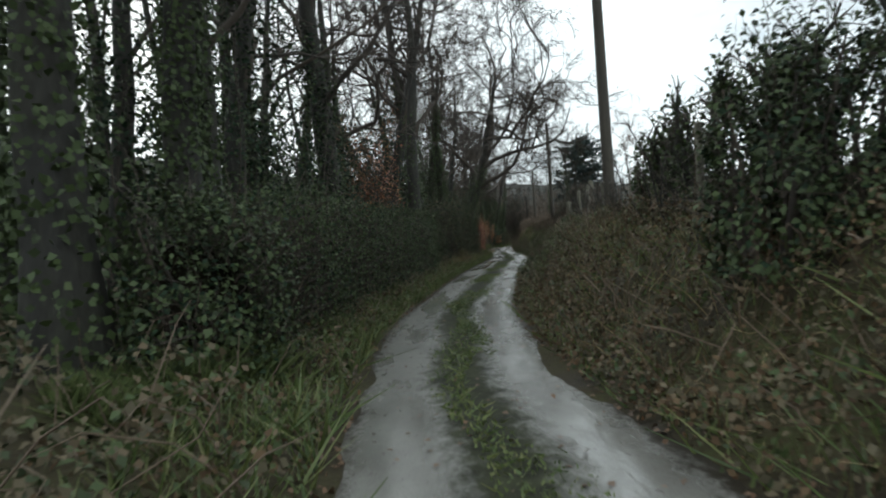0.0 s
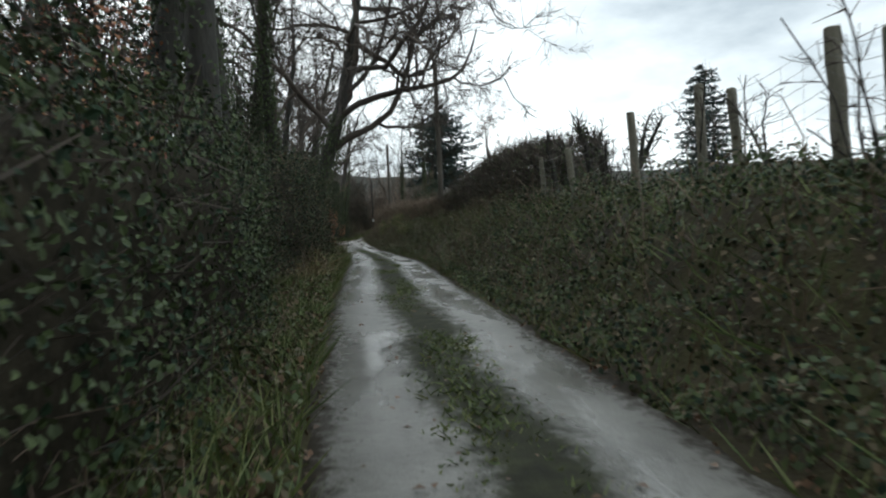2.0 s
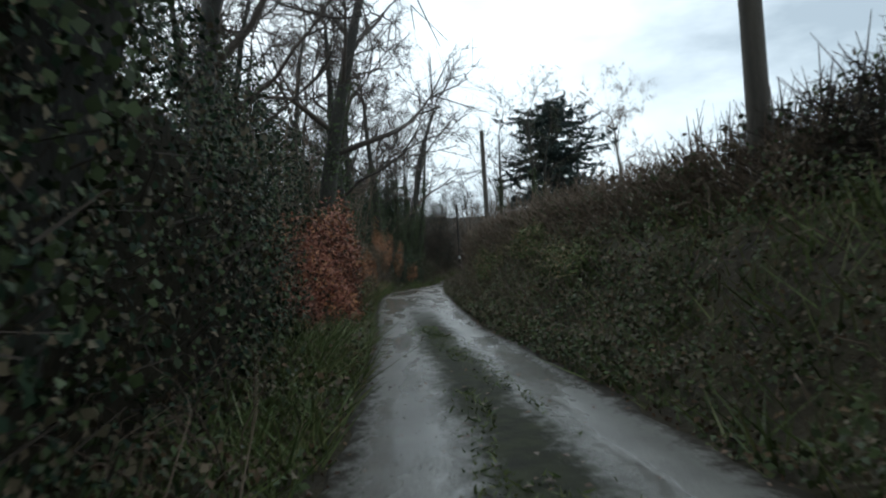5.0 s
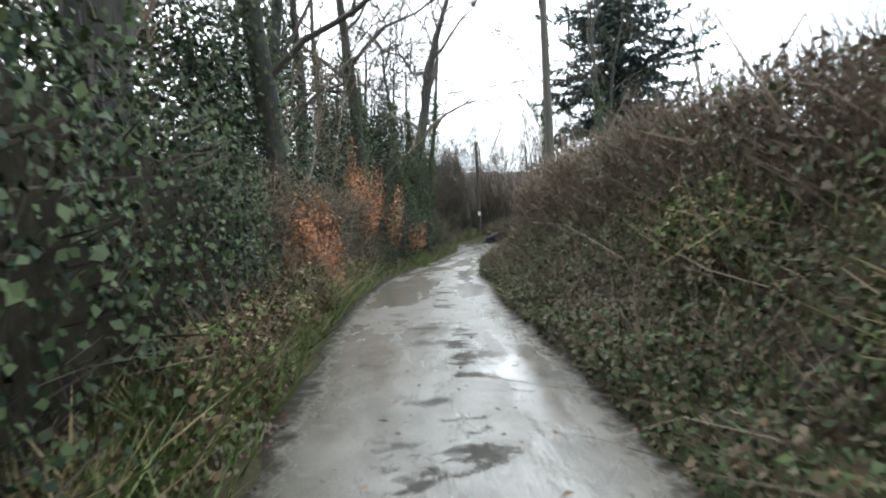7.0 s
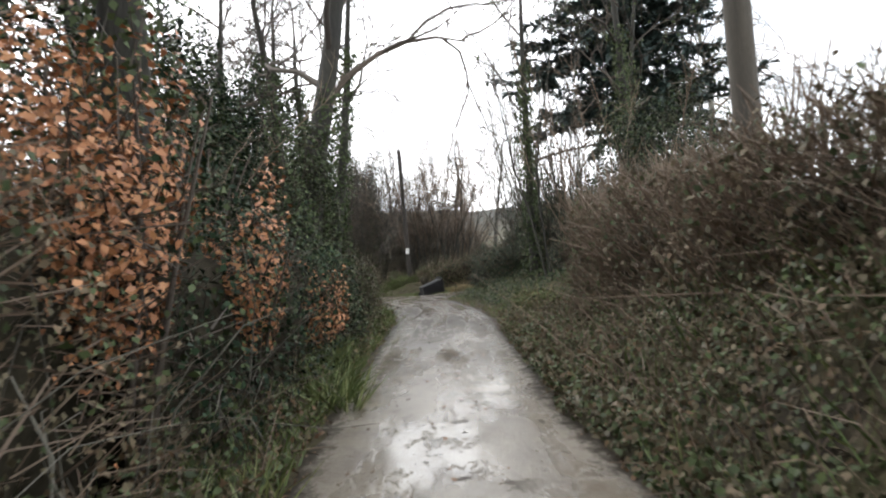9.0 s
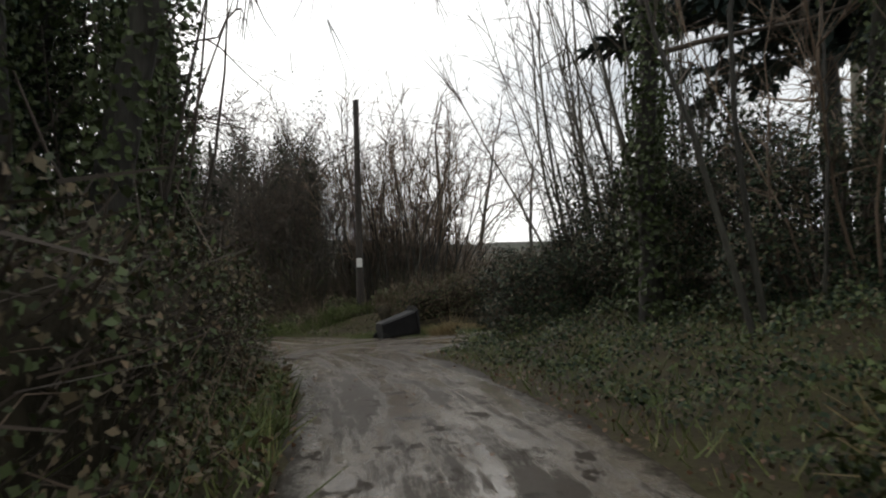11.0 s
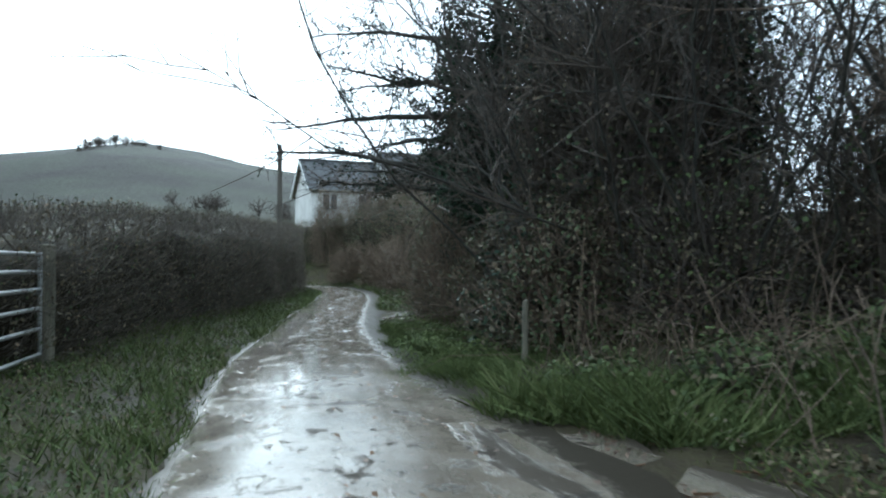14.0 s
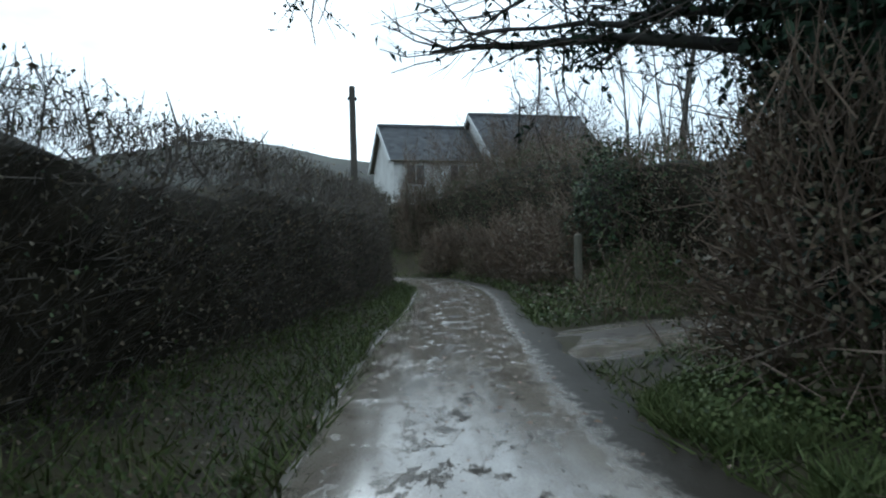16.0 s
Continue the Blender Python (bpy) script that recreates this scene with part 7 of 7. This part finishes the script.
leafy_ground("fallen_leaves", "wet brown leaves along the bank foot", 1, -5, 95, 0.95, 1.9, 7000, 627, [(M_LITTER, 1.0, "leaves")], (0.03, 0.06), 0.02)
stems_tangle("dead_canes", "arching dead bramble canes on the bank", 1, -6, 80, 1.5, 3.5, 2600, 630, M_TWIG_BROWN, radius=0.0045)
stems_tangle("dead_stalks", "pale straw-coloured dead grass stems on the bank", 1, -6, 17, 1.5, 3.4, 1600, 638, M_DRY, (0.15, 0.45), radius=0.0025)
stems_tangle("dead_stalks", "thin dead stalks and grass stems on the bank", 1, -6, 20, 1.4, 3.4, 2000, 634, M_BRACKEN, (0.2, 0.6), radius=0.0028)
stems_tangle("dead_stalks", "thin dead stalks hanging from the hedge bank", 1, 46, 78, 1.4, 3.0, 3600, 635, M_TWIG_BROWN, (0.3, 0.9), radius=0.0028)
stems_tangle("dead_canes", "dead stalks and canes at the hedge foot", -1, -6, 92, 1.5, 2.6, 1300, 631, M_TWIG_BROWN)
stems_tangle("dead_stalks", "pale dead stalks in the hedgerow bottom", -1, 58, 72, 1.8, 2.8, 300, 632, M_BARK_PALE, (0.6, 1.3), radius=0.006)
stems_tangle("dead_stalks", "dead stalks below the thicket", 1, 95, 112, 2.0, 4.5, 900, 633, M_TWIG_BROWN, (0.4, 1.1))

# moss and grass on the crown of the lane, wet leaves lying on it
y = rng.uniform(-3, 49, 16000)
o = rng.normal(0.05, 0.2, len(y)) + 0.12 * np.sin(y * 0.9) + 0.06 * np.sin(y * 2.3)
k = (np.abs(o) < 0.5) & (hump(o * 4, y * 0.8, 5.0) > -0.25)
p = along(y[k], o[k])
blades_at("grass", "short dark moss and grass on the lane's crown", p[:, 0], p[:, 1], rng, M_GRASS, (0.015, 0.045), "stuff", "grass", 0.007, 0.8, 0.095)


def lane_litter(label, count, y0, y1, spread, mat, size, lift):
    """Leaves or bits of mud lying flat on the lane."""
    y = rng.uniform(y0, y1, count)
    o = np.clip(rng.normal(0, spread, count), -1.25, 1.25)
    p = along(y, o)
    z = np.interp(p[:, 1], BASE_Y, BASE_Z) + 0.035 * (1 - (o / 1.36) ** 2) + lift
    root = thing("fallen_leaves", label, "leaves", kind="stuff")
    g = Geo()
    g.faces(leaf_quads(rng, np.stack([p[:, 0], p[:, 1], z], 1), np.array([0, 0, 3.0]) + np.zeros((count, 3)), rng.uniform(*size, count), 0.7, 0.0))
    g.build("leaves", mat, root)


lane_litter("wet dead leaves scattered over the lane", 1500, -2, 95, 0.8, M_LITTER, (0.03, 0.07), 0.012)
lane_litter("wet dead leaves and twigs on the muddy lane", 500, 92, 118, 0.7, M_LITTER, (0.03, 0.06), 0.012)
